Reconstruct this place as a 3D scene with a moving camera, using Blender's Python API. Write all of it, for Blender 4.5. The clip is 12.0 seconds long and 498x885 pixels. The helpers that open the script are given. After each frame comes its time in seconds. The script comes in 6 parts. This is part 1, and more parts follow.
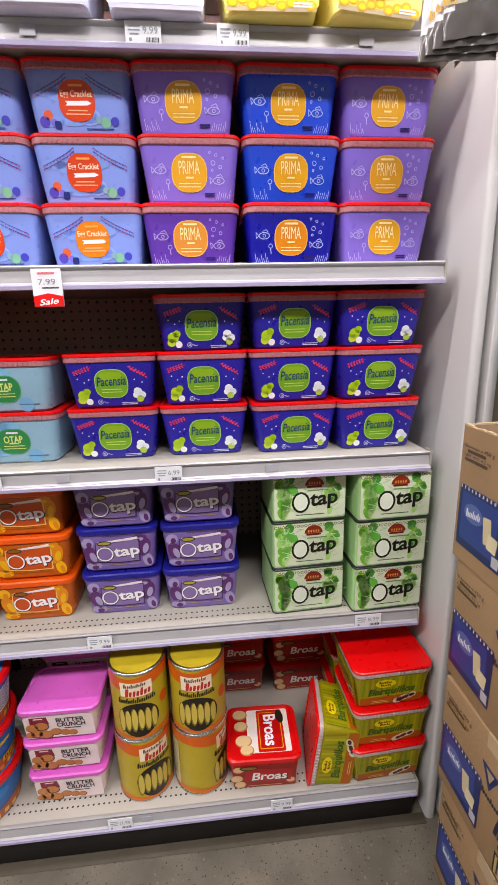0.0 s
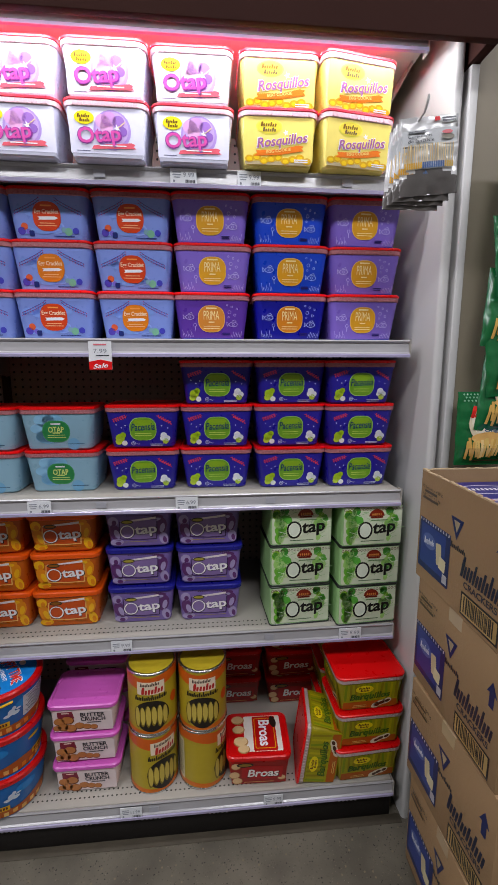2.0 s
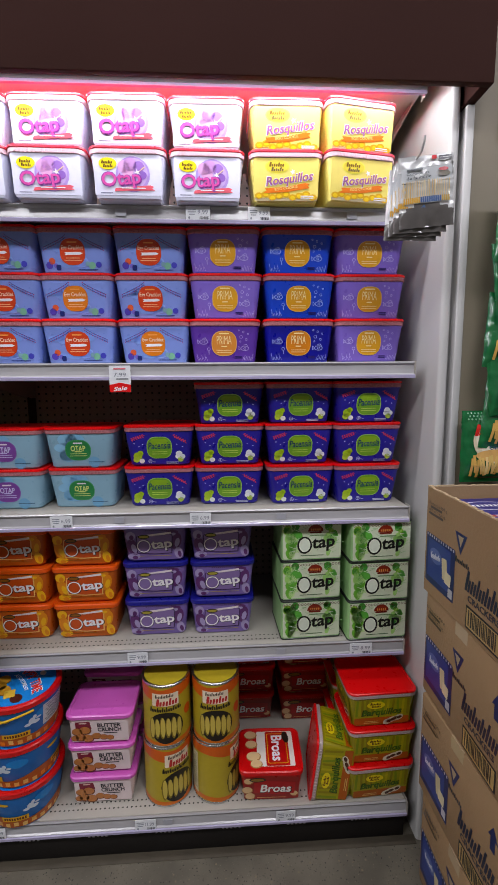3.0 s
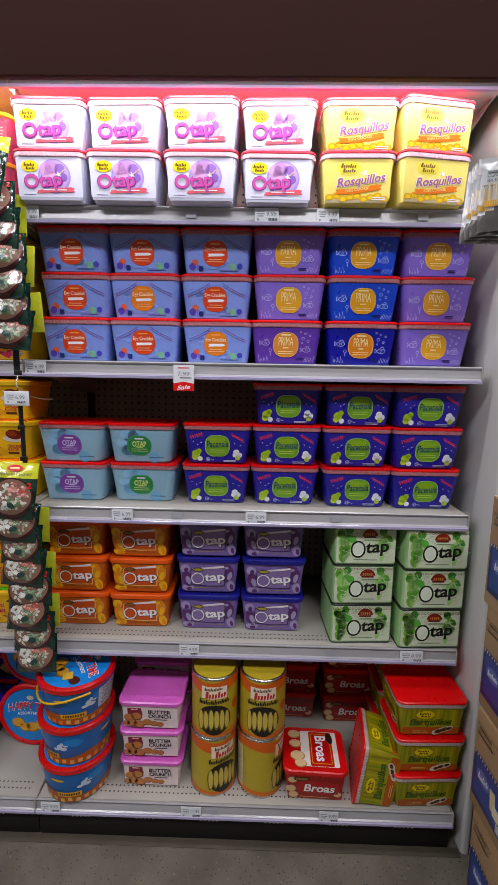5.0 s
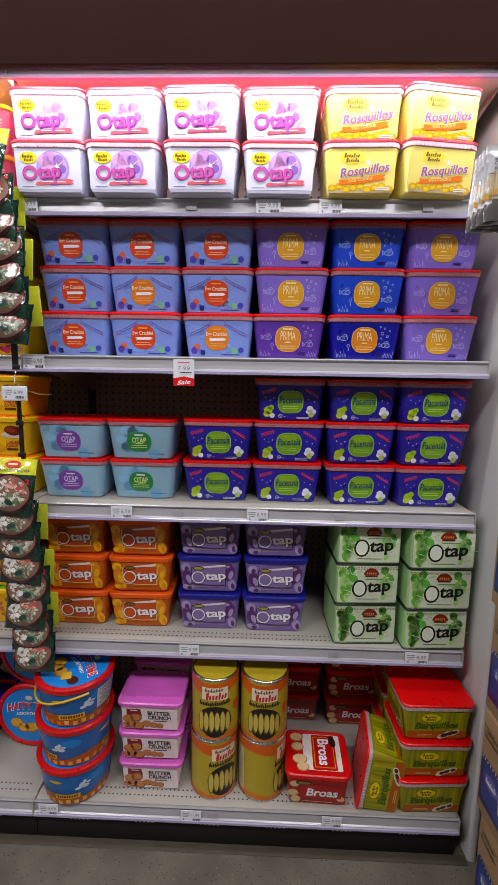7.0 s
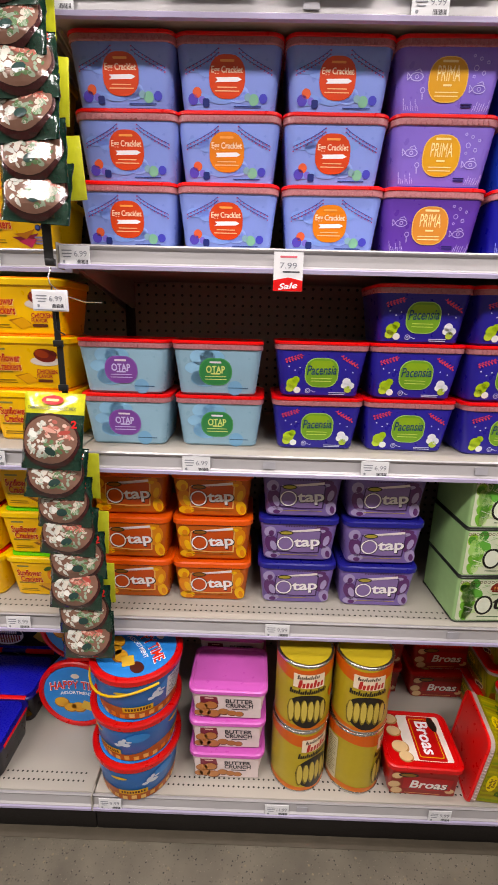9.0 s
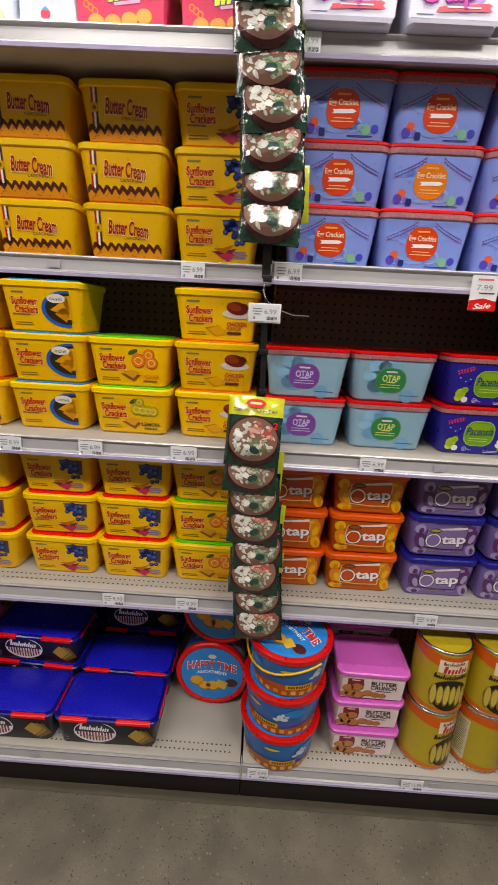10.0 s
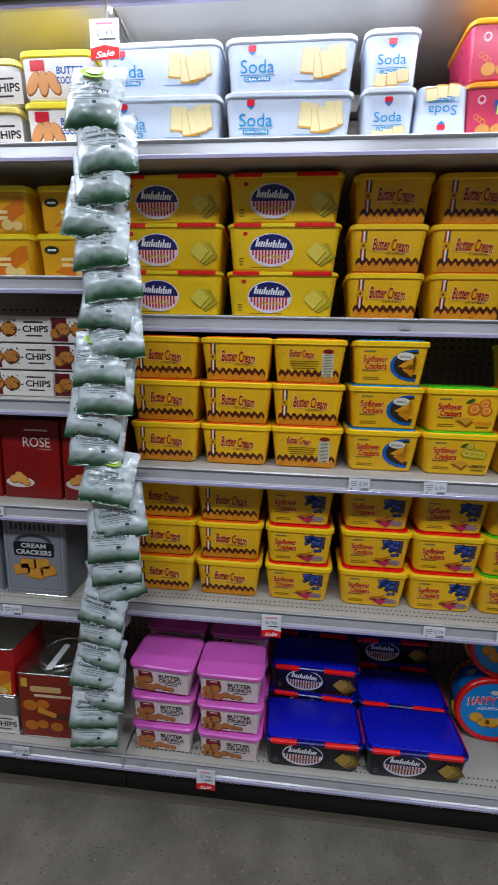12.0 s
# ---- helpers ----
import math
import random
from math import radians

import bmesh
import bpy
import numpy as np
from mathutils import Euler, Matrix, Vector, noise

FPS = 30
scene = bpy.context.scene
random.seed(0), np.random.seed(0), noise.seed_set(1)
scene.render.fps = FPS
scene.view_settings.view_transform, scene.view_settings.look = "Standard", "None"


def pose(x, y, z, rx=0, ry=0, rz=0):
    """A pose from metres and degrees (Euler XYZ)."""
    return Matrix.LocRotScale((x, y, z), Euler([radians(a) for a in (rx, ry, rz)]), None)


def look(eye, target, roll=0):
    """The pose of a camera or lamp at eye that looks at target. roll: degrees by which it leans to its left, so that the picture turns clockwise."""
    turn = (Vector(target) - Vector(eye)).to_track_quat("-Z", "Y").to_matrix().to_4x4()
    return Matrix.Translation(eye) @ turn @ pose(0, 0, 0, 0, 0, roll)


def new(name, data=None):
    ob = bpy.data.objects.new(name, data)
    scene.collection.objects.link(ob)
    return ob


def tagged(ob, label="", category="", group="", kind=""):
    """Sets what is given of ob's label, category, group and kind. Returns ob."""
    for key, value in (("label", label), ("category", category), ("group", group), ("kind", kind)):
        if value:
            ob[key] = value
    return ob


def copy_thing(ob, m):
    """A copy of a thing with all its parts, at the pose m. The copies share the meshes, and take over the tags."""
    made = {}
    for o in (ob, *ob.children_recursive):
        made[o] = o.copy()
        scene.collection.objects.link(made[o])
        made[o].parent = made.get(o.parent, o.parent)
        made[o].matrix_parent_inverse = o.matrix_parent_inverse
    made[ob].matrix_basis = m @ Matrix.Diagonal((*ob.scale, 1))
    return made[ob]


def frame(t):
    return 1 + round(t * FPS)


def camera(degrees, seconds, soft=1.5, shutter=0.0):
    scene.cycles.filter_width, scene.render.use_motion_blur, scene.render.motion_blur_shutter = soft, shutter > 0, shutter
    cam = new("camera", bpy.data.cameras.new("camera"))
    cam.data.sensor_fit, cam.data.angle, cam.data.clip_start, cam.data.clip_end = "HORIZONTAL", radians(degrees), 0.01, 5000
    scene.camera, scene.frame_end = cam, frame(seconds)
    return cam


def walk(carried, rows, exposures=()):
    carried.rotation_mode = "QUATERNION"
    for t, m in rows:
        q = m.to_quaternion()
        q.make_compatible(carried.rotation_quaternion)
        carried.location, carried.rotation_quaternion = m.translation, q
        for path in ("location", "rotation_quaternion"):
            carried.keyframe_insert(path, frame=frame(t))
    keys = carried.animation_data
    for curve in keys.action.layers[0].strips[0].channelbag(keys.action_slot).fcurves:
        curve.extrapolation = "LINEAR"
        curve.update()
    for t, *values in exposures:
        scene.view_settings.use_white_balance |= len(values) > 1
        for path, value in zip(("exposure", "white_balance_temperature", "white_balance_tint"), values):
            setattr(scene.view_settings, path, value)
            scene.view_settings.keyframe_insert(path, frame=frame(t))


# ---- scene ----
# ---------------------------------------------------------------- camera
cam = camera(59.05, 12.0, soft=0.65, shutter=0.15)
PATH = [
    (0, (0.7319, -0.9141, 1.2674), (0.9032, 1.0166, 0.7741), -1.46),
    (0.5, (0.7835, -0.9839, 1.2989), (0.9308, 0.9656, 0.8774), -0.99),
    (1, (0.7903, -1.0351, 1.3239), (0.9111, 0.9226, 0.9331), -0.30),
    (1.5, (0.7457, -1.0714, 1.3397), (0.8716, 0.8912, 0.9757), -0.13),
    (2, (0.6974, -1.1251, 1.3297), (0.8816, 0.8365, 0.9857), -0.00),
    (2.5, (0.7055, -1.1603, 1.3382), (0.8798, 0.8084, 1.0323), -0.30),
    (3, (0.7066, -1.1757, 1.3392), (0.8187, 0.8035, 1.0740), -0.48),
    (3.5, (0.6910, -1.1741, 1.3370), (0.7178, 0.8070, 1.0643), -0.33),
    (3.7, (0.6792, -1.1709, 1.3375), (0.6858, 0.8080, 1.0482), -0.11),
    (5.5, (0.6335, -1.1825, 1.3567), (0.5878, 0.7976, 1.0790), 1.23),
    (6, (0.6331, -1.1808, 1.3555), (0.5619, 0.8011, 1.0970), 1.11),
    (6.5, (0.6441, -1.1812, 1.3531), (0.5649, 0.8025, 1.1107), 1.02),
    (6.7, (0.6502, -1.1792, 1.3507), (0.5825, 0.8042, 1.1034), 0.99),
    (8.3, (0.5098, -0.9238, 1.2379), (0.4692, 1.0143, 0.7458), 0.99),
    (8.5, (0.4731, -0.8896, 1.2383), (0.4313, 1.0454, 0.7340), 1.24),
    (9, (0.3873, -0.8791, 1.2639), (0.3636, 1.0494, 0.7344), 1.42),
    (9.5, (0.1985, -0.9344, 1.2818), (0.1744, 0.9788, 0.6994), 2.35),
    (10, (0.0070, -0.9648, 1.2864), (-0.0370, 0.9567, 0.7332), 3.08),
    (10.5, (-0.1531, -0.9631, 1.3173), (-0.2441, 0.9832, 0.8661), 3.11),
    (11, (-0.3119, -1.0231, 1.3324), (-0.4269, 0.9360, 0.9469), 2.77),
    (11.5, (-0.5225, -1.1325, 1.3209), (-0.6508, 0.8264, 0.9380), 2.28),
    (12, (-0.7460, -1.1159, 1.2983), (-0.9338, 0.8355, 0.9021), 1.42),
]
# the clip's camera opens up and warms its picture where the bright top row is out of view
EXPOSURES = [(0.0, 0.70, 6950, 19), (0.5, -0.16, 6750, 19), (1.0, -0.08, 6500, 16), (1.5, -0.12, 6550, 15), (2.5, -0.18, 6450, 16), (3.5, -0.15, 6550, 17), (5.5, -0.14, 6500, 17), (6.5, -0.20, 6500, 17),
             (8.5, 0.56, 7400, 22), (9.0, 0.56, 7400, 20), (9.5, 0.20, 8000, 18), (10.0, 0.14, 7500, 16), (10.5, -0.10, 6750, 11), (11.0, -0.36, 6300, 8), (11.5, -0.33, 6100, 9), (12.0, -0.24, 5900, 10)]
walk(cam, [(t, look(eye, target, roll)) for t, eye, target, roll in PATH], exposures=EXPOSURES)

# ---------------------------------------------------------------- light
world = bpy.data.worlds.new("store_air")
world.use_nodes = True
world.node_tree.nodes["Background"].inputs[0].default_value = (0.9, 0.95, 1.0, 1)
world.node_tree.nodes["Background"].inputs[1].default_value = 0.05
scene.world = world
scene.view_settings.exposure = 0.0


def area_lamp(name, m, sx, sy, watts, colour=(1, 1, 1)):
    data = bpy.data.lights.new(name, "AREA")
    data.shape, data.size, data.size_y, data.energy, data.color = "RECTANGLE", sx, sy, watts, colour
    ob = new(name, data)
    ob.matrix_world = m
    return ob


COOL = (0.93, 0.97, 1.0)
# rows of ceiling fittings over the aisle, and the strip behind the canopy board
for lamp_x in (-3.0, -0.9, 1.2, 3.3):
    area_lamp("ceiling_lamp_light", pose(lamp_x, -2.10, 3.52), 1.2, 0.40, 46, COOL)
LED = (0.93, 0.95, 1.0)
area_lamp("canopy_lamp_light", pose(0.617, -0.112, 2.042, 14), 1.17, 0.022, 5.4, LED)
area_lamp("canopy_lamp_light", pose(-1.2, -0.112, 2.042, 14), 2.36, 0.022, 5.6, LED)
# added lamp without a fitting, brightens the back ledge and top row
area_lamp("shelf_lamp_light", pose(-0.6, 0.022, 2.058, -6), 3.6, 0.016, 9.5, LED)

# ---------------------------------------------------------------- materials
MATS = {}


def mat(name, colour, rough=0.45, metal=0.0, vary=0.08, scale=14.0, bump=0.0, fine=220.0, clear=0.0, coat=0.0, glow=0.0, per_thing=0.0, shine=0.5):
    """A surface with two scales of variation: broad mottling and a fine grain."""
    if name in MATS:
        return MATS[name]
    m = bpy.data.materials.new(name)
    m.use_nodes = True
    n, l = m.node_tree.nodes, m.node_tree.links
    b = n["Principled BSDF"]
    b.inputs["Roughness"].default_value, b.inputs["Metallic"].default_value = rough, metal
    b.inputs["Specular IOR Level"].default_value = shine
    b.inputs["Coat Weight"].default_value, b.inputs["Coat Roughness"].default_value = coat, 0.12
    if clear:
        b.inputs["Transmission Weight"].default_value = clear
    if glow:
        b.inputs["Emission Color"].default_value, b.inputs["Emission Strength"].default_value = (*colour, 1), glow
    tc = n.new("ShaderNodeTexCoord")
    broad, grain = n.new("ShaderNodeTexNoise"), n.new("ShaderNodeTexNoise")
    broad.inputs["Scale"].default_value, broad.inputs["Detail"].default_value = scale, 4
    grain.inputs["Scale"].default_value, grain.inputs["Detail"].default_value = fine, 3
    l.new(tc.outputs["Object"], broad.inputs["Vector"])
    l.new(tc.outputs["Object"], grain.inputs["Vector"])
    mix = n.new("ShaderNodeMix")
    mix.data_type, mix.blend_type = "RGBA", "MIX"
    mix.inputs[6].default_value = (*[c * (1 - vary) for c in colour], 1)
    mix.inputs[7].default_value = (*[min(1, c * (1 + vary)) for c in colour], 1)
    l.new(broad.outputs["Fac"], mix.inputs[0])
    out = mix.outputs[2]
    if per_thing:
        info, hue = n.new("ShaderNodeObjectInfo"), n.new("ShaderNodeHueSaturation")
        ramp = n.new("ShaderNodeMapRange")
        ramp.inputs[3].default_value, ramp.inputs[4].default_value = 1 - per_thing, 1 + per_thing
        l.new(info.outputs["Random"], ramp.inputs[0])
        l.new(ramp.outputs[0], hue.inputs["Value"])
        l.new(out, hue.inputs["Color"])
        out = hue.outputs[0]
    l.new(out, b.inputs["Base Color"])
    rr = n.new("ShaderNodeMapRange")
    rr.inputs[3].default_value, rr.inputs[4].default_value = max(0.02, rough - 0.08), min(1, rough + 0.08)
    l.new(grain.outputs["Fac"], rr.inputs[0])
    l.new(rr.outputs[0], b.inputs["Roughness"])
    if bump:
        bp = n.new("ShaderNodeBump")
        bp.inputs["Strength"].default_value, bp.inputs["Distance"].default_value = bump, 0.002
        l.new(grain.outputs["Fac"], bp.inputs["Height"])
        l.new(bp.outputs[0], b.inputs["Normal"])
    MATS[name] = m
    return m


def ink(hexa, rough=0.35):
    """Print ink on a label, from an sRGB hex colour."""
    rgb = [int(hexa[i:i + 2], 16) / 255 for i in (0, 2, 4)]
    lin = [(c / 12.92 if c < 0.04045 else ((c + 0.055) / 1.055) ** 2.4) for c in rgb]
    grey = sum(lin) / 3
    lin = [max(0.004, grey + (c - grey) * 1.2) for c in lin]
    return mat("ink_" + hexa, lin, rough, vary=0.07, scale=60.0, fine=500.0)


def plastic(hexa, rough=0.3, per_thing=0.06):
    rgb = [int(hexa[i:i + 2], 16) / 255 for i in (0, 2, 4)]
    lin = [(c / 12.92 if c < 0.04045 else ((c + 0.055) / 1.055) ** 2.4) for c in rgb]
    grey = sum(lin) / 3
    lin = [max(0.004, grey + (c - grey) * 1.2) for c in lin]
    return mat("plastic_" + hexa, lin, rough, vary=0.1, scale=9.0, fine=55.0, bump=0.16, per_thing=per_thing)


STEEL_WHITE = mat("white_enamel_steel", (0.42, 0.39, 0.34), 0.35, vary=0.06, scale=5.0, bump=0.04)
LIP_GREY = mat("grey_price_channel", (0.40, 0.39, 0.40), 0.22, vary=0.1, scale=7.0, bump=0.03)
LIP_EDGE = mat("violet_clear_strip", (0.42, 0.38, 0.55), 0.12, vary=0.15, scale=11.0)
HOLE_DARK = mat("punched_hole", (0.02, 0.018, 0.016), 0.8)
KICK = mat("black_kick_plate", (0.014, 0.012, 0.011), 0.5, shine=0.2, vary=0.2, scale=6.0, bump=0.1)
PANEL_WHITE = mat("white_laminate", (0.57, 0.56, 0.545), 0.42, vary=0.05, scale=3.0, bump=0.05)
PANEL_GREY = mat("taupe_wall_panel", (0.25, 0.21, 0.15), 0.5, vary=0.1, scale=4.0, bump=0.08)
HEADER_BROWN = mat("dark_brown_laminate", (0.055, 0.024, 0.020), 0.6, shine=0.04, vary=0.12, scale=5.0, bump=0.06)
BLACK = mat("black_plastic", (0.012, 0.012, 0.013), 0.35)
WIRE = mat("zinc_wire", (0.6, 0.6, 0.58), 0.25, metal=1.0)
TAG_WHITE = mat("paper_tag", (0.78, 0.79, 0.82), 0.55, vary=0.03)
TAG_GREY = ink("8a8d96")
TAG_DARK = ink("3a3c44")
TAG_RED = ink("d8202c")
CLEAR_SKIRT = mat("cloudy_clear_lid_skirt", (0.46, 0.17, 0.19), 0.28, vary=0.12, scale=40.0)
TIN = mat("bare_tin", (0.62, 0.61, 0.58), 0.25, metal=1.0, vary=0.1, scale=30.0)
CARDBOARD = mat("kraft_cardboard", (0.33, 0.205, 0.10), 0.75, vary=0.1, scale=7.0, bump=0.25, fine=150.0)
CARD_EDGE = mat("cut_cardboard_edge", (0.52, 0.38, 0.22), 0.85, vary=0.15, scale=60.0, bump=0.3)
TAPE = mat("packing_tape", (0.50, 0.37, 0.22), 0.15, vary=0.1, scale=20.0)


def pegboard_material():
    m = mat("brown_pegboard", (0.36, 0.27, 0.24), 0.55, vary=0.15, scale=6.0, bump=0.05)
    n, l = m.node_tree.nodes, m.node_tree.links
    b = n["Principled BSDF"]
    tc, sep = n.new("ShaderNodeTexCoord"), n.new("ShaderNodeSeparateXYZ")
    l.new(tc.outputs["Object"], sep.inputs[0])
    sq = []
    for axis in ("X", "Z"):
        a = n.new("ShaderNodeMath"); a.operation = "DIVIDE"; a.inputs[1].default_value = 0.0254
        c = n.new("ShaderNodeMath"); c.operation = "FRACT"
        d = n.new("ShaderNodeMath"); d.operation = "SUBTRACT"; d.inputs[1].default_value = 0.5
        e = n.new("ShaderNodeMath"); e.operation = "POWER"; e.inputs[1].default_value = 2
        l.new(sep.outputs[axis], a.inputs[0]); l.new(a.outputs[0], c.inputs[0]); l.new(c.outputs[0], d.inputs[0]); l.new(d.outputs[0], e.inputs[0])
        sq.append(e)
    s = n.new("ShaderNodeMath"); s.operation = "ADD"
    l.new(sq[0].outputs[0], s.inputs[0]); l.new(sq[1].outputs[0], s.inputs[1])
    g = n.new("ShaderNodeMath"); g.operation = "LESS_THAN"; g.inputs[1].default_value = 0.022
    l.new(s.outputs[0], g.inputs[0])
    mix = n.new("ShaderNodeMix"); mix.data_type = "RGBA"
    old = b.inputs["Base Color"].links[0].from_socket
    mix.inputs[7].default_value = (0.002, 0.002, 0.002, 1)
    l.new(g.outputs[0], mix.inputs[0]); l.new(old, mix.inputs[6]); l.new(mix.outputs[2], b.inputs["Base Color"])
    return m


def concrete_material():
    """Ground and sealed concrete: grey body, dark and pale aggregate chips, broad stains."""
    m = mat("polished_concrete", (0.148, 0.130, 0.098), 0.45, vary=0.25, scale=1.6, bump=0.1, fine=90.0)
    n, l = m.node_tree.nodes, m.node_tree.links
    b = n["Principled BSDF"]
    tc = n.new("ShaderNodeTexCoord")
    out = b.inputs["Base Color"].links[0].from_socket
    stain = n.new("ShaderNodeTexNoise"); stain.inputs["Scale"].default_value = 7.0; stain.inputs["Detail"].default_value = 6
    l.new(tc.outputs["Object"], stain.inputs["Vector"])
    sr = n.new("ShaderNodeMapRange"); sr.inputs[1].default_value, sr.inputs[2].default_value = 0.35, 0.7
    sr.inputs[3].default_value, sr.inputs[4].default_value = 0.66, 1.16
    l.new(stain.outputs["Fac"], sr.inputs[0])
    hv = n.new("ShaderNodeHueSaturation"); l.new(out, hv.inputs["Color"]); l.new(sr.outputs[0], hv.inputs["Value"])
    out = hv.outputs[0]
    for scale, limit, colour in ((95.0, 0.17, (0.022, 0.019, 0.015, 1)), (170.0, 0.13, (0.26, 0.225, 0.17, 1)), (52.0, 0.16, (0.20, 0.165, 0.105, 1)), (150.0, 0.24, (0.10, 0.085, 0.06, 1))):
        v = n.new("ShaderNodeTexVoronoi"); v.inputs["Scale"].default_value = scale
        l.new(tc.outputs["Object"], v.inputs["Vector"])
        less = n.new("ShaderNodeMath"); less.operation = "LESS_THAN"; less.inputs[1].default_value = limit
        l.new(v.outputs["Distance"], less.inputs[0])
        keep = n.new("ShaderNodeMath"); keep.operation = "GREATER_THAN"; keep.inputs[1].default_value = 0.45
        l.new(v.outputs["Color"], keep.inputs[0])
        both = n.new("ShaderNodeMath"); both.operation = "MULTIPLY"
        l.new(less.outputs[0], both.inputs[0]); l.new(keep.outputs[0], both.inputs[1])
        mix = n.new("ShaderNodeMix"); mix.data_type = "RGBA"
        l.new(both.outputs[0], mix.inputs[0]); l.new(out, mix.inputs[6]); mix.inputs[7].default_value = colour
        out = mix.outputs[2]
    l.new(out, b.inputs["Base Color"])
    return m


PEGBOARD = pegboard_material()
CONCRETE = concrete_material()
CEILING = mat("grey_ceiling", (0.22, 0.22, 0.21), 0.8, vary=0.05, scale=3.0, bump=0.2)
STORE_WALL = mat("taupe_store_wall", (0.16, 0.15, 0.13), 0.7, vary=0.05, scale=2.0, bump=0.1)
LAMP_GLOW = mat("lamp_diffuser", (0.95, 0.97, 1.0), 0.4, glow=3.0)

# ---------------------------------------------------------------- mesh helpers


def mesh_of(bm, name, angle=35):
    bmesh.ops.recalc_face_normals(bm, faces=bm.faces)
    for f in bm.faces:
        f.smooth = True
    me = bpy.data.meshes.new(name)
    bm.to_mesh(me)
    bm.free()
    me.set_sharp_from_angle(angle=radians(angle))
    return me


def part(name, shape, material, parent=None, label="", m=None, angle=35):
    """Links a bmesh or a ready mesh as one object under a thing or a part."""
    me = shape if isinstance(shape, bpy.types.Mesh) else mesh_of(shape, name, angle)
    if not me.materials:
        for one in (material if isinstance(material, (list, tuple)) else [material]):
            me.materials.append(one)
    ob = new(name, me)
    if m is not None:
        ob.matrix_basis = m
    if parent:
        ob.parent = parent
    if label:
        tagged(ob, label)
    return ob


def thing(name, m, label, category, group="", kind=""):
    ob = new(name)
    ob.empty_display_size = 0.05
    ob.matrix_basis = m
    return tagged(ob, label, category, group, kind)


def box(bm, x0, x1, y0, y1, z0, z1, m=None):
    v = [bm.verts.new((x, y, z)) for z in (z0, z1) for y in (y0, y1) for x in (x0, x1)]
    for q in ((0, 2, 3, 1), (4, 5, 7, 6), (0, 1, 5, 4), (2, 6, 7, 3), (0, 4, 6, 2), (1, 3, 7, 5)):
        bm.faces.new([v[i] for i in q])
    if m is not None:
        bmesh.ops.transform(bm, matrix=m, verts=v)
    return v


def boxed(x0, x1, y0, y1, z0, z1, bevel=0.0, seg=2):
    bm = bmesh.new()
    box(bm, x0, x1, y0, y1, z0, z1)
    if bevel:
        bmesh.ops.bevel(bm, geom=bm.edges[:], offset=bevel, segments=seg, affect="EDGES", profile=0.5)
    return bm


def extrude_x(profile, x0, x1):
    """A bar along x with the closed profile of (y, z) points."""
    bm = bmesh.new()
    a = [bm.verts.new((x0, y, z)) for y, z in profile]
    b = [bm.verts.new((x1, y, z)) for y, z in profile]
    for i in range(len(a)):
        j = (i + 1) % len(a)
        bm.faces.new((a[i], a[j], b[j], b[i]))
    bm.faces.new(a[::-1])
    bm.faces.new(b)
    return bm


def rr_outline(hw, hd, r, n=4):
    r = min(r, hw * 0.99, hd * 0.99)
    pts = []
    for cx, cy, a0 in ((hw - r, hd - r, 0), (-hw + r, hd - r, 90), (-hw + r, -hd + r, 180), (hw - r, -hd + r, 270)):
        for i in range(n + 1):
            a = radians(a0 + 90 * i / n)
            pts.append((cx + r * math.cos(a), cy + r * math.sin(a)))
    return pts


def loft(rings, n=4, bottom=True, top=True, bm=None):
    """Rounded-rectangle rings (half width, half depth, z, corner radius, y of centre), skinned."""
    bm = bm or bmesh.new()
    last, first = None, None
    for hw, hd, z, r, cy in rings:
        ring = [bm.verts.new((x, y + cy, z)) for x, y in rr_outline(hw, hd, r, n)]
        if last:
            for i in range(len(ring)):
                j = (i + 1) % len(ring)
                bm.faces.new((last[i], last[j], ring[j], ring[i]))
        first = first or ring
        last = ring
    if bottom:
        bm.faces.new(first[::-1])
    if top:
        bm.faces.new(last)
    return bm


def turn(profile, n=40, bm=None, bottom=True, top=True):
    """A solid of revolution about z from (radius, z) points."""
    bm = bm or bmesh.new()
    last, first = None, None
    for r, z in profile:
        ring = [bm.verts.new((r * math.cos(2 * math.pi * i / n), r * math.sin(2 * math.pi * i / n), z)) for i in range(n)]
        if last:
            for i in range(n):
                j = (i + 1) % n
                bm.faces.new((last[i], last[j], ring[j], ring[i]))
        first = first or ring
        last = ring
    if bottom:
        bm.faces.new(first[::-1])
    if top:
        bm.faces.new(last)
    return bm


def tube(points, r, n=6, bm=None):
    """A round wire along points."""
    bm = bm or bmesh.new()
    pts = [Vector(p) for p in points]
    last, first = None, None
    for i, p in enumerate(pts):
        d = (pts[min(i + 1, len(pts) - 1)] - pts[max(i - 1, 0)]).normalized()
        side = d.orthogonal().normalized() if last is None else (side - d * side.dot(d)).normalized()
        up = d.cross(side)
        ring = [bm.verts.new(p + r * (math.cos(2 * math.pi * k / n) * side + math.sin(2 * math.pi * k / n) * up)) for k in range(n)]
        if last:
            for k in range(n):
                bm.faces.new((last[k], last[(k + 1) % n], ring[(k + 1) % n], ring[k]))
        first = first or ring
        last = ring
    bm.faces.new(first[::-1])
    bm.faces.new(last)
    return bm


TEXTS = {}


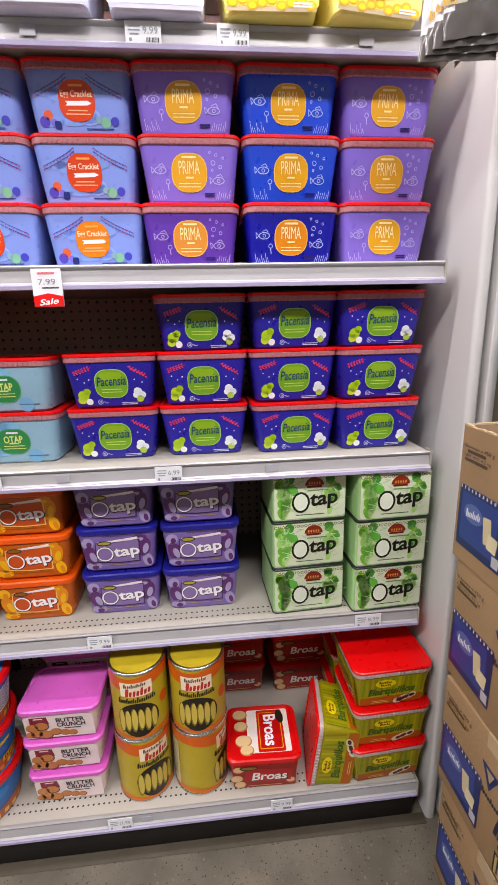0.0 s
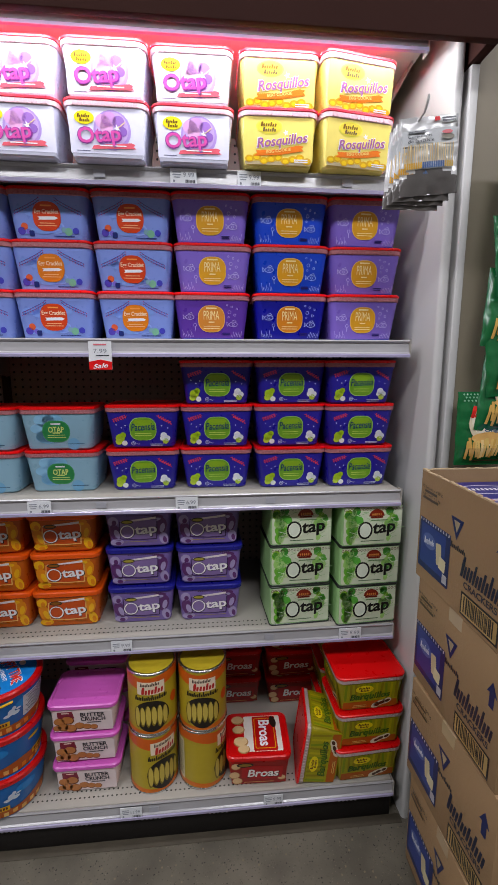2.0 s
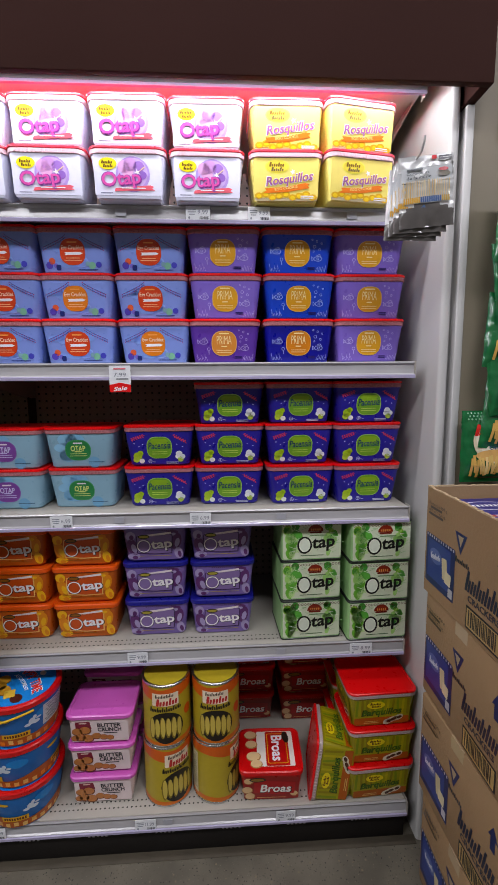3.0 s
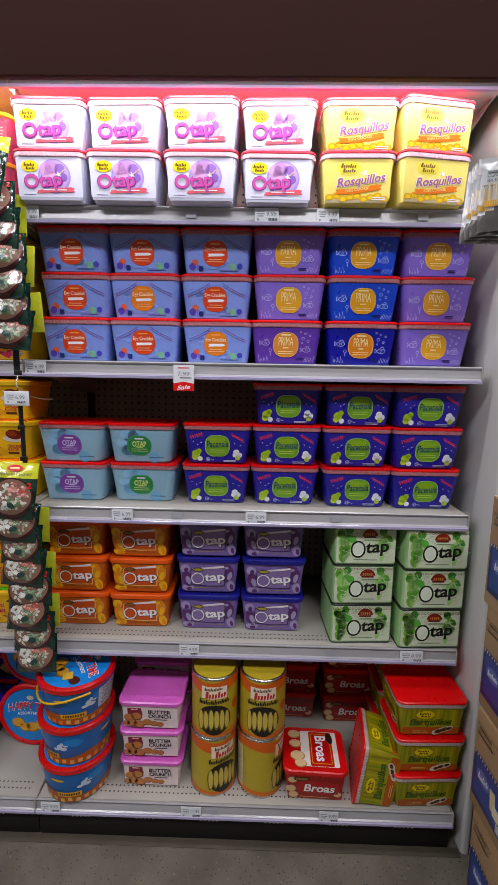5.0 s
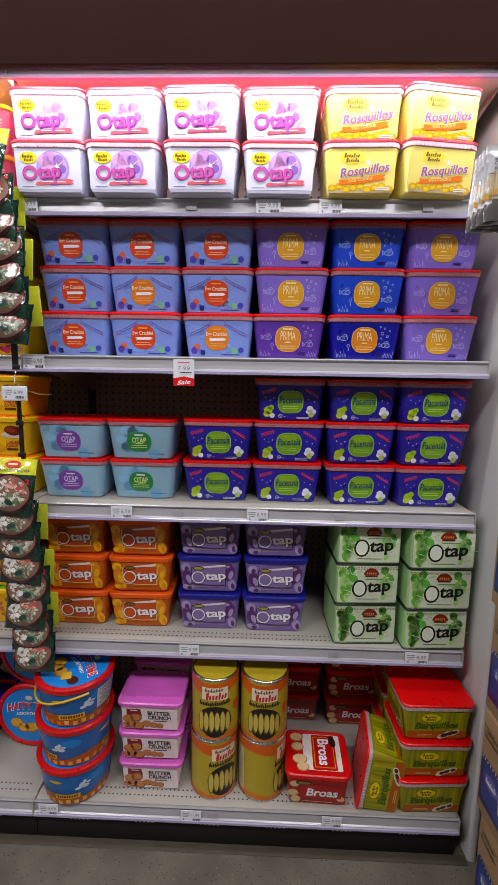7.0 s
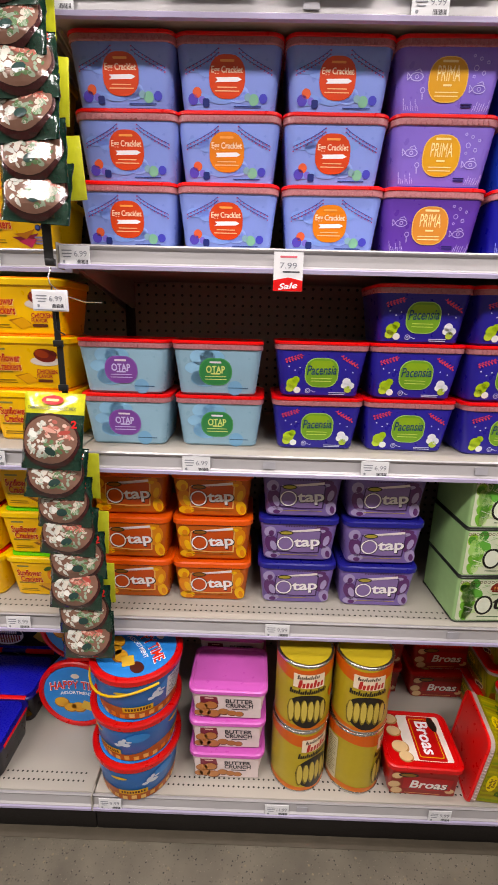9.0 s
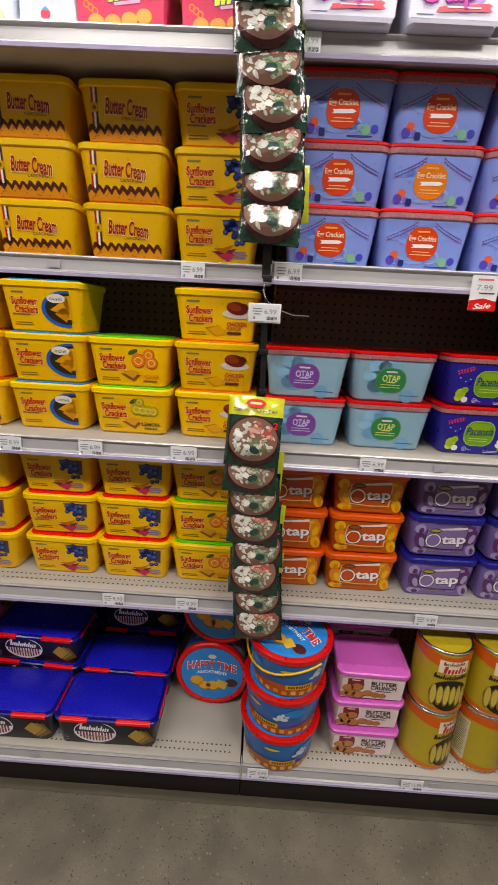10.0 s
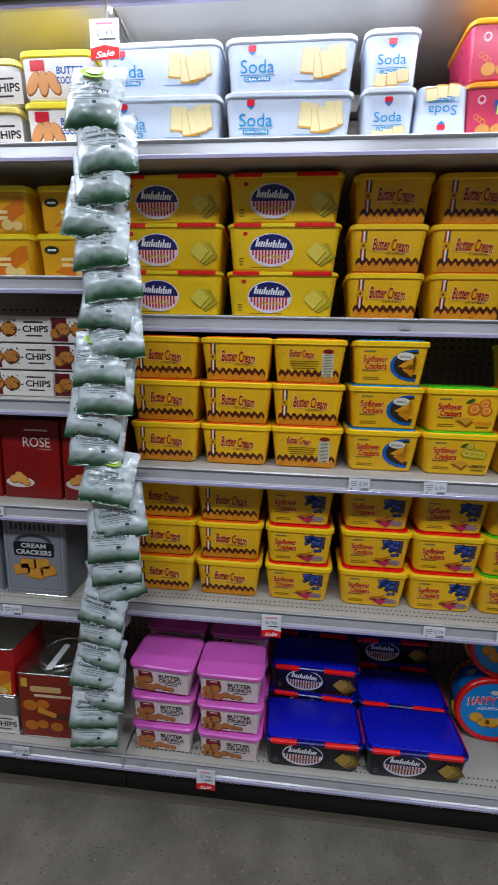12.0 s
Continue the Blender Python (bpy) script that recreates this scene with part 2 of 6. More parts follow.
def text_shape(body, bold=0.0, shear=0.0):
    """Flat vertices and faces of a line of lettering, one unit high, centred."""
    key = (body, bold, shear)
    if key not in TEXTS:
        cu = bpy.data.curves.new("lettering", "FONT")
        cu.body, cu.resolution_u, cu.offset, cu.shear = body, 3, min(bold, 0.026), shear
        cu.align_x, cu.align_y, cu.fill_mode = "CENTER", "CENTER", "FRONT"
        ob = bpy.data.objects.new("lettering", cu)
        scene.collection.objects.link(ob)
        me = bpy.data.meshes.new_from_object(ob.evaluated_get(bpy.context.evaluated_depsgraph_get()))
        v = [(p.co.x, p.co.y) for p in me.vertices]
        xs, ys = [p[0] for p in v], [p[1] for p in v]
        cx, cy = (min(xs) + max(xs)) / 2, (min(ys) + max(ys)) / 2
        TEXTS[key] = ([(a - cx, b - cy) for a, b in v], [tuple(p.vertices) for p in me.polygons], max(xs) - min(xs), max(ys) - min(ys))
        bpy.data.objects.remove(ob)
        bpy.data.meshes.remove(me)
        bpy.data.curves.remove(cu)
    return TEXTS[key]


class Art:
    """Print on the front of a pack: flat shapes in (u, v) metres, each layer a hair proud of the one below."""

    def __init__(self):
        self.items = []

    def poly(self, kind, material, pts, layer):
        self.items.append((kind, material, pts, [tuple(range(len(pts)))], layer))

    def rrect(self, kind, material, u, v, w, h, r, layer, rot=0.0):
        c, s = math.cos(radians(rot)), math.sin(radians(rot))
        self.poly(kind, material, [(u + x * c - y * s, v + x * s + y * c) for x, y in rr_outline(w / 2, h / 2, r, 5)], layer)

    def oval(self, kind, material, u, v, ru, rv, layer, n=22, rot=0.0, a0=0, a1=360):
        c, s = math.cos(radians(rot)), math.sin(radians(rot))
        k = n if a1 - a0 >= 360 else n + 1
        pts = [(ru * math.cos(radians(a0 + (a1 - a0) * i / n)), rv * math.sin(radians(a0 + (a1 - a0) * i / n))) for i in range(k)]
        self.poly(kind, material, [(u + x * c - y * s, v + x * s + y * c) for x, y in pts], layer)

    def stroke(self, kind, material, pts, w, layer):
        for (x0, y0), (x1, y1) in zip(pts, pts[1:]):
            d = math.hypot(x1 - x0, y1 - y0) or 1
            nx, ny = -(y1 - y0) / d * w / 2, (x1 - x0) / d * w / 2
            self.poly(kind, material, [(x0 + nx, y0 + ny), (x0 - nx, y0 - ny), (x1 - nx, y1 - ny), (x1 + nx, y1 + ny)], layer)

    def ring(self, kind, material, u, v, r, w, layer, n=12):
        pts = [(u + r * math.cos(2 * math.pi * i / n), v + r * math.sin(2 * math.pi * i / n)) for i in range(n + 1)]
        self.stroke(kind, material, pts, w, layer)

    def text(self, material, body, u, v, w, layer, h=None, rot=0.0, shear=0.0, bold=0.0, arc=0.0, kind="lettering"):
        vs, fs, tw, th = text_shape(body, bold, shear)
        kx = w / tw
        ky = h / th if h else kx
        c, s = math.cos(radians(rot)), math.sin(radians(rot))
        pts = []
        for x, y in vs:
            x, y = x * kx, y * ky
            y += arc * (1 - (2 * x / w) ** 2)
            pts.append((u + x * c - y * s, v + x * s + y * c))
        self.items.append((kind, material, pts, fs, layer))

    def bars(self, material, u, v, w, rows, gap, thick, layer, seed=0, kind="lettering"):
        """Small print too fine to read."""
        rnd = random.Random(seed)
        for i in range(rows):
            ww = w * rnd.uniform(0.72, 1.0)
            self.rrect(kind, material, u, v - i * gap, ww, thick, thick * 0.3, layer)

    def wordmark(self, material, u, v, w, h, n, layer, rot=0.0, sx=1.0, thick=0.24, slant=0.2):
        """A brand's name as a plain band of slanted bars of its size and colour, not letters."""
        c, s = math.cos(radians(rot)), math.sin(radians(rot))
        n = int(n * 1.5)
        step = w / n
        for i in range(n):
            tall = h * (1.0, 0.60, 0.66, 0.62, 0.94, 0.58, 0.64, 0.88, 0.60)[i % 9]
            x, wide = -w / 2 + step * (i + 0.5), step * (0.62 if i else 0.8)
            pts = [(x + a, -h / 2 + b) for a, b in ((-wide / 2, 0), (wide / 2, 0), (wide * 0.62, tall * 0.5), (wide / 2, tall), (-wide / 2, tall), (-wide * 0.62, tall * 0.5))]
            self.poly("lettering", material, [(u + sx * ((a + slant * b) * c - b * s), v + (a + slant * b) * s + b * c) for a, b in pts], layer)

    def meshes(self, place, du=0.0, dv=0.0):
        """One mesh for each printed word, picture or panel; the finest print stays joined."""
        def extent(it):
            xs, ys = [p[0] for p in it[2]], [p[1] for p in it[2]]
            return [min(xs), max(xs), min(ys), max(ys)]
        found = {}
        for it in self.items:
            found.setdefault(it[0], []).append([extent(it), [it]])
        for kind, groups in found.items():
            joined = True
            while joined:
                joined = False
                for i in range(len(groups)):
                    for j in range(len(groups) - 1, i, -1):
                        a, b = groups[i][0], groups[j][0]
                        if a[0] <= b[1] and b[0] <= a[1] and a[2] <= b[3] and b[2] <= a[3]:
                            groups[i] = [[min(a[0], b[0]), max(a[1], b[1]), min(a[2], b[2]), max(a[3], b[3])], groups[i][1] + groups[j][1]]
                            del groups[j]
                            joined = True
            size = lambda g: max(g[0][1] - g[0][0], g[0][3] - g[0][2])
            groups.sort(key=size, reverse=True)
            big = [g for g in groups[:9] if size(g) > 0.014]
            rest = [it for g in groups if g not in big for it in g[1]]
            for items, fine in [(g[1], False) for g in big] + ([(rest, True)] if rest else []):
                vs, fs, mi, mats = [], [], [], []
                for _, material, pts, faces, layer in items:
                    if material not in mats:
                        mats.append(material)
                    base = len(vs)
                    lift = 0.0005 + 0.0003 * layer
                    vs += [(u, v, lift) if du else place(u, v, lift) for u, v in pts]
                    fs += [tuple(base + i for i in f) for f in faces]
                    mi += [mats.index(material)] * len(faces)
                me = bpy.data.meshes.new(kind)
                me.from_pydata(vs, [], fs)
                for one in mats:
                    me.materials.append(one)
                me.polygons.foreach_set("material_index", mi)
                if du:
                    bm = bmesh.new()
                    bm.from_mesh(me)
                    for axis, step in ((0, du), (1, dv)):
                        if not step:
                            continue
                        lo, hi = min(v.co[axis] for v in bm.verts), max(v.co[axis] for v in bm.verts)
                        for k in range(math.ceil(lo / step), math.floor(hi / step) + 1):
                            at, to = [0, 0, 0], [0, 0, 0]
                            at[axis], to[axis] = k * step, 1
                            bmesh.ops.bisect_plane(bm, geom=bm.verts[:] + bm.edges[:] + bm.faces[:], plane_co=at, plane_no=to)
                    for v in bm.verts:
                        v.co = place(*v.co)
                    bm.to_mesh(me)
                    bm.free()
                me.update()
                yield kind, me, fine


def print_on(parent, art, place, du=0.0, dv=0.0):
    for kind, me, fine in art.meshes(place, du, dv):
        ob = part(kind if not fine else "small_" + kind, me, None, parent)
        if fine:
            tagged(ob, kind="stuff")

# ---------------------------------------------------------------- the store round the aisle
S_TOP = (2.09, 1.780, 1.394, 0.995, 0.594)   # canopy shelf and four shelves, height of the lip's top
DECK = 0.130
DECK_Y = -0.066   # front of the base shelf's lip
B2_Y = 0.072      # the second shelf of the middle bay stands back
LEFT, J2, J1, RIGHT = -2.40, -1.195, 0.012, 1.222
BACK = 0.47


def wall(name, x0, x1, y0, y1, z0, z1, material):
    return tagged(part(name, boxed(x0, x1, y0, y1, z0, z1), material), name.replace("_", " ") + " of the store, plain and painted", "wall", kind="structure")


floor = tagged(part("floor", boxed(-5.5, 5.5, -3.4, 1.2, -0.1, 0.0), CONCRETE), "ground grey concrete floor with speckled aggregate", "floor", kind="structure")
ceiling = tagged(part("ceiling", boxed(-5.5, 5.5, -3.4, 1.2, 3.6, 3.7), CEILING), "white ceiling of the store", "ceiling", kind="structure")
wall("wall_north", -5.5, 5.5, 1.1, 1.2, 0, 3.6, STORE_WALL)
# unseen wall added close behind the aisle to cut far and bounced light
wall("wall_south", -5.5, 5.5, -3.4, -3.3, 0, 3.6, STORE_WALL)
wall("wall_west", -5.5, -5.4, -3.3, 1.1, 0, 3.6, STORE_WALL)
wall("wall_east", 5.4, 5.5, -3.3, 1.1, 0, 3.6, STORE_WALL)

lamp0 = None
for lamp_x in (-3.0, -0.9, 1.2, 3.3):
    if lamp0 is None:
        lamp0 = thing("ceiling_lamp", pose(lamp_x, -2.1, 3.6), "long white ceiling lamp fixed over the aisle", "lamp", "ceiling lamps")
        part("housing", boxed(-0.62, 0.62, -0.24, 0.24, -0.06, 0.0, 0.006), STEEL_WHITE, lamp0)
        part("diffuser", boxed(-0.59, 0.59, -0.20, 0.20, -0.068, -0.0605, 0.002), LAMP_GLOW, lamp0)
    else:
        copy_thing(lamp0, pose(lamp_x, -2.1, 3.6))

# ---------------------------------------------------------------- shelving
BAYS = ((LEFT, J2), (J2, J1), (J1, RIGHT))
LIP = [(0.0, 0.0), (-0.004, 0.001), (-0.006, -0.002), (-0.005, -0.005), (-0.001, -0.008), (-0.0045, -0.030), (-0.0085, -0.033), (-0.009, -0.036), (-0.004, -0.038), (0.002, -0.037)]


def shelf(x0, x1, z, y_front, depth, holes, label):
    """A steel shelf with its lip at y_front: deck, price channel, clear strip and punched holes."""
    s = thing("shelf", pose(0, y_front, z), label, "shelf", "gondola shelves")
    part("deck", boxed(x0 + 0.003, x1 - 0.003, 0.003, depth, -0.026, 0.0, 0.003), STEEL_WHITE, s)
    part("price_channel", extrude_x([(y, q) for y, q in LIP], x0 + 0.002, x1 - 0.002), LIP_GREY, s, "satin grey price channel")
    part("clear_strip", extrude_x([(-0.010, -0.034), (-0.0125, -0.036), (-0.012, -0.043), (-0.002, -0.0425), (-0.002, -0.039)], x0 + 0.002, x1 - 0.002), LIP_EDGE, s, "clear violet-tinted plastic strip")
    for e in (x0, x1 - 0.0015):
        part("end_cap", boxed(e, e + 0.0015, -0.011, 0.02, -0.043, 0.003), STEEL_WHITE, s)
    if holes:
        bm = bmesh.new()
        for row in range(2):
            x = x0 + 0.03
            while x < x1 - 0.03:
                y = 0.028 + 0.020 * row
                bm.faces.new([bm.verts.new((x + 0.0026 * math.cos(a), y + 0.0026 * math.sin(a), 0.0004)) for a in [math.pi * k / 4 for k in range(8)]])
                x += 0.0127
        tagged(part("punched_edge", bm, HOLE_DARK, s), kind="stuff")
    for e in (x0 + 0.012, x1 - 0.014):
        bm = bmesh.new()
        pts = [(0.05, -0.026), (depth, -0.026), (depth, -0.10), (depth - 0.03, -0.10), (0.05, -0.034)]
        a = [bm.verts.new((e, y, q)) for y, q in pts]
        b = [bm.verts.new((e + 0.002, y, q)) for y, q in pts]
        bm.faces.new(a); bm.faces.new(b[::-1])
        for i in range(len(a)):
            bm.faces.new((a[i], b[i], b[(i + 1) % len(a)], a[(i + 1) % len(a)]))
        part("bracket", bm, STEEL_WHITE, s)
    return s


for b, (x0, x1) in enumerate(BAYS):
    heights = S_TOP if b else (2.09, 1.780, 1.478, 1.165, 0.862, 0.556)
    for i, z in enumerate(heights):
        front = B2_Y if b == 1 and i == 2 else 0.0
        shelf(x0, x1, z, front, BACK - 0.002 - front, i >= len(heights) - 1, "white steel gondola shelf with a grey price channel")
    shelf(x0, x1, DECK, DECK_Y, BACK + 0.064, True, "deep white steel base shelf above a black kick plate")
    kick = part("kick_plate", boxed(x0 + 0.001, x1 - 0.001, -0.058, -0.043, 0.0, DECK - 0.03, 0.002), KICK)
    tagged(kick, "black steel kick plate under the base shelf", "kick plate", kind="structure")
    slots = bmesh.new()
    for k in range(6):
        for q in range(5):
            xx = x0 + 0.1 + k * 0.19 + q * 0.012
            box(slots, xx, xx + 0.006, -0.0592, -0.0582, 0.062, 0.0655)
    part("slots", slots, LIP_GREY, kick)
    back = part("back_panel", boxed(x0 + 0.001, x1 - 0.001, BACK, BACK + 0.012, 0.0, 2.4), PEGBOARD)
    tagged(back, "dark brown pegboard back panel behind the shelves", "back panel", kind="structure")
# thin raised strip, browner and darker than the floor, along the kick plate
tagged(part("floor_strip", boxed(LEFT, 1.25, -0.086, -0.0585, 0.0, 0.0025, 0.001), mat("dark_tan_strip", (0.075, 0.060, 0.040), 0.7, vary=0.25, scale=16.0, bump=0.2)), "thin dark tan strip on the floor along the kick plate", "floor strip", kind="structure")
for x in (J2, J1):
    tagged(part("upright", boxed(x - 0.014, x + 0.014, BACK - 0.008, BACK - 0.001, 0.0, 2.4, 0.002), HEADER_BROWN), "dark slotted steel upright between two bays", "upright", kind="structure")
# pale ledge behind the top row in the two far bays
for x0, x1 in BAYS[:2]:
    tagged(part("trim", boxed(x0 + 0.003, x1 - 0.003, 0.37, 0.466, 1.785, 1.99, 0.004), STEEL_WHITE), "pale enamel back ledge behind the top shelf", "back ledge", kind="structure")
    tagged(part("trim", boxed(x0 + 0.003, x1 - 0.003, 0.33, 0.399, 1.985, 2.03, 0.004), STEEL_WHITE), "pale enamel rail under the canopy shelf", "rail", kind="structure")

# white end panel, its rounded front edge, and the canopy
end = tagged(part("end_panel", loft([(0.0125, 0.31, 0.0, 0.010, 0.0), (0.0125, 0.31, 2.4, 0.010, 0.0)], 5), PANEL_WHITE, m=pose(1.2655, 0.235, 0)), "white laminate end panel closing the shelf run", "end panel", kind="structure")
canopy = thing("canopy", pose(0, 0, 1.988), "dark brown canopy board hung in front of the top shelf", "canopy", kind="structure")
part("front_board", boxed(LEFT, 1.31, -0.150, -0.132, 0.0, 0.62, 0.002), HEADER_BROWN, canopy)
part("end_board", boxed(1.286, 1.31, -0.131, 0.0, 0.0, 0.62, 0.002), HEADER_BROWN, canopy)
part("top_board", boxed(LEFT, 1.285, -0.131, 0.45, 0.50, 0.518, 0.002), HEADER_BROWN, canopy)
tagged(part("canopy_lamp", boxed(LEFT + 0.05, 1.24, -0.1315, -0.092, 2.046, 2.075, 0.004), STEEL_WHITE), "slim white strip lamp behind the canopy board", "lamp")

# taupe wall panel beside the run, with its white edge strip
tagged(part("wall_panel", boxed(1.3105, 2.6, -0.075, 0.05, 0.0, 3.0), PANEL_GREY), "taupe wall panel beside the end of the shelving", "wall", kind="structure")
tagged(part("edge_strip", boxed(1.290, 1.3095, -0.078, 0.05, 0.0, 1.986, 0.002), PANEL_WHITE), "white edge strip on the taupe wall panel", "trim", kind="structure")

# ---------------------------------------------------------------- packs


def tub(name, label, body_mat, lid_mat, w=0.195, wb=0.166, d=0.165, h=0.117, lid_h=0.018, lid="plain", top_mat=None, art=None, skirt_mat=None, category="tub", r=0.022):
    """A tapered plastic tub with a snap lid; its origin is under the lid's front edge."""
    t = thing(name, pose(0, 0, 0), label, category)
    db = d - (w - wb)
    cy = d / 2
    zt = h - lid_h
    part("body", loft([(wb / 2 - 0.004, db / 2 - 0.004, 0.0, r - 0.006, cy), (wb / 2, db / 2, 0.004, r - 0.004, cy),
                       (w / 2 - 0.004, d / 2 - 0.004, zt, r - 0.002, cy), (w / 2 - 0.004, d / 2 - 0.004, zt + 0.004, r - 0.002, cy)], 4), body_mat, t)
    hw, hd = w / 2, d / 2
    if lid == "clear":
        zs = h - 0.007
        part("lid", loft([(hw - 0.001, hd - 0.001, zs, r, cy), (hw, hd, zs + 0.001, r, cy), (hw, hd, h - 0.002, r, cy), (hw - 0.002, hd - 0.002, h, r, cy),
                          (hw - 0.008, hd - 0.008, h, r, cy), (hw - 0.009, hd - 0.009, h - 0.002, r, cy)], 4), lid_mat, t)
        bm = loft([(hw - 0.0022, hd - 0.0022, zt, r, cy), (hw - 0.0012, hd - 0.0012, zt + 0.001, r, cy), (hw - 0.0012, hd - 0.0012, zs - 0.0004, r, cy)], 4)
        k = int((w - 0.05) / 0.0085)
        for i in range(k):
            x = -w / 2 + 0.025 + (w - 0.05) * i / (k - 1)
            box(bm, x - 0.0016, x + 0.0016, -0.0004, 0.002, zt + 0.002, zs - 0.002)
        part("lid_skirt", bm, skirt_mat or CLEAR_SKIRT, t, "cloudy clear ribbed lid skirt")
    else:
        part("lid", loft([(hw - 0.002, hd - 0.002, zt, r, cy), (hw, hd, zt + 0.002, r, cy), (hw, hd, h - 0.006, r, cy), (hw - 0.003, hd - 0.003, h - 0.003, r, cy),
                          (hw - 0.009, hd - 0.009, h - 0.003, r, cy), (hw - 0.010, hd - 0.010, h - 0.0045, r, cy)], 4), lid_mat, t)
        if top_mat:
            part("lid_top", loft([(hw - 0.0105, hd - 0.0105, h - 0.0055, r, cy), (hw - 0.0105, hd - 0.0105, h - 0.001, r, cy), (hw - 0.012, hd - 0.012, h, r, cy)], 4), top_mat, t)
    if art:
        slope = (d - db) / 2 / zt
        y0 = cy - db / 2
        print_on(t, art, lambda u, v, lift: (u, y0 - (slope - 0.004 / zt) * v - lift, v))
    return t


LAID = random.Random(5)


def stack(proto, used, x, y, z, n, pitch, yaw=0.0, jitter=0.003):
    """n packs on top of one another; the first call uses the built pack itself."""
    for i in range(n):
        m = pose(x + LAID.uniform(-jitter, jitter), y + LAID.uniform(-jitter, jitter), z + i * pitch, 0, 0, yaw + LAID.uniform(-1.2, 1.2))
        if used:
            copy_thing(proto, m)
        else:
            proto.matrix_basis = m
            used = True


def stacks(proto, rows):
    first = True
    for x, y, z, n, pitch, *yaw in rows:
        stack(proto, not first, x, y, z, n, pitch, yaw[0] if yaw else 0.0)
        first = False


Z1, Z2, Z3, Z4, Z5 = S_TOP[1] + 0.001, S_TOP[2] + 0.001, S_TOP[3] + 0.001, S_TOP[4] + 0.001, DECK + 0.001
RED, RED2 = plastic("e02a34"), plastic("d8202a")

# ---- printed fronts
W, K_ = ink("f4f2f6"), ink("17161a")


def art_otap_white():
    a = Art()
    a.rrect("label", ink("e4e4f4"), 0.0, 0.052, 0.158, 0.088, 0.004, 0)
    a.rrect("label", ink("b8b8c6"), 0.0, 0.006, 0.152, 0.007, 0.002, 0)
    a.oval("picture", ink("b9a0dc"), 0.012, 0.054, 0.040, 0.038, 1)
    a.oval("picture", ink("cdb4e4"), 0.012, 0.056, 0.035, 0.033, 2)
    for u, v, r, c in ((-0.008, 0.070, 0.015, "dcb0da"), (0.006, 0.074, 0.016, "cda0d4"), (0.026, 0.070, 0.013, "a680c8"), (0.000, 0.060, 0.014, "e4b4da"), (0.034, 0.052, 0.010, "9672be")):
        a.oval("picture", ink(c), u, v, r, r * 0.9, 3)
    a.stroke("picture", ink("f0dcae"), [(0.024, 0.058), (0.040, 0.070)], 0.002, 4)
    a.poly("picture", W, [(0.023 + (0.008 if i % 2 else 0.003) * math.cos(math.pi * i / 5), 0.058 + (0.008 if i % 2 else 0.003) * math.sin(math.pi * i / 5)) for i in range(10)], 4)
    a.poly("label", ink("e0707c"), [(-0.030, 0.024), (0.000, 0.027), (0.052, 0.031), (0.060, 0.028), (0.056, 0.024), (0.062, 0.020), (0.004, 0.019), (-0.034, 0.017)], 4)
    a.bars(W, 0.012, 0.0245, 0.060, 1, 0.004, 0.0022, 5)
    a.text(ink("8c4a98"), "Otap", -0.015, 0.0405, 0.096, 5, h=0.043, rot=5, bold=0.045)
    a.text(ink("d868ac"), "Otap", -0.016, 0.041, 0.091, 6, h=0.038, rot=5, bold=0.02)
    a.oval("label", ink("efe04a"), -0.046, 0.076, 0.021, 0.0125, 3)
    a.wordmark(ink("6a4a20"), -0.047, 0.0795, 0.026, 0.0075, 5, 4, thick=0.3)
    a.wordmark(ink("6a4a20"), -0.045, 0.0715, 0.022, 0.0068, 4, 4, thick=0.3)
    a.bars(ink("6b6a86"), -0.052, 0.014, 0.03, 1, 0.003, 0.0015, 1)
    return a


def art_rosquillos():
    a = Art()
    a.rrect("label", ink("f2e08a"), 0.0, 0.052, 0.158, 0.088, 0.004, 0)
    a.rrect("label", ink("b9a98c"), 0.0, 0.006, 0.152, 0.007, 0.002, 0)
    for i in range(9):
        a.oval("picture", ink("dcae28"), -0.066 + i * 0.0165, 0.014 + 0.004 * math.sin(i * 2.1), 0.010, 0.007, 1)
        a.oval("picture", ink("f0cc3a"), -0.066 + i * 0.0165, 0.013 + 0.004 * math.sin(i * 2.1), 0.006, 0.004, 2)
    a.oval("label", ink("f6ea78"), -0.022, 0.077, 0.030, 0.0155, 1)
    a.oval("label", ink("f0dc6a"), -0.022, 0.077, 0.027, 0.0130, 2)
    a.wordmark(ink("7a5a1c"), -0.023, 0.0815, 0.036, 0.0092, 5, 3, thick=0.3)
    a.wordmark(ink("6a5a40"), -0.021, 0.0715, 0.030, 0.0085, 4, 3, thick=0.3)
    a.poly("label", ink("e5812e"), [(-0.052, 0.030), (0.000, 0.033), (0.046, 0.042), (0.058, 0.040), (0.052, 0.036), (0.058, 0.031), (0.002, 0.022), (-0.056, 0.019), (-0.048, 0.025)], 3)
    a.text(ink("f6d890"), "EGG COOKIE", 0.0, 0.0305, 0.056, 4, h=0.006, rot=7, bold=0.02)
    a.text(W, "Rosquillos", 0.008, 0.048, 0.120, 5, h=0.029, rot=7, shear=0.25, bold=0.06)
    a.text(ink("a0689c"), "Rosquillos", 0.008, 0.048, 0.116, 6, h=0.025, rot=7, shear=0.25, bold=0.02)
    a.poly("picture", W, [(0.016 + (0.007 if i % 2 else 0.003) * math.cos(math.pi * i / 5), 0.066 + (0.007 if i % 2 else 0.003) * math.sin(math.pi * i / 5)) for i in range(10)], 2)
    a.bars(W, 0.052, 0.013, 0.034, 2, 0.004, 0.0022, 3, 6)
    return a


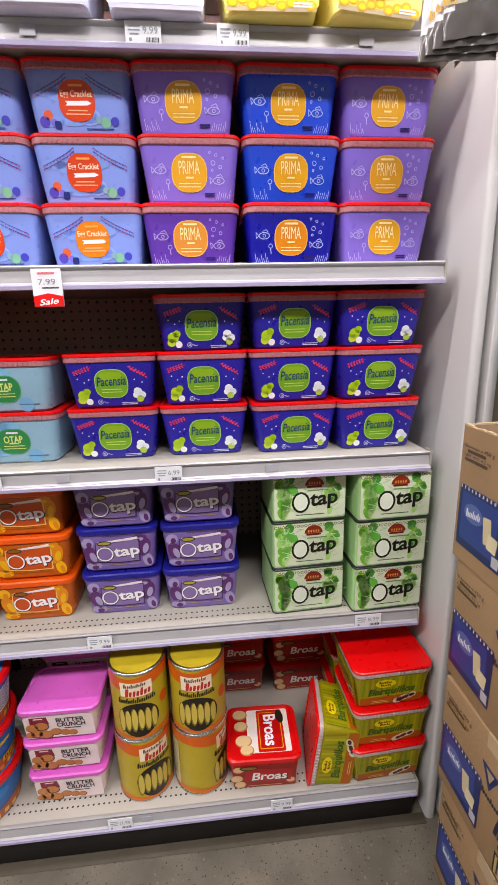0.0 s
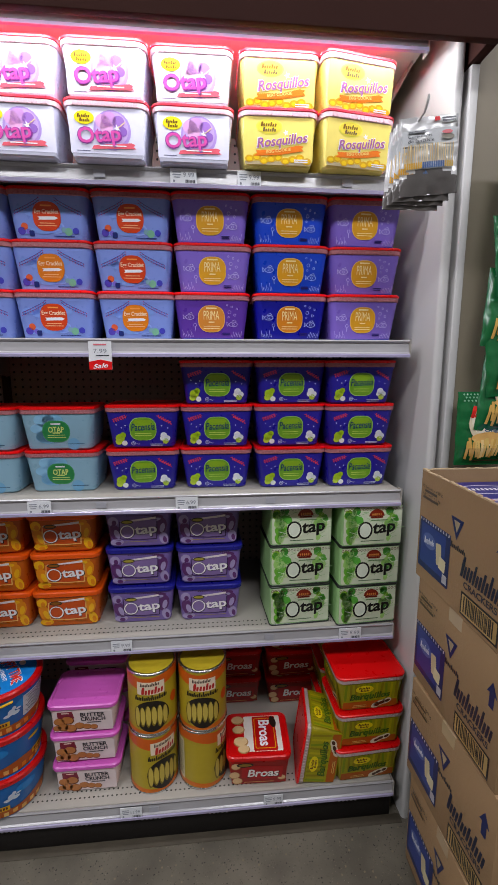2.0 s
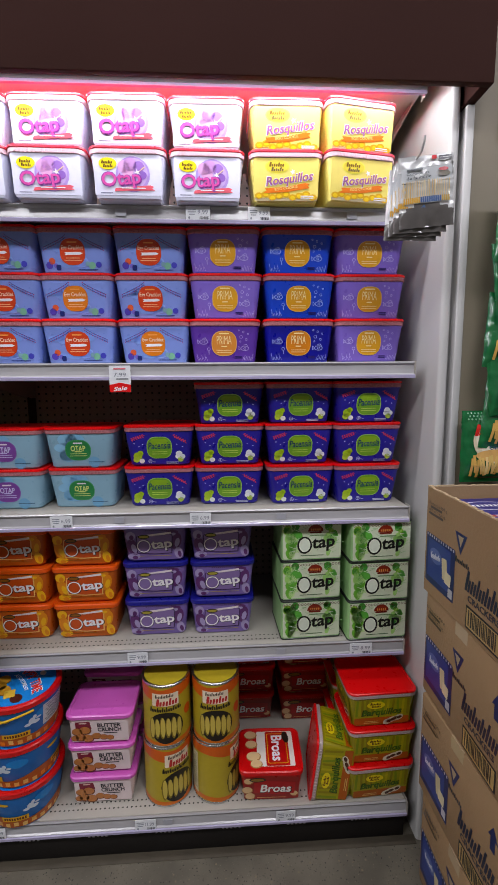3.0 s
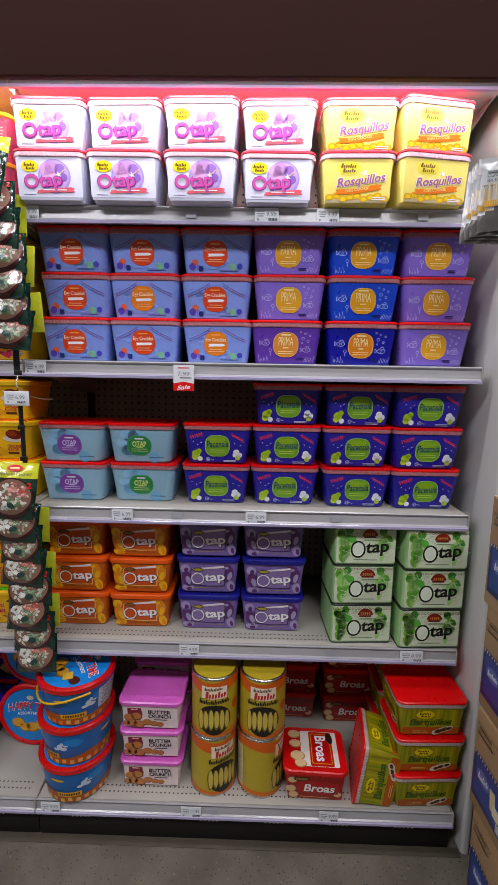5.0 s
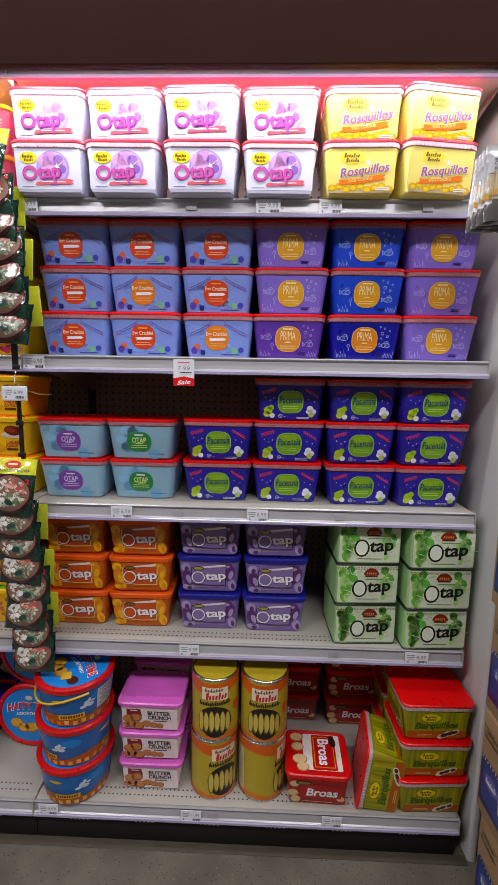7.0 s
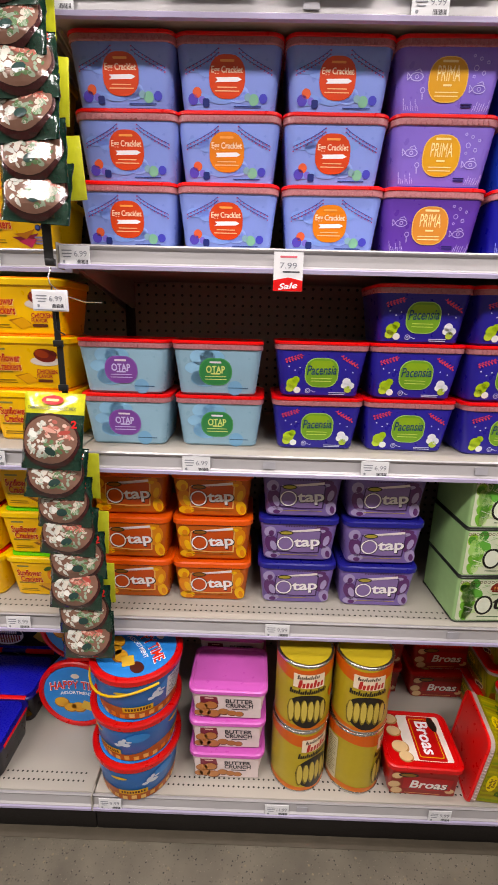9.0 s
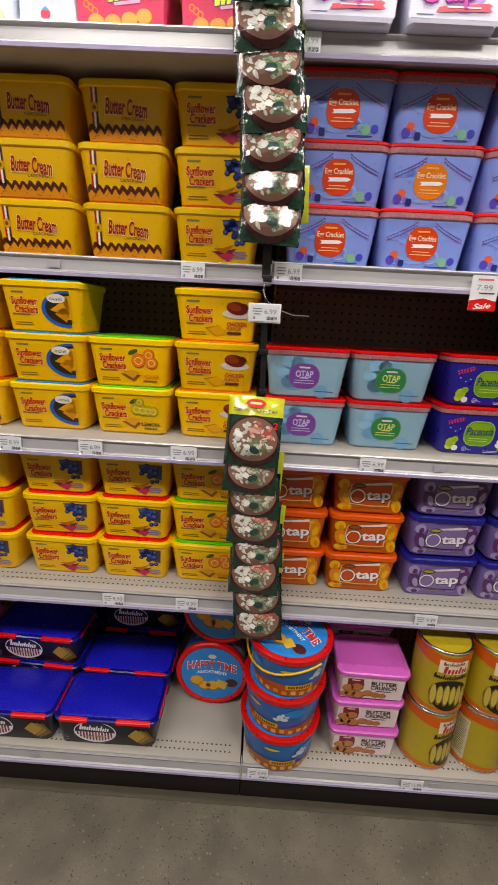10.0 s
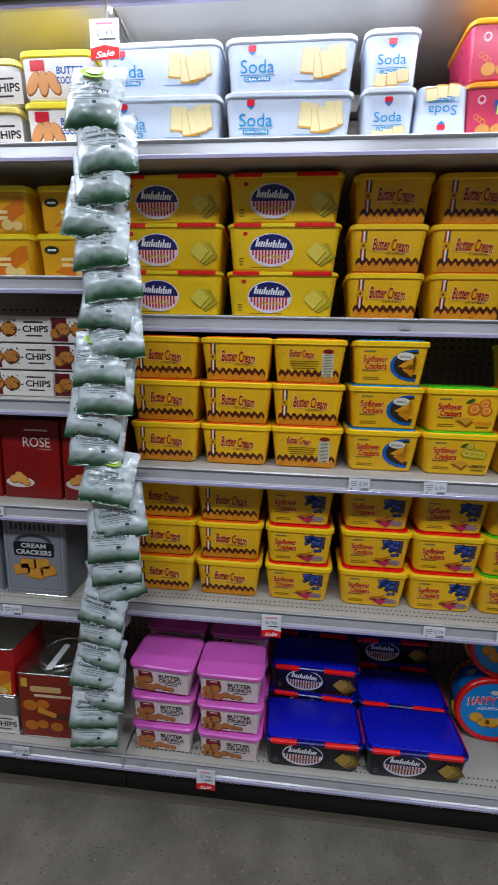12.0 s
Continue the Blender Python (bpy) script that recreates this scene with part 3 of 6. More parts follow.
def art_egg(disc):
    a = Art()
    rnd = random.Random(3)
    for _ in range(7):
        a.oval("picture", ink(rnd.choice(("8ea6e6", "9db4ee", "86a0de"))), rnd.uniform(-0.06, 0.06), rnd.uniform(0.02, 0.08), rnd.uniform(0.01, 0.025), rnd.uniform(0.006, 0.015), 0)
    for sgn in (-1, 1):
        for off in (0.0, 0.006):
            p = [(sgn * (0.018 + 0.058 * k / 9), 0.094 - off - 0.030 * (k / 9) ** 0.8) for k in range(10)]
            a.stroke("picture", ink("3f4a9c"), p, 0.0012, 1)
            for u, v in p[::1]:
                a.rrect("picture", ink("b8425e"), u, v - 0.0015, 0.0022, 0.0018, 0.0004, 2)
    a.rrect("label", ink(disc), -0.003, 0.053, 0.064, 0.064, 0.026, 2)
    a.text(ink("f7d9c2"), "Egg Cracklet", -0.003, 0.062, 0.056, 3, h=0.013, bold=0.02)
    a.bars(ink("f0a468"), -0.003, 0.076, 0.026, 1, 0.004, 0.0035, 3)
    a.poly("label", W, [(-0.024, 0.052), (0.016, 0.053), (0.023, 0.0495), (0.016, 0.046), (-0.024, 0.045), (-0.020, 0.0485)], 3)
    a.bars(ink("f4c39c"), -0.003, 0.038, 0.046, 2, 0.0055, 0.0016, 3, 1)
    for u, v, r, c in ((-0.057, 0.030, 0.008, "d96a50"), (-0.064, 0.020, 0.009, "5a4fb0"), (-0.048, 0.019, 0.006, "7e74cc"), (0.062, 0.022, 0.0075, "4f50b4"), (0.045, 0.020, 0.009, "7fb49a"), (0.034, 0.024, 0.006, "86a8b8")):
        a.oval("picture", ink(c), u, v, r, r, 1)
    a.rrect("picture", ink("25306e"), -0.041, 0.015, 0.012, 0.013, 0.003, 2)
    a.bars(ink("2d3f80"), 0.034, 0.010, 0.052, 1, 0.003, 0.0018, 2)
    return a


def art_prima(disc, line):
    a = Art()
    ln = ink(line)
    a.rrect("label", ink("f0c67a"), -0.002, 0.053, 0.068, 0.066, 0.027, 1)
    a.rrect("label", ink(disc), -0.002, 0.053, 0.065, 0.063, 0.0255, 2)
    a.text(ink("fbe3b0"), "PRIMA", -0.002, 0.062, 0.040, 3, h=0.022)
    a.bars(ink("fbe3b0"), -0.002, 0.079, 0.028, 1, 0.004, 0.0035, 3)
    a.bars(ink("fbe3b0"), -0.002, 0.045, 0.016, 1, 0.003, 0.003, 3)
    a.bars(ink("fbe3b0"), -0.002, 0.035, 0.042, 2, 0.0055, 0.0015, 3, 2)
    for u, v, s in ((-0.057, 0.057, 1), (0.054, 0.040, 1)):
        a.stroke("picture", ln, [(u + 0.011 * math.cos(k * math.pi / 5), v + 0.006 * math.sin(k * math.pi / 5)) for k in range(11)], 0.0014, 1)
        a.ring("picture", ln, u, v, 0.003, 0.0012, 1, 8)
        a.stroke("picture", ln, [(u - 0.011, v), (u - 0.017, v + 0.006), (u - 0.016, v - 0.005), (u - 0.011, v)], 0.0012, 1)
        a.stroke("picture", ln, [(u - 0.004, v + 0.008), (u + 0.004, v + 0.011), (u + 0.008, v + 0.006)], 0.0012, 1)
    rnd = random.Random(8)
    for u, v, r in ((0.044, 0.070, 0.004), (0.058, 0.063, 0.003), (0.050, 0.083, 0.0025), (0.063, 0.078, 0.0022), (0.042, 0.058, 0.002), (-0.044, 0.038, 0.004), (0.038, 0.087, 0.002)):
        a.ring("picture", ln, u, v, r, 0.0011, 1, 8)
    a.stroke("picture", ln, [(-0.044, 0.034), (-0.043, 0.024)], 0.0016, 1)
    for sgn in (-1, 1):
        for k in range(7):
            u = sgn * (0.048 + 0.0042 * k)
            a.stroke("picture", ln, [(u, 0.008), (u + sgn * 0.003, 0.014 + rnd.uniform(0, 0.012))], 0.0009, 1)
    a.bars(ink("2a2466"), 0.036, 0.018, 0.026, 2, 0.004, 0.0022, 2, 4)
    a.rrect("label", ink("3c46a8"), 0.0, 0.004, 0.15, 0.0014, 0.0005, 0)
    return a


def art_otap_teal(disc, letter, edge):
    a = Art()
    rnd = random.Random(4)
    for _ in range(8):
        a.oval("picture", ink(rnd.choice(("86b4d2", "92bcd8", "7aa8c8"))), rnd.uniform(-0.055, 0.055), rnd.uniform(0.015, 0.085), rnd.uniform(0.01, 0.03), rnd.uniform(0.006, 0.02), 0)
    a.rrect("label", ink(edge), -0.004, 0.050, 0.070, 0.058, 0.026, 1)
    a.rrect("label", ink(disc), -0.004, 0.050, 0.066, 0.054, 0.025, 2)
    a.text(ink(letter), "OTAP", -0.004, 0.055, 0.040, 3, h=0.016, bold=0.03)
    a.bars(ink("e6dfe8"), -0.004, 0.070, 0.026, 1, 0.003, 0.004, 3)
    a.bars(ink(letter), -0.004, 0.040, 0.050, 2, 0.006, 0.0016, 3, 5)
    a.bars(ink(letter), -0.004, 0.046, 0.022, 1, 0.006, 0.003, 3, 5)
    a.bars(ink("3f5f7c"), 0.044, 0.016, 0.044, 1, 0.003, 0.0018, 1)
    return a


def art_pacensia():
    a = Art()
    a.rrect("label", ink("a9cc7a"), 0.001, 0.052, 0.070, 0.062, 0.024, 1)
    a.rrect("label", ink("6f9c3c"), 0.001, 0.052, 0.067, 0.059, 0.023, 2)
    a.rrect("label", ink("86a83e"), 0.001, 0.066, 0.050, 0.022, 0.010, 3)
    a.text(ink("1c3f5c"), "Pacensia", 0.001, 0.058, 0.062, 4, h=0.020, rot=2, shear=0.2, bold=0.012)
    a.bars(ink("c3d878"), 0.001, 0.040, 0.044, 2, 0.006, 0.0014, 3, 2)
    for u, v, r, c in ((-0.060, 0.028, 0.012, "a8c44a"), (-0.064, 0.018, 0.009, "b9d05c"), (-0.052, 0.036, 0.008, "9ab840"), (-0.049, 0.014, 0.0075, "e8ecec"), (0.055, 0.034, 0.009, "e6e8ee"), (0.064, 0.026, 0.008, "dfe3ea"), (0.059, 0.018, 0.008, "a9c25c"), (0.051, 0.026, 0.007, "f2f4f6")):
        a.oval("picture", ink(c), u, v, r, r * 0.95, 1, n=14)
    red = ink("d8566a")
    for sgn in (-1, 1):
        p = [(sgn * (0.038 + 0.036 * k / 6), 0.088 - 0.020 * k / 6 * (1 if sgn > 0 else 0.6)) for k in range(7)]
        a.stroke("picture", red, p, 0.0011, 1)
        for u, v in p[1:]:
            a.oval("picture", red, u - 0.001, v + 0.003, 0.0028, 0.0016, 1, n=8, rot=40)
            a.oval("picture", red, u + 0.001, v - 0.003, 0.0028, 0.0016, 1, n=8, rot=-40)
    ln = ink("cdd2ee")
    a.ring("picture", ln, -0.026, 0.013, 0.005, 0.0012, 3, 10)
    a.ring("picture", ln, -0.026, 0.013, 0.002, 0.0010, 3, 8)
    a.stroke("picture", ln, [(-0.020, 0.014), (-0.012, 0.010), (-0.010, 0.012)], 0.001, 3)
    for u, v in ((-0.045, 0.062), (-0.055, 0.056), (0.050, 0.060), (-0.068, 0.064), (0.066, 0.054)):
        a.oval("picture", ln, u, v, 0.0016, 0.0016, 1, n=8)
    a.bars(ln, 0.036, 0.010, 0.044, 2, 0.0035, 0.0015, 2, 7)
    return a


def art_otap_panel(panel, frame_ink, blob, blob2, edge):
    a = Art()
    for u, v, ru, rv, c, ro in ((-0.062, 0.044, 0.016, 0.026, blob, 20), (-0.068, 0.078, 0.014, 0.014, blob2, 0), (0.062, 0.060, 0.015, 0.026, blob, -15), (0.068, 0.024, 0.012, 0.018, blob2, 10), (-0.060, 0.016, 0.018, 0.010, blob2, 0), (0.050, 0.086, 0.020, 0.008, blob, 8)):
        a.oval("picture", ink(c), u, v, ru, rv, 0, rot=ro)
        a.oval("picture", ink(blob2 if c == blob else blob), u + 0.003, v - 0.004, ru * 0.45, rv * 0.55, 1, rot=ro)
    a.poly("label", ink("e9dfe0"), [(-0.046, 0.080), (-0.01, 0.083), (0.048, 0.090), (0.049, 0.084), (-0.006, 0.076), (-0.047, 0.074)], 2)
    a.poly("label", ink(frame_ink), [(-0.051, 0.078), (0.048, 0.085), (0.053, 0.080), (0.050, 0.022), (0.000, 0.020), (-0.050, 0.024), (-0.054, 0.050)], 1)
    a.poly("label", ink(panel), [(-0.049, 0.076), (0.046, 0.082), (0.050, 0.078), (0.047, 0.025), (0.000, 0.023), (-0.048, 0.027), (-0.051, 0.050)], 2)
    a.text(K_, "tap", 0.021, 0.0465, 0.064, 4, h=0.036, rot=5, bold=0.045)
    a.text(ink("f2eef0"), "tap", 0.020, 0.0475, 0.061, 5, h=0.032, rot=5, bold=0.03)
    a.ring("lettering", K_, -0.0305, 0.0465, 0.0185, 0.0048, 4, 20)
    a.ring("lettering", ink("f2eef0"), -0.031, 0.047, 0.0180, 0.0032, 5, 20)
    a.oval("label", ink("2a2a20"), -0.030, 0.076, 0.017, 0.0065, 4)
    a.oval("label", ink(edge), -0.030, 0.076, 0.014, 0.004, 5)
    for k in range(15):
        a.oval("picture", ink("3c2440"), -0.030 + 0.006 * k, 0.0945, 0.0018, 0.0018, 3, n=6)
    a.bars(ink(edge), 0.0, 0.016, 0.10, 1, 0.003, 0.0014, 2)
    return a


def art_otap_green():
    a = Art()
    rnd = random.Random(12)
    a.rrect("label", ink("d0d8c0"), 0.0, 0.060, 0.168, 0.106, 0.006, 0)
    for _ in range(34):
        u, v = rnd.choice((-1, -1, 1)) * rnd.uniform(0.048, 0.090), rnd.uniform(0.016, 0.104)
        a.oval("picture", ink(rnd.choice(("5fa84c", "6fae48", "a4cf7e", "3f8c3c", "c4dca4", "86b84c"))), u * 0.83, v, rnd.uniform(0.006, 0.012), rnd.uniform(0.008, 0.018), 1, n=14, rot=rnd.uniform(-40, 40))
    for _ in range(46):
        u, v, an, ll = rnd.uniform(-0.07, 0.07), rnd.uniform(0.02, 0.10), rnd.uniform(0, 3.14), rnd.uniform(0.01, 0.03)
        a.stroke("picture", ink(rnd.choice(("e8efe0", "a9c79a", "8fb682"))), [(u, v), (u + ll * math.cos(an), v + ll * math.sin(an) * 0.5)], 0.0012, 2)
    for k in range(19):
        a.ring("picture", ink("5a3a2c"), -0.081 + 0.009 * k, 0.107, 0.0032, 0.0011, 3, 8)
    a.oval("label", ink("7c2f24"), 0.010, 0.087, 0.022, 0.020, 3, a0=0, a1=180)
    for k in range(5):
        a.oval("picture", ink("c9905a"), -0.002 + k * 0.006, 0.092, 0.0018, 0.004, 4, n=8)
    a.rrect("label", ink("6a2a22"), 0.010, 0.084, 0.036, 0.005, 0.002, 4)
    a.bars(ink("6c8a5c"), 0.018, 0.075, 0.050, 1, 0.004, 0.003, 3)
    a.stroke("lettering", ink("121410"), [(-0.022 + 0.019 * math.cos(math.pi * i / 11), 0.047 + 0.023 * math.sin(math.pi * i / 11)) for i in range(23)], 0.005, 4)
    a.oval("label", ink("dfe6d6"), -0.022, 0.047, 0.018, 0.022, 3)
    a.text(ink("121410"), "tap", 0.033, 0.048, 0.066, 4, h=0.042, rot=5, bold=0.04, shear=0.12)
    a.bars(ink("4c6a44"), 0.0, 0.016, 0.07, 1, 0.003, 0.002, 3)
    return a


def biscuits(a, spots, light="c98a52", dark="8a4c24", layer=1):
    for u, v, r in spots:
        a.oval("picture", ink(dark), u, v, r, r * 0.82, layer, n=16)
        a.oval("picture", ink(light), u - r * 0.06, v + r * 0.1, r * 0.9, r * 0.72, layer + 1, n=16)


def art_butter_crunch():
    a = Art()
    a.rrect("label", ink("e6d6d6"), 0.0, 0.040, 0.160, 0.068, 0.004, 0)
    a.poly("label", ink("7a2436"), [(-0.066, 0.074), (-0.026, 0.074), (-0.022, 0.050), (-0.066, 0.046)], 1)
    a.bars(ink("e8c8c0"), -0.045, 0.069, 0.022, 1, 0.003, 0.0035, 2)
    biscuits(a, ((-0.062, 0.040, 0.016), (-0.040, 0.044, 0.017), (-0.054, 0.020, 0.016), (-0.034, 0.016, 0.017), (-0.010, 0.024, 0.014), (0.010, 0.020, 0.012), (-0.070, 0.018, 0.012), (0.028, 0.018, 0.011)), "b87a4e", "6a3a20", 2)
    a.text(ink("241a24"), "BUTTER", 0.028, 0.062, 0.066, 4, h=0.0135, bold=0.05)
    a.text(ink("241a24"), "CRUNCH", 0.028, 0.047, 0.066, 4, h=0.0135, bold=0.05)
    a.bars(ink("3a2c34"), 0.030, 0.035, 0.04, 1, 0.003, 0.003, 4)
    return a


def art_broas():
    a = Art()
    a.rrect("label", ink("8c2a26"), 0.0, 0.045, 0.158, 0.076, 0.004, 0)
    biscuits(a, ((-0.066, 0.070, 0.014), (-0.070, 0.038, 0.016), (-0.062, 0.016, 0.015), (0.066, 0.024, 0.012)), "d8b890", "a87850", 1)
    a.poly("label", ink("a8231f"), [(-0.050, 0.064), (-0.02, 0.072), (0.070, 0.066), (0.066, 0.026), (0.02, 0.022), (-0.05, 0.028)], 3)
    a.oval("label", ink("241c18"), -0.040, 0.076, 0.024, 0.008, 4)
    a.oval("label", ink("8a6a34"), -0.040, 0.076, 0.019, 0.005, 5)
    a.text(ink("1a1412"), "Broas", 0.013, 0.044, 0.094, 4, h=0.031, shear=0.15, bold=0.05)
    a.text(ink("f4f0ea"), "Broas", 0.012, 0.045, 0.090, 5, h=0.028, shear=0.15, bold=0.03)
    a.bars(ink("d8a878"), 0.0, 0.012, 0.09, 1, 0.003, 0.002, 4)
    return a


def art_broas_lid():
    a = Art()
    a.rrect("label", ink("efe6de"), 0.016, 0.078, 0.112, 0.130, 0.006, 1)
    a.rrect("label", ink("c02a28"), 0.022, 0.078, 0.070, 0.126, 0.005, 2)
    a.rrect("label", ink("d8b04a"), 0.022, 0.078, 0.060, 0.110, 0.004, 3)
    a.rrect("label", ink("b81f22"), 0.022, 0.078, 0.056, 0.106, 0.004, 4)
    a.text(W, "Broas", 0.022, 0.078, 0.094, 5, h=0.034, rot=-90, bold=0.03)
    a.oval("label", ink("2a1e18"), 0.050, 0.118, 0.010, 0.022, 5, rot=8)
    biscuits(a, ((-0.058, 0.128, 0.020), (-0.056, 0.092, 0.019), (-0.050, 0.048, 0.022), (-0.042, 0.022, 0.018)), "e2c49a", "b98f62", 2)
    for k in range(26):
        a.oval("picture", ink("b02a2a"), -0.034 + 0.004 * k, 0.0125, 0.0014, 0.0018, 3, n=6)
    return a


def art_barquillos():
    a = Art()
    a.rrect("label", ink("9c962c"), 0.0, 0.050, 0.162, 0.086, 0.004, 0)
    rnd = random.Random(21)
    for k in range(11):
        u = -0.074 + 0.0148 * k
        a.rrect("picture", ink(rnd.choice(("b4a636", "7c8a2a", "a89a30", "8a7c26"))), u, 0.064, 0.007, 0.056, 0.003, 1, rot=rnd.uniform(-6, 6))
    a.rrect("label", ink("a85c20"), 0.0, 0.019, 0.16, 0.024, 0.003, 1)
    for u, v, ru in ((0.030, 0.020, 0.020), (0.048, 0.026, 0.016), (0.018, 0.014, 0.014)):
        a.oval("picture", ink("ded6c0"), u, v, ru, 0.009, 2, n=14, rot=25)
        a.oval("picture", ink("4a2c1c"), u + 0.004, v + 0.001, ru * 0.5, 0.005, 3, n=10, rot=25)
    a.oval("label", ink("e2cc3a"), -0.020, 0.074, 0.026, 0.013, 3)
    a.wordmark(ink("6a4a18"), -0.021, 0.0785, 0.032, 0.0082, 5, 4, thick=0.3)
    a.wordmark(ink("6a4a18"), -0.019, 0.0698, 0.026, 0.0075, 4, 4, thick=0.3)
    a.text(ink("1d2c14"), "Barquillos", -0.002, 0.047, 0.118, 4, h=0.028, rot=2, shear=0.2, bold=0.06)
    a.text(ink("4c6a28"), "Barquillos", -0.002, 0.0475, 0.114, 5, h=0.024, rot=2, shear=0.2, bold=0.02)
    a.bars(ink("d8b878"), -0.03, 0.018, 0.05, 2, 0.005, 0.002, 3, 3)
    return a


def art_wafer_brand(dark):
    """Long cracker tub: navy oval over red and white stripes, and fanned crackers; the brand stays a plain shape."""
    a = Art()
    u0 = -0.030
    a.oval("label", ink("e8e2ea"), u0, 0.050, 0.058, 0.040, 1, n=30)
    n = 12
    for k in range(n):
        x0 = u0 - 0.050 + 0.1 * k / n
        x1 = x0 + 0.1 / n * 0.55
        hgt = 0.033 * math.sqrt(max(0.02, 1 - ((x0 - u0) / 0.054) ** 2))
        a.poly("label", ink("c22c34" if not dark else "7a2a30"), [(x0, 0.050), (x1, 0.050), (x1, 0.050 - hgt), (x0, 0.050 - hgt)], 2)
    a.oval("label", ink("23245e" if not dark else "1b1c30"), u0, 0.050, 0.055, 0.037, 3, n=24, a0=0, a1=180)
    a.wordmark(W, u0, 0.066, 0.080, 0.020, 9, 4, rot=-3)
    a.text(ink("d8c066" if not dark else "a98a5a"), "CRACKERS", u0, 0.034, 0.060, 4, h=0.009, bold=0.02)
    for k, c in enumerate(("b9a646", "d3c05a", "e0cf6c") if not dark else ("6e5426", "94753a", "ab8c4c")):
        s = 0.030 - 0.002 * k
        uu, vv, ro = 0.084 + 0.010 * (2 - k), 0.046 - 0.003 * (2 - k), 48 - 8 * (2 - k)
        a.rrect("picture", ink("5e5a22" if not dark else "3a2c14"), uu + 0.001, vv - 0.001, s * 1.42, s * 1.42, 0.003, 1 + 2 * k, rot=ro)
        a.rrect("picture", ink(c), uu, vv, s * 1.38, s * 1.38, 0.003, 2 + 2 * k, rot=ro)
    a.oval("label", ink("c23a36" if not dark else "8a8a96"), -0.098, 0.088, 0.006, 0.005, 1)
    a.bars(ink("7a6c1c" if not dark else "6a6a78"), -0.108, 0.030, 0.012, 3, 0.007, 0.003, 1, 2)
    a.bars(ink("8a7a1e" if not dark else "5a5a66"), -0.040, 0.009, 0.090, 1, 0.003, 0.0018, 1)
    return a


def art_butter_cream(back=False):
    a = Art()
    rnd = random.Random(9)
    brown, tan, n = [], [], 9
    for k in range(n + 1):
        u = -0.078 + 0.156 * k / n
        brown += [(u, 0.0260 + rnd.uniform(-0.001, 0.001)), (u + 0.005, 0.0345 + rnd.uniform(-0.002, 0.002)), (u + 0.011, 0.0335 + rnd.uniform(-0.001, 0.001))]
        tan += [(u, 0.0140 + rnd.uniform(-0.001, 0.001)), (u + 0.0085, 0.0255 + rnd.uniform(-0.002, 0.002))]
    brown, tan = [q for q in brown if q[0] < 0.0785], [q for q in tan if q[0] < 0.0785]
    a.poly("picture", ink("4a2012"), brown + [(0.0785, 0.030), (0.0785, 0.012), (-0.078, 0.012)], 1)
    a.poly("picture", ink("cf8c30"), tan + [(0.0785, 0.016), (0.077, 0.003), (-0.076, 0.003)], 2)
    for k in range(16):
        a.oval("picture", ink("a8661e"), rnd.uniform(-0.07, 0.07), rnd.uniform(0.006, 0.018), 0.0022, 0.0016, 3, n=6)
    if not back:
        for k, c in enumerate(("a8242a", "eee6d8", "3a2c38")):
            a.rrect("label", ink(c), -0.066 + 0.0046 * k, 0.060, 0.0046, 0.072, 0.0005, 1)
        a.oval("picture", ink("d9a42a"), -0.062, 0.062, 0.0085, 0.0095, 3, n=14)
        a.oval("picture", ink("7a4a18"), -0.062, 0.062, 0.0036, 0.004, 4, n=10)
    u, v, w = (0.006, 0.062, 0.092) if not back else (-0.020, 0.074, 0.066)
    a.text(ink("f6e2a0"), "Butter Cream", u, v, w, 4, h=0.033 * w / 0.09, rot=-4, shear=0.1, bold=0.06, arc=0.002)
    a.text(ink("9c1f2c"), "Butter Cream", u, v, w * 0.97, 5, h=0.029 * w / 0.09, rot=-4, shear=0.1, bold=0.03, arc=0.002)
    if not back:
        a.text(ink("3a2a1c"), "CRACKERS", u + 0.012, v - 0.018, 0.046, 4, h=0.006)
    else:
        a.bars(ink("6a5a1a"), -0.012, 0.056, 0.080, 4, 0.006, 0.002, 3, 6)
        a.rrect("label", ink("cfc9b0"), 0.048, 0.046, 0.030, 0.062, 0.002, 2)
        a.bars(ink("5a5648"), 0.048, 0.072, 0.026, 14, 0.004, 0.0014, 3, 4)
        a.oval("label", ink("7a2620"), 0.048, 0.082, 0.014, 0.006, 3)
    return a


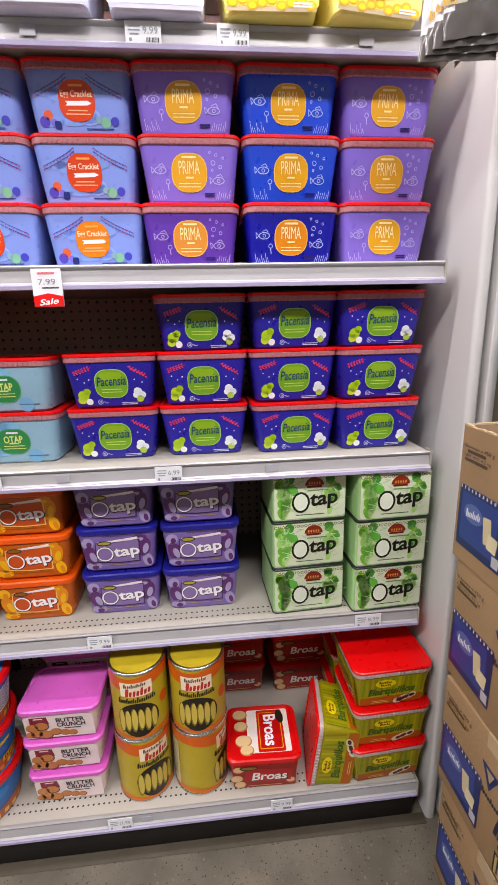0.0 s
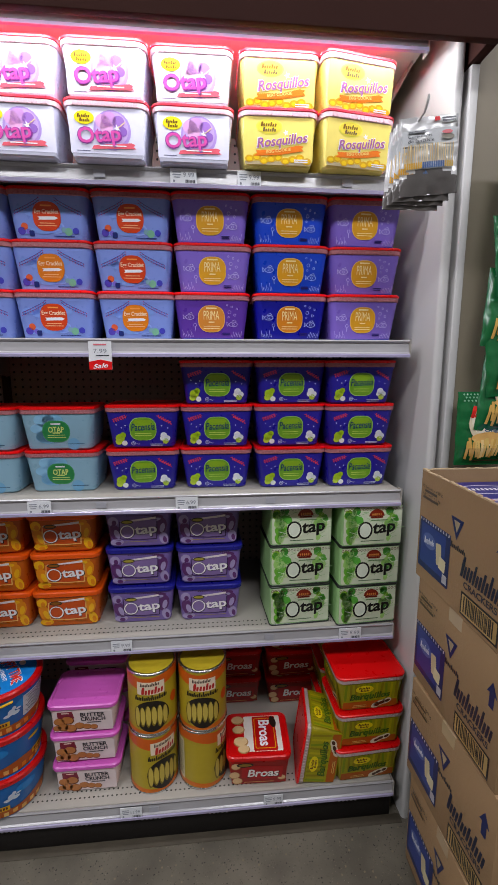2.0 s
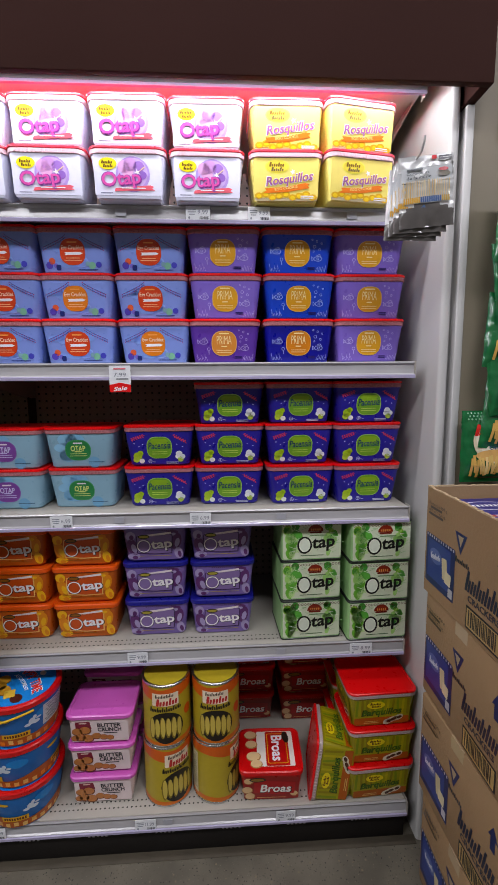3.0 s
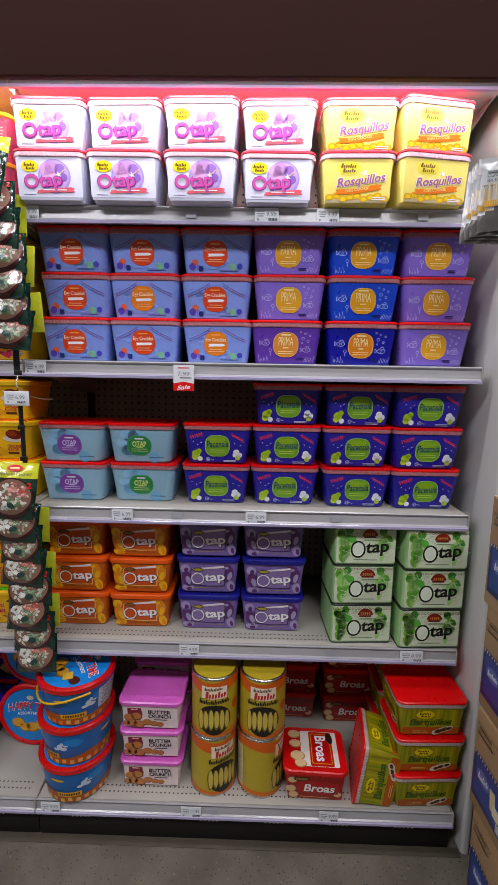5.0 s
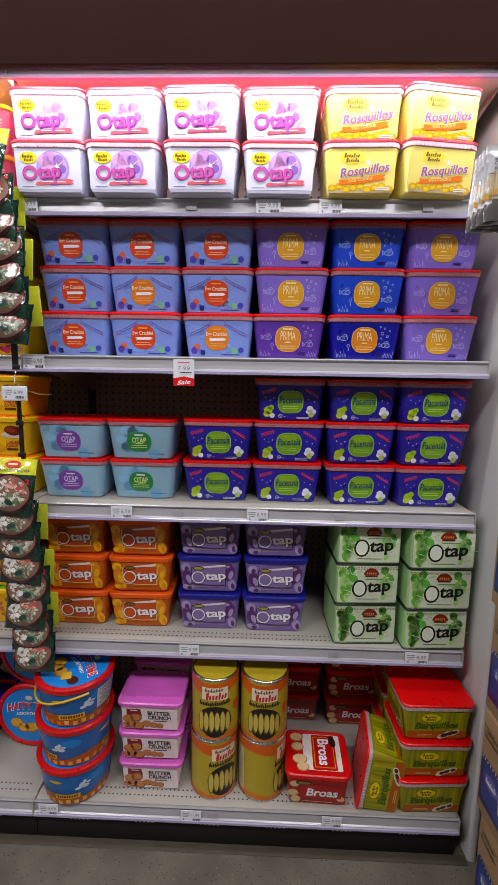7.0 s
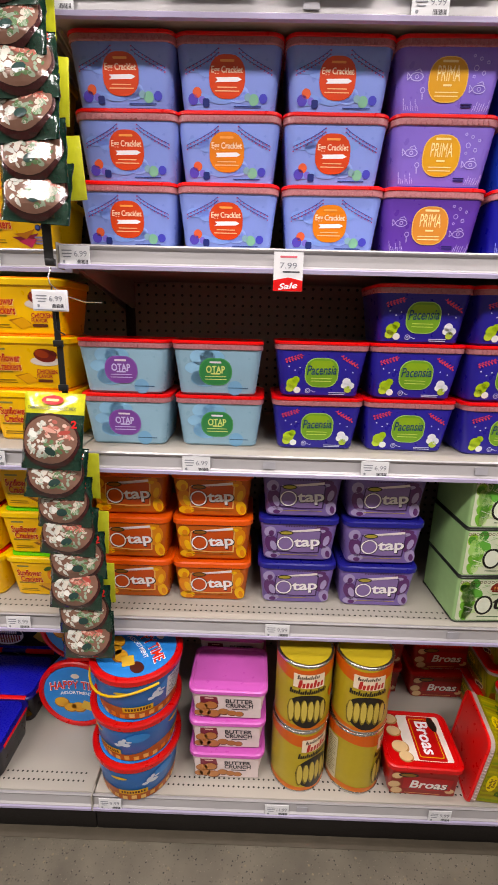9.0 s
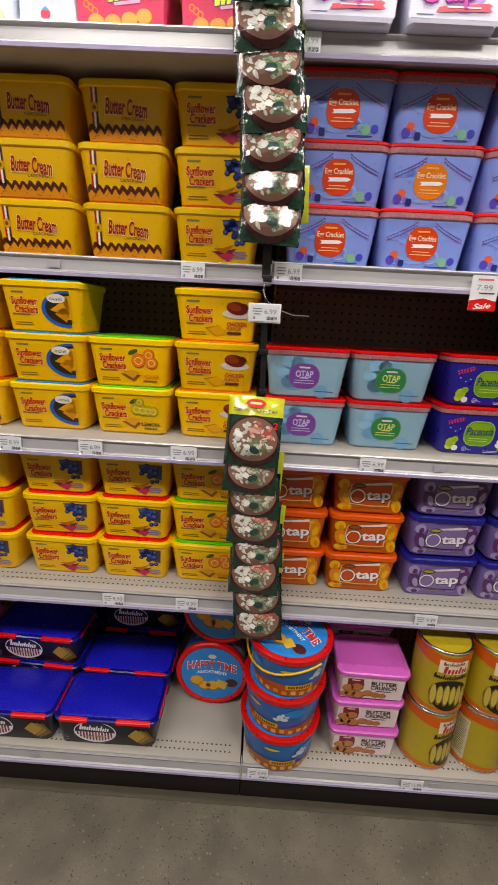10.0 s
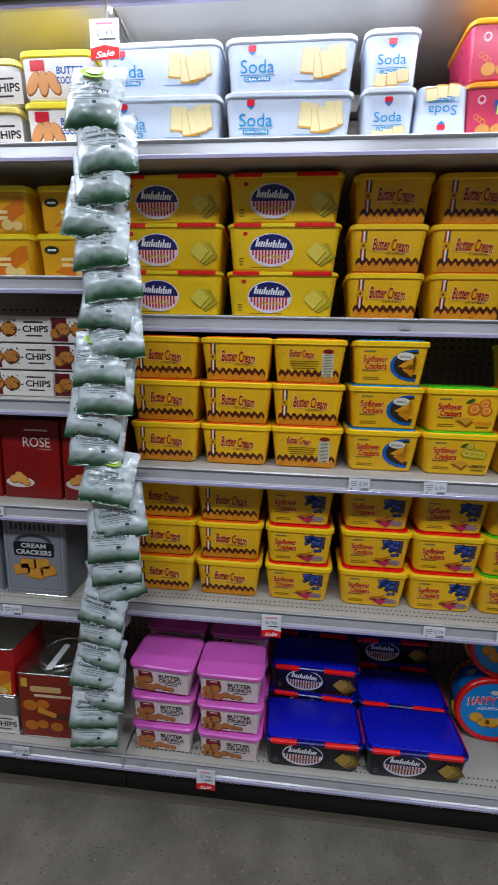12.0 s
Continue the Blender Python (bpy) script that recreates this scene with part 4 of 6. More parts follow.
def art_sunflower(flavour):
    a = Art()
    red = ink("b8242e")
    for word, u, v, w in (("Sunflower", -0.038, 0.0675, 0.062), ("Crackers", -0.035, 0.0495, 0.056)):
        a.text(ink("f4e2a0"), word, u, v, w, 3, h=0.0205, bold=0.075)
        a.text(red, word, u, v, w * 0.97, 4, h=0.0180, bold=0.045)
    a.bars(ink("7a7a52"), -0.052, 0.086, 0.030, 1, 0.003, 0.004, 1)
    a.bars(ink("8a7422"), -0.048, 0.038, 0.042, 1, 0.003, 0.004, 1)
    a.bars(ink("7a6420"), -0.044, 0.020, 0.050, 2, 0.005, 0.0018, 1, 3)
    rnd = random.Random(14)
    if flavour == "blueberry":
        a.poly("picture", ink("4c3c4a"), [(0.010, 0.090), (0.072, 0.090), (0.070, 0.050), (0.046, 0.056), (0.030, 0.076)], 1)
        for _ in range(15):
            t = rnd.random()
            u, v, r = 0.022 + 0.044 * t, 0.086 - 0.034 * rnd.random() * (0.4 + t), rnd.uniform(0.006, 0.009)
            a.oval("picture", ink("1e2450"), u, v, r, r, 2, n=14)
            a.oval("picture", ink(rnd.choice(("3a4a90", "5064a8", "2e3a78"))), u - 0.001, v + 0.0015, r * 0.7, r * 0.66, 3, n=12)
        for u, v in ((0.020, 0.066), (0.046, 0.044), (0.058, 0.046)):
            a.oval("picture", ink("1b2048"), u, v, 0.0062, 0.006, 2, n=12)
            a.oval("picture", ink("4a5ea0"), u - 0.001, v + 0.001, 0.004, 0.0036, 3, n=10)
        a.poly("picture", ink("7a2a3a"), [(-0.010, 0.026), (0.024, 0.010), (0.046, 0.034), (0.020, 0.028)], 1)
        a.poly("picture", ink("b0702c"), [(-0.006, 0.032), (0.020, 0.022), (0.040, 0.042), (0.016, 0.034)], 2)
        a.poly("picture", ink("b8425e"), [(0.004, 0.018), (0.028, 0.006), (0.042, 0.022), (0.024, 0.024)], 3)
        a.bars(ink("8a80a0"), 0.052, 0.026, 0.038, 3, 0.0055, 0.0034, 2, 8)
    elif flavour == "original":
        a.oval("picture", ink("1f5fae"), 0.060, 0.052, 0.060, 0.040, 1, n=30, a0=84, a1=276)
        a.oval("picture", ink("2c2418"), 0.062, 0.053, 0.053, 0.034, 2, n=30, a0=84, a1=276)
        for pts, c in ((((0.020, 0.050), (0.062, 0.078), (0.066, 0.052), (0.052, 0.040)), "d59a38"), (((0.030, 0.042), (0.056, 0.024), (0.066, 0.046), (0.050, 0.056)), "c8872c"), (((0.052, 0.080), (0.070, 0.082), (0.070, 0.030), (0.060, 0.030)), "d9a548")):
            a.poly("picture", ink(c), pts, 3)
        a.oval("label", ink("e8e2d2"), 0.036, 0.075, 0.021, 0.010, 4)
        a.text(ink("3c3a4a"), "ORIGINAL", 0.036, 0.0735, 0.030, 5, h=0.006)
    elif flavour in ("orange", "lemon"):
        main, deep = ("e58a24", "c45e14") if flavour == "orange" else ("c8b23a", "8a8a2c")
        for u, v, r in ((0.022, 0.062, 0.017), (0.046, 0.076, 0.014), (0.052, 0.058, 0.015)) if flavour == "orange" else ((0.016, 0.062, 0.015), (0.030, 0.060, 0.015), (0.043, 0.059, 0.014), (0.055, 0.058, 0.013), (0.022, 0.080, 0.012)):
            a.oval("picture", ink(deep), u, v, r, r, 2, n=18)
            a.oval("picture", ink(main), u - 0.001, v + 0.001, r * 0.9, r * 0.88, 3, n=18)
            a.oval("picture", ink("f0dc9a"), u, v, r * 0.55, r * 0.52, 4, n=14)
            a.oval("picture", ink(main), u, v, r * 0.45, r * 0.42, 5, n=14)
        a.oval("picture", ink("3c5a26"), 0.010, 0.082, 0.012, 0.005, 3, rot=25)
        a.poly("picture", ink("8a5a20"), [(-0.022, 0.030), (0.010, 0.012), (0.026, 0.028), (0.006, 0.034)], 1)
        a.poly("picture", ink("d19a4a"), [(-0.018, 0.035), (0.008, 0.020), (0.024, 0.036), (0.006, 0.040)], 2)
        a.text(ink("4a4422") if flavour == "lemon" else ink("d98434"), flavour.upper(), 0.048, 0.026, 0.042, 5, h=0.009, bold=0.03)
        a.bars(ink("7a6420"), 0.048, 0.015, 0.034, 1, 0.003, 0.004, 3)
    else:
        a.oval("picture", ink("d4c9c0"), 0.046, 0.062, 0.033, 0.010, 2)
        a.oval("picture", ink("3a2418"), 0.046, 0.059, 0.031, 0.006, 1)
        a.oval("picture", ink("6a2412"), 0.046, 0.074, 0.024, 0.014, 3, rot=-8)
        a.oval("picture", ink("96401c"), 0.040, 0.077, 0.015, 0.008, 4, rot=-12)
        a.oval("picture", ink("5a1e10"), 0.064, 0.079, 0.009, 0.005, 4, rot=-30)
        for k in range(3):
            a.poly("picture", ink(("a8701e", "c88c2e", "d8a044")[k]), [(-0.026 + 0.004 * k, 0.030 - 0.003 * k + 0.004 * (k == 2)), (0.004 + 0.002 * k, 0.036), (0.022, 0.024 - 0.002 * k), (-0.002 + 0.002 * k, 0.012)], 1 + k)
        a.text(ink("a83a3c"), "CHICKEN", 0.046, 0.040, 0.044, 4, h=0.010, bold=0.03)
        a.text(ink("a83a3c"), "FLAVOR", 0.040, 0.030, 0.034, 4, h=0.008, bold=0.02)
        a.bars(ink("5a3020"), 0.040, 0.020, 0.034, 1, 0.003, 0.006, 3)
    return a


def art_soda(w, small=False):
    a = Art()
    k = w / 0.295
    u0 = -0.075 if not small else 0.0
    blue = ink("2f8fc0")
    tw = 0.078 if not small else 0.062
    a.rrect("label", ink("d23a48"), u0 + (0.0 if small else -0.012), 0.086, 0.018, 0.012, 0.003, 2)
    a.poly("label", ink("3a78b8"), [(u0 - (0.0 if small else 0.012) - 0.009, 0.080), (u0 - (0.0 if small else 0.012) + 0.009, 0.080), (u0 - (0.0 if small else 0.012), 0.073)], 2)
    a.text(blue, "Soda", u0, 0.052, tw, 3, h=0.026 if not small else 0.020)
    a.rrect("label", blue, u0, 0.0355, tw * 1.05, 0.0014, 0.0004, 2)
    a.rrect("label", blue, u0, 0.028, tw * 0.78, 0.009, 0.003, 2)
    a.text(W, "CRACKERS", u0, 0.028, tw * 0.70, 3, h=0.0055, bold=0.02)
    if small:
        spots = ((-0.022, 0.012), (0.004, 0.014), (0.026, 0.020))
    else:
        spots = ((0.046, 0.060), (0.074, 0.050), (0.104, 0.062), (0.090, 0.054))
    for i, (u, v) in enumerate(spots):
        a.rrect("picture", ink("d8a860"), u, v - 0.001, 0.042 if not small else 0.026, 0.050 if not small else 0.026, 0.003, 2 + 2 * i, rot=6 * (i - 1))
        a.rrect("picture", ink("f0e2b4"), u, v + 0.001, 0.040 if not small else 0.024, 0.047 if not small else 0.024, 0.003, 3 + 2 * i, rot=6 * (i - 1))
    if not small:
        a.bars(ink("8fa8c8"), 0.055, 0.022, 0.09, 1, 0.003, 0.002, 2)
    return a


def art_fita():
    a = Art()
    a.rrect("label", ink("c85068"), 0.0, 0.050, 0.164, 0.090, 0.004, 0)
    a.poly("label", ink("4560a8"), [(-0.030, 0.080), (0.052, 0.092), (0.056, 0.064), (-0.022, 0.052)], 2)
    a.wordmark(ink("e8ec6a"), 0.011, 0.0725, 0.066, 0.030, 4, 3, rot=8, thick=0.3)
    a.rrect("label", ink("d0a8c8"), 0.014, 0.053, 0.050, 0.005, 0.002, 3, rot=6)
    biscuits(a, ((-0.046, 0.022, 0.017), (-0.014, 0.022, 0.017), (0.018, 0.026, 0.017), (0.046, 0.032, 0.016)), "d9a066", "a8683a", 1)
    a.bars(ink("e8b8b8"), 0.064, 0.080, 0.020, 4, 0.007, 0.003, 2, 2)
    a.oval("label", ink("e6c2c6"), -0.056, 0.082, 0.009, 0.009, 1)
    a.oval("label", ink("b83a4c"), -0.056, 0.083, 0.005, 0.005, 2)
    for k in range(3):
        a.ring("picture", ink("e2a23a"), -0.064 + 0.008 * k, 0.050 - 0.005 * k, 0.005, 0.0016, 1, 9)
    a.bars(ink("e8c8c8"), 0.066, 0.010, 0.02, 1, 0.003, 0.004, 2)
    return a


# ---- bay one
PALE_RED = plastic("e04c58")
otap_white = tub("biscuit_tub", "white and lilac biscuit tub with red lid lettered Otap", plastic("dcdcee"), PALE_RED, w=0.184, wb=0.154, h=0.1145, lid="clear", art=art_otap_white(), skirt_mat=mat("cloudy_pink_skirt", (0.72, 0.46, 0.52), 0.3, vary=0.1, scale=40))
stacks(otap_white, [(0.117, -0.045, Z1, 2, 0.1145), (0.301, -0.045, Z1, 2, 0.1145), (0.488, -0.047, Z1, 2, 0.1145), (0.677, -0.045, Z1, 2, 0.1145)])
rosq = tub("biscuit_tub", "yellow biscuit tub with red lid lettered Rosquillos", plastic("f0e08c"), PALE_RED, w=0.184, wb=0.154, h=0.1145, lid="clear", art=art_rosquillos(), skirt_mat=MATS["cloudy_pink_skirt"])
stacks(rosq, [(0.866, -0.045, Z1, 2, 0.1145), (1.051, -0.050, Z1, 2, 0.1145, 9)])

for disc, spots in (("cf5238", ((0.136, 0), (0.136, 1), (0.136, 2), (0.327, 0), (0.327, 2), (0.521, 1), (0.521, 2))), ("dc8436", ((0.327, 1), (0.521, 0)))):
    egg = tub("biscuit_tub", "periwinkle blue egg cracker tub with red lid", plastic("8a9cdc"), RED, w=0.196, wb=0.166, lid="clear", art=art_egg(disc))
    stacks(egg, [(x, 0.035, Z2 + k * 0.117, 1, 0.117) for x, k in spots])
for body, disc, line, spots in (("8672c6", "d9a24c", "c9c0ee", ((0.715, 1), (0.715, 2), (1.108, 0), (1.108, 1), (1.108, 2))), ("5f4298", "d08c50", "b8aadc", ((0.715, 0),)),
                                ("2f52c4", "d9a13a", "b8c6f4", ((0.913, 1), (0.913, 2))), ("20288c", "cf8440", "b0b8ea", ((0.913, 0),))):
    prima = tub("biscuit_tub", "toast tub with gold label, white doodles and red lid, " + ("blue" if body[0] == "2" else "purple"), plastic(body), RED, w=0.197, wb=0.166, lid="clear", art=art_prima(disc, line))
    stacks(prima, [(x, 0.035, Z2 + k * 0.117, 1, 0.117) for x, k in spots])

teal_p = tub("biscuit_tub", "pale teal biscuit tub with purple label and red lid", plastic("90b0c2"), RED, w=0.194, wb=0.164, h=0.114, lid="clear", art=art_otap_teal("7a4f96", "cfc6e8", "8a62a8"))
stacks(teal_p, [(0.108, 0.045, Z3, 2, 0.114)])
teal_g = tub("biscuit_tub", "pale teal biscuit tub with green label and red lid", plastic("90b0c2"), RED, w=0.194, wb=0.164, h=0.114, lid="clear", art=art_otap_teal("2f7a48", "cfd88a", "4c9460"))
stacks(teal_g, [(0.308, 0.045, Z3, 2, 0.114)])
pac = tub("biscuit_tub", "indigo biscuit tub with green label lettered Pacensia", plastic("34308e"), RED, w=0.197, wb=0.164, h=0.116, lid="clear", art=art_pacensia())
stacks(pac, [(0.522, 0.045, Z3, 2, 0.116), (0.721, 0.042, Z3, 3, 0.116), (0.922, 0.036, Z3, 3, 0.116, 1.5), (1.112, 0.030, Z3, 3, 0.116, 2)])

ot_o = tub("biscuit_tub", "orange biscuit tub with orange lid lettered Otap", plastic("b8601c"), plastic("dc6426"), w=0.190, wb=0.162, h=0.113, art=art_otap_panel("c0581c", "e6ba7c", "d88a34", "e6b040", "8a5a26"))
stacks(ot_o, [(0.100, 0.058, Z4, 3, 0.113), (0.294, 0.055, Z4, 3, 0.113)])
ot_p = tub("biscuit_tub", "mauve biscuit tub with dark blue lid lettered Otap", plastic("7a68a0"), plastic("2a2a7c"), w=0.190, wb=0.162, h=0.117, art=art_otap_panel("85719f", "3a2450", "5a3464", "a498bc", "a89a50"))
stacks(ot_p, [(0.500, 0.055, Z4, 3, 0.117), (0.694, 0.052, Z4, 3, 0.117)])


def tin_box(name, label, w, d, h, side, art, rim=TIN, lid=False):
    """A square tin with rolled rims; its origin is under the front edge."""
    t = thing(name, pose(0, 0, 0), label, "tin")
    part("body", loft([(w / 2, d / 2, 0.003, 0.010, d / 2), (w / 2, d / 2, h - 0.003, 0.010, d / 2)], 4), side, t)
    for z in (0.0, h - 0.0045):
        part("rim", loft([(w / 2 + 0.0006, d / 2 + 0.0006, z, 0.010, d / 2), (w / 2 + 0.0016, d / 2 + 0.0016, z + 0.001, 0.011, d / 2), (w / 2 + 0.0016, d / 2 + 0.0016, z + 0.0035, 0.011, d / 2), (w / 2 + 0.0006, d / 2 + 0.0006, z + 0.0045, 0.010, d / 2)], 4), rim, t)
    print_on(t, art, lambda u, v, lift: (u, -lift, v))
    return t


green = tin_box("biscuit_tin", "green and white leaf-printed biscuit tin lettered Otap", 0.176, 0.17, 0.119, ink("9cc08a"), art_otap_green(), rim=mat("dark_tin_rim", (0.05, 0.06, 0.05), 0.35, metal=0.6))
stacks(green, [(0.950, 0.020, Z4, 3, 0.1195, 2), (1.146, 0.000, Z4, 3, 0.1195, 2)])

# ---- base shelf of bay one
PINK = plastic("cf72bc")
bcr = tub("biscuit_tub", "pale butter biscuit tub with pink lid lettered Butter Crunch", plastic("d8c4c4"), PINK, w=0.190, wb=0.160, d=0.150, h=0.098, lid_h=0.016, art=art_butter_crunch())
stacks(bcr, [(0.340, -0.033, Z5, 3, 0.098), (0.342, 0.132, Z5, 3, 0.104), (-1.080, -0.053, Z5, 2, 0.098), (-1.085, -0.058, Z5 + 0.2, 1, 0.098, -4), (-0.884, -0.063, Z5, 3, 0.098),
             (-1.085, 0.107, Z5, 3, 0.104), (-0.880, 0.102, Z5, 3, 0.104)])

broas = tub("biscuit_tub", "red biscuit tub with printed lid lettered Broas", plastic("a83228"), plastic("c8222a"), w=0.188, wb=0.160, h=0.108, lid_h=0.018, art=art_broas())
print_on([o for o in broas.children if o.name.startswith("lid")][0], art_broas_lid(), lambda u, v, lift: (u, 0.006 + v, 0.1036 + lift))
stacks(broas, [(0.828, -0.060, Z5, 1, 0.108, -1), (0.985, 0.247, Z5, 3, 0.108), (0.78, 0.257, Z5, 3, 0.108)])
barq = tub("biscuit_tub", "yellow-green biscuit tub with red lid lettered Barquillos", plastic("8e8428"), RED2, w=0.202, wb=0.168, d=0.172, h=0.115, lid="clear", art=art_barquillos(), skirt_mat=mat("cloudy_skirt_grey", (0.5, 0.38, 0.36), 0.3, vary=0.15, scale=40))
for side in (-1, 1):
    print_on(barq, art_barquillos(), lambda u, v, lift: (side * (0.0845 + 0.135 * v + lift), 0.086 + side * u * 0.84, v * 0.97))
stacks(barq, [(1.146, -0.070, Z5, 3, 0.115, 2), (1.150, 0.122, Z5, 3, 0.115)])
# one tub stands on its side, leaning on the stack beside it
side_tub = copy_thing(barq, pose(0.0, 0, 0))
side_tub.matrix_basis = pose(0.945, -0.063, DECK + 0.098, 0, 0, 0) @ pose(0, 0, 0, 0, 0, -8) @ pose(0, 0, 0, 0, -83, 0) @ pose(0, 0.0, -0.115)
side_tub["label"] = "yellow-green biscuit tub standing on its side, red lid outward"


def biscuit_can(rot):
    """A tall lacquered can with a rolled rim and silver top; its origin is under its axis."""
    c = thing("biscuit_can", pose(0, 0, 0), "tall yellow and orange biscuit can with silver rim", "can", "stacked cans")
    r, h = 0.068, 0.190
    part("body", turn([(r, 0.004), (r, h - 0.004)], 44), ink("b09c46"), c)
    part("rim", turn([(r - 0.002, h - 0.008), (r + 0.0015, h - 0.006), (r + 0.0018, h - 0.001), (r, h), (r - 0.005, h - 0.001), (r - 0.006, h - 0.006)], 44), TIN, c)
    part("base_rim", turn([(r - 0.003, 0.0), (r + 0.0015, 0.001), (r + 0.0015, 0.005), (r, 0.007)], 44), TIN, c)
    a = Art()

    def band(material, v0, v1, layer, a0=-180, a1=180, wave=0.0, kind="label"):
        n = 60
        for i in range(n):
            p, q = a0 + (a1 - a0) * i / n, a0 + (a1 - a0) * (i + 1) / n
            a.poly(kind, material, [(p, v0 + wave * math.sin(radians(p * 2))), (q, v0 + wave * math.sin(radians(q * 2))), (q, v1 + wave * math.sin(radians(q * 2))), (p, v1 + wave * math.sin(radians(p * 2)))], layer)
    band(ink("c8642a"), 0.150, 0.184, 1, wave=0.008)
    band(ink("c8702e"), 0.006, 0.020, 1, wave=0.004)
    for base in (-30, 110):
        deg = lambda mm: mm / 0.068 * 57.3
        a.oval("picture", ink("1c1610"), base, 0.060, deg(0.050), 0.048, 2, n=28)
        for k in range(6):
            a.oval("picture", ink("7a6a2e"), base - 34 + 13 * k, 0.062 - 0.006 * abs(k - 2.5) / 2.5, deg(0.0085), 0.034 - 0.003 * (k % 2), 3, n=16, rot=0)
            a.oval("picture", ink("c3ae62"), base - 33 + 13 * k, 0.064 - 0.006 * abs(k - 2.5) / 2.5, deg(0.0066), 0.030 - 0.003 * (k % 2), 4, n=16)
        a.rrect("label", ink("e8d8c2"), base, 0.146, deg(0.075), 0.038, 0.012, 2)
        a.wordmark(ink("b8403a"), base + 4, 0.1405, 0.060, 0.022, 5, 3, sx=57.3 / 0.068, rot=4, thick=0.3)
        a.wordmark(ink("5a4a3c"), base - 2, 0.158, 0.052, 0.011, 8, 3, sx=57.3 / 0.068, rot=4, thick=0.26)
        a.wordmark(ink("1c160e"), base, 0.118, 0.090, 0.015, 12, 3, sx=57.3 / 0.068, rot=3, thick=0.24)
        a.oval("label", ink("c85a2c"), base + 58, 0.095, deg(0.013), 0.016, 2)
    a.rrect("label", ink("cfc6a8"), 195, 0.085, 32, 0.13, 1.0, 2)
    for k in range(16):
        a.rrect("lettering", ink("6a6450"), 195, 0.140 - 0.007 * k, 25 - 3 * (k % 3), 0.0022, 0.0005, 3)
    rot0 = radians(-90)
    print_on(c, a, lambda u, v, lift: ((r + lift) * math.cos(rot0 + radians(u)), (r + lift) * math.sin(rot0 + radians(u)), v), du=8.0)
    return c


can = biscuit_can(0)
first = True
for x, rots in ((0.523, (62, 34)), (0.667, (100, 30))):
    for k in range(2):
        m = pose(x + 0.003 * k, 0.022, Z5 + 0.1905 * k, 0, 0, rots[k])
        if first:
            can.matrix_basis = m
            first = False
        else:
            copy_thing(can, m)


def pail(handle=True):
    """A tapered tin pail with red lid and a yellow carrying handle."""
    p = thing("biscuit_pail", pose(0, 0, 0), "blue printed biscuit pail with red rim and yellow handle", "pail", "biscuit pails")
    r0, r1, h = 0.088, 0.104, 0.126
    part("body", turn([(r0, 0.0), (r0 + 0.002, 0.003), (r1, h - 0.016)], 44), ink("2f6cae"), p)
    part("lid", turn([(r1 + 0.001, h - 0.018), (r1 + 0.005, h - 0.016), (r1 + 0.006, h - 0.004), (r1 + 0.003, h), (r1 - 0.006, h), (r1 - 0.008, h - 0.004)], 44), plastic("c8202a"), p)
    a = Art()
    slope = (r1 - r0) / (h - 0.016)
    n = 52
    for i in range(n):
        u0, u1 = -180 + 360 * i / n, -180 + 360 * (i + 1) / n
        hh = 0.034 + 0.008 * math.sin(radians(u0 * 3))
        h2 = 0.034 + 0.008 * math.sin(radians(u1 * 3))
        a.poly("label", ink("a85a1e"), [(u0, 0.004), (u1, 0.004), (u1, h2), (u0, hh)], 1)
    rnd = random.Random(31)
    for k in range(26):
        a.rrect("picture", ink(rnd.choice(("d8a868", "e0b87a", "c8443a", "d98a4a"))), -180 + 360 * k / 26, 0.012 + 0.003 * (k % 2), 7.5, 0.013, 0.001, 2)
    for base in (-50, 70, 190):
        a.rrect("label", ink("d8a83a"), base - 6, 0.034, 42, 0.016, 1.5, 3)
        for k in range(9):
            a.rrect("lettering", ink("5a2a18"), base - 22 + 4 * k, 0.034, 2.6, 0.008, 0.4, 4)
        for u, v, ru, rv in ((18, 0.066, 5, 0.010), (24, 0.060, 6, 0.006), (12, 0.058, 5, 0.005), (22, 0.076, 3, 0.006), (28, 0.070, 4, 0.003)):
            a.oval("picture", ink("cfd8e2"), base + u, v, ru, rv, 2, n=10)
        a.oval("picture", ink("dcb23c"), base - 24, 0.084, 12, 0.005, 2, n=12)
        a.oval("picture", ink("3c84c4"), base + 40, 0.080, 16, 0.014, 1, n=14)
    a.rrect("label", ink("cfd0d0"), 128, 0.066, 46, 0.062, 2, 3)
    for k in range(11):
        a.rrect("lettering", ink("5c5e66"), 128, 0.092 - 0.005 * k, 38 - 4 * (k % 3), 0.002, 0.4, 4)
    print_on(p, a, lambda u, v, lift: ((r0 + slope * v + 0.001 + lift) * math.cos(radians(u - 90)), (r0 + slope * v + 0.001 + lift) * math.sin(radians(u - 90)), v), du=8.0)
    b = Art()
    b.oval("lid_print", ink("2f86cc"), 0, 0, 0.094, 0.094, 0, n=40)
    b.text(W, "HAPPY TIME", 0.0, 0.022, 0.150, 2, h=0.030, bold=0.05, arc=0.012)
    b.text(ink("d8482e"), "HAPPY TIME", 0.0, 0.022, 0.146, 3, h=0.026, bold=0.02, arc=0.012)
    b.text(W, "ASSORTMENT", 0.0, 0.002, 0.092, 2, h=0.011, bold=0.02, arc=0.005)
    biscuits(b, ((-0.044, -0.030, 0.022), (-0.020, -0.046, 0.020), (0.004, -0.044, 0.022)), "d8a250", "9a6424", 1)
    b.rrect("picture", ink("d8b25a"), 0.030, -0.036, 0.032, 0.028, 0.003, 3, rot=-20)
    b.oval("picture", ink("4a2018"), 0.060, -0.028, 0.019, 0.015, 2)
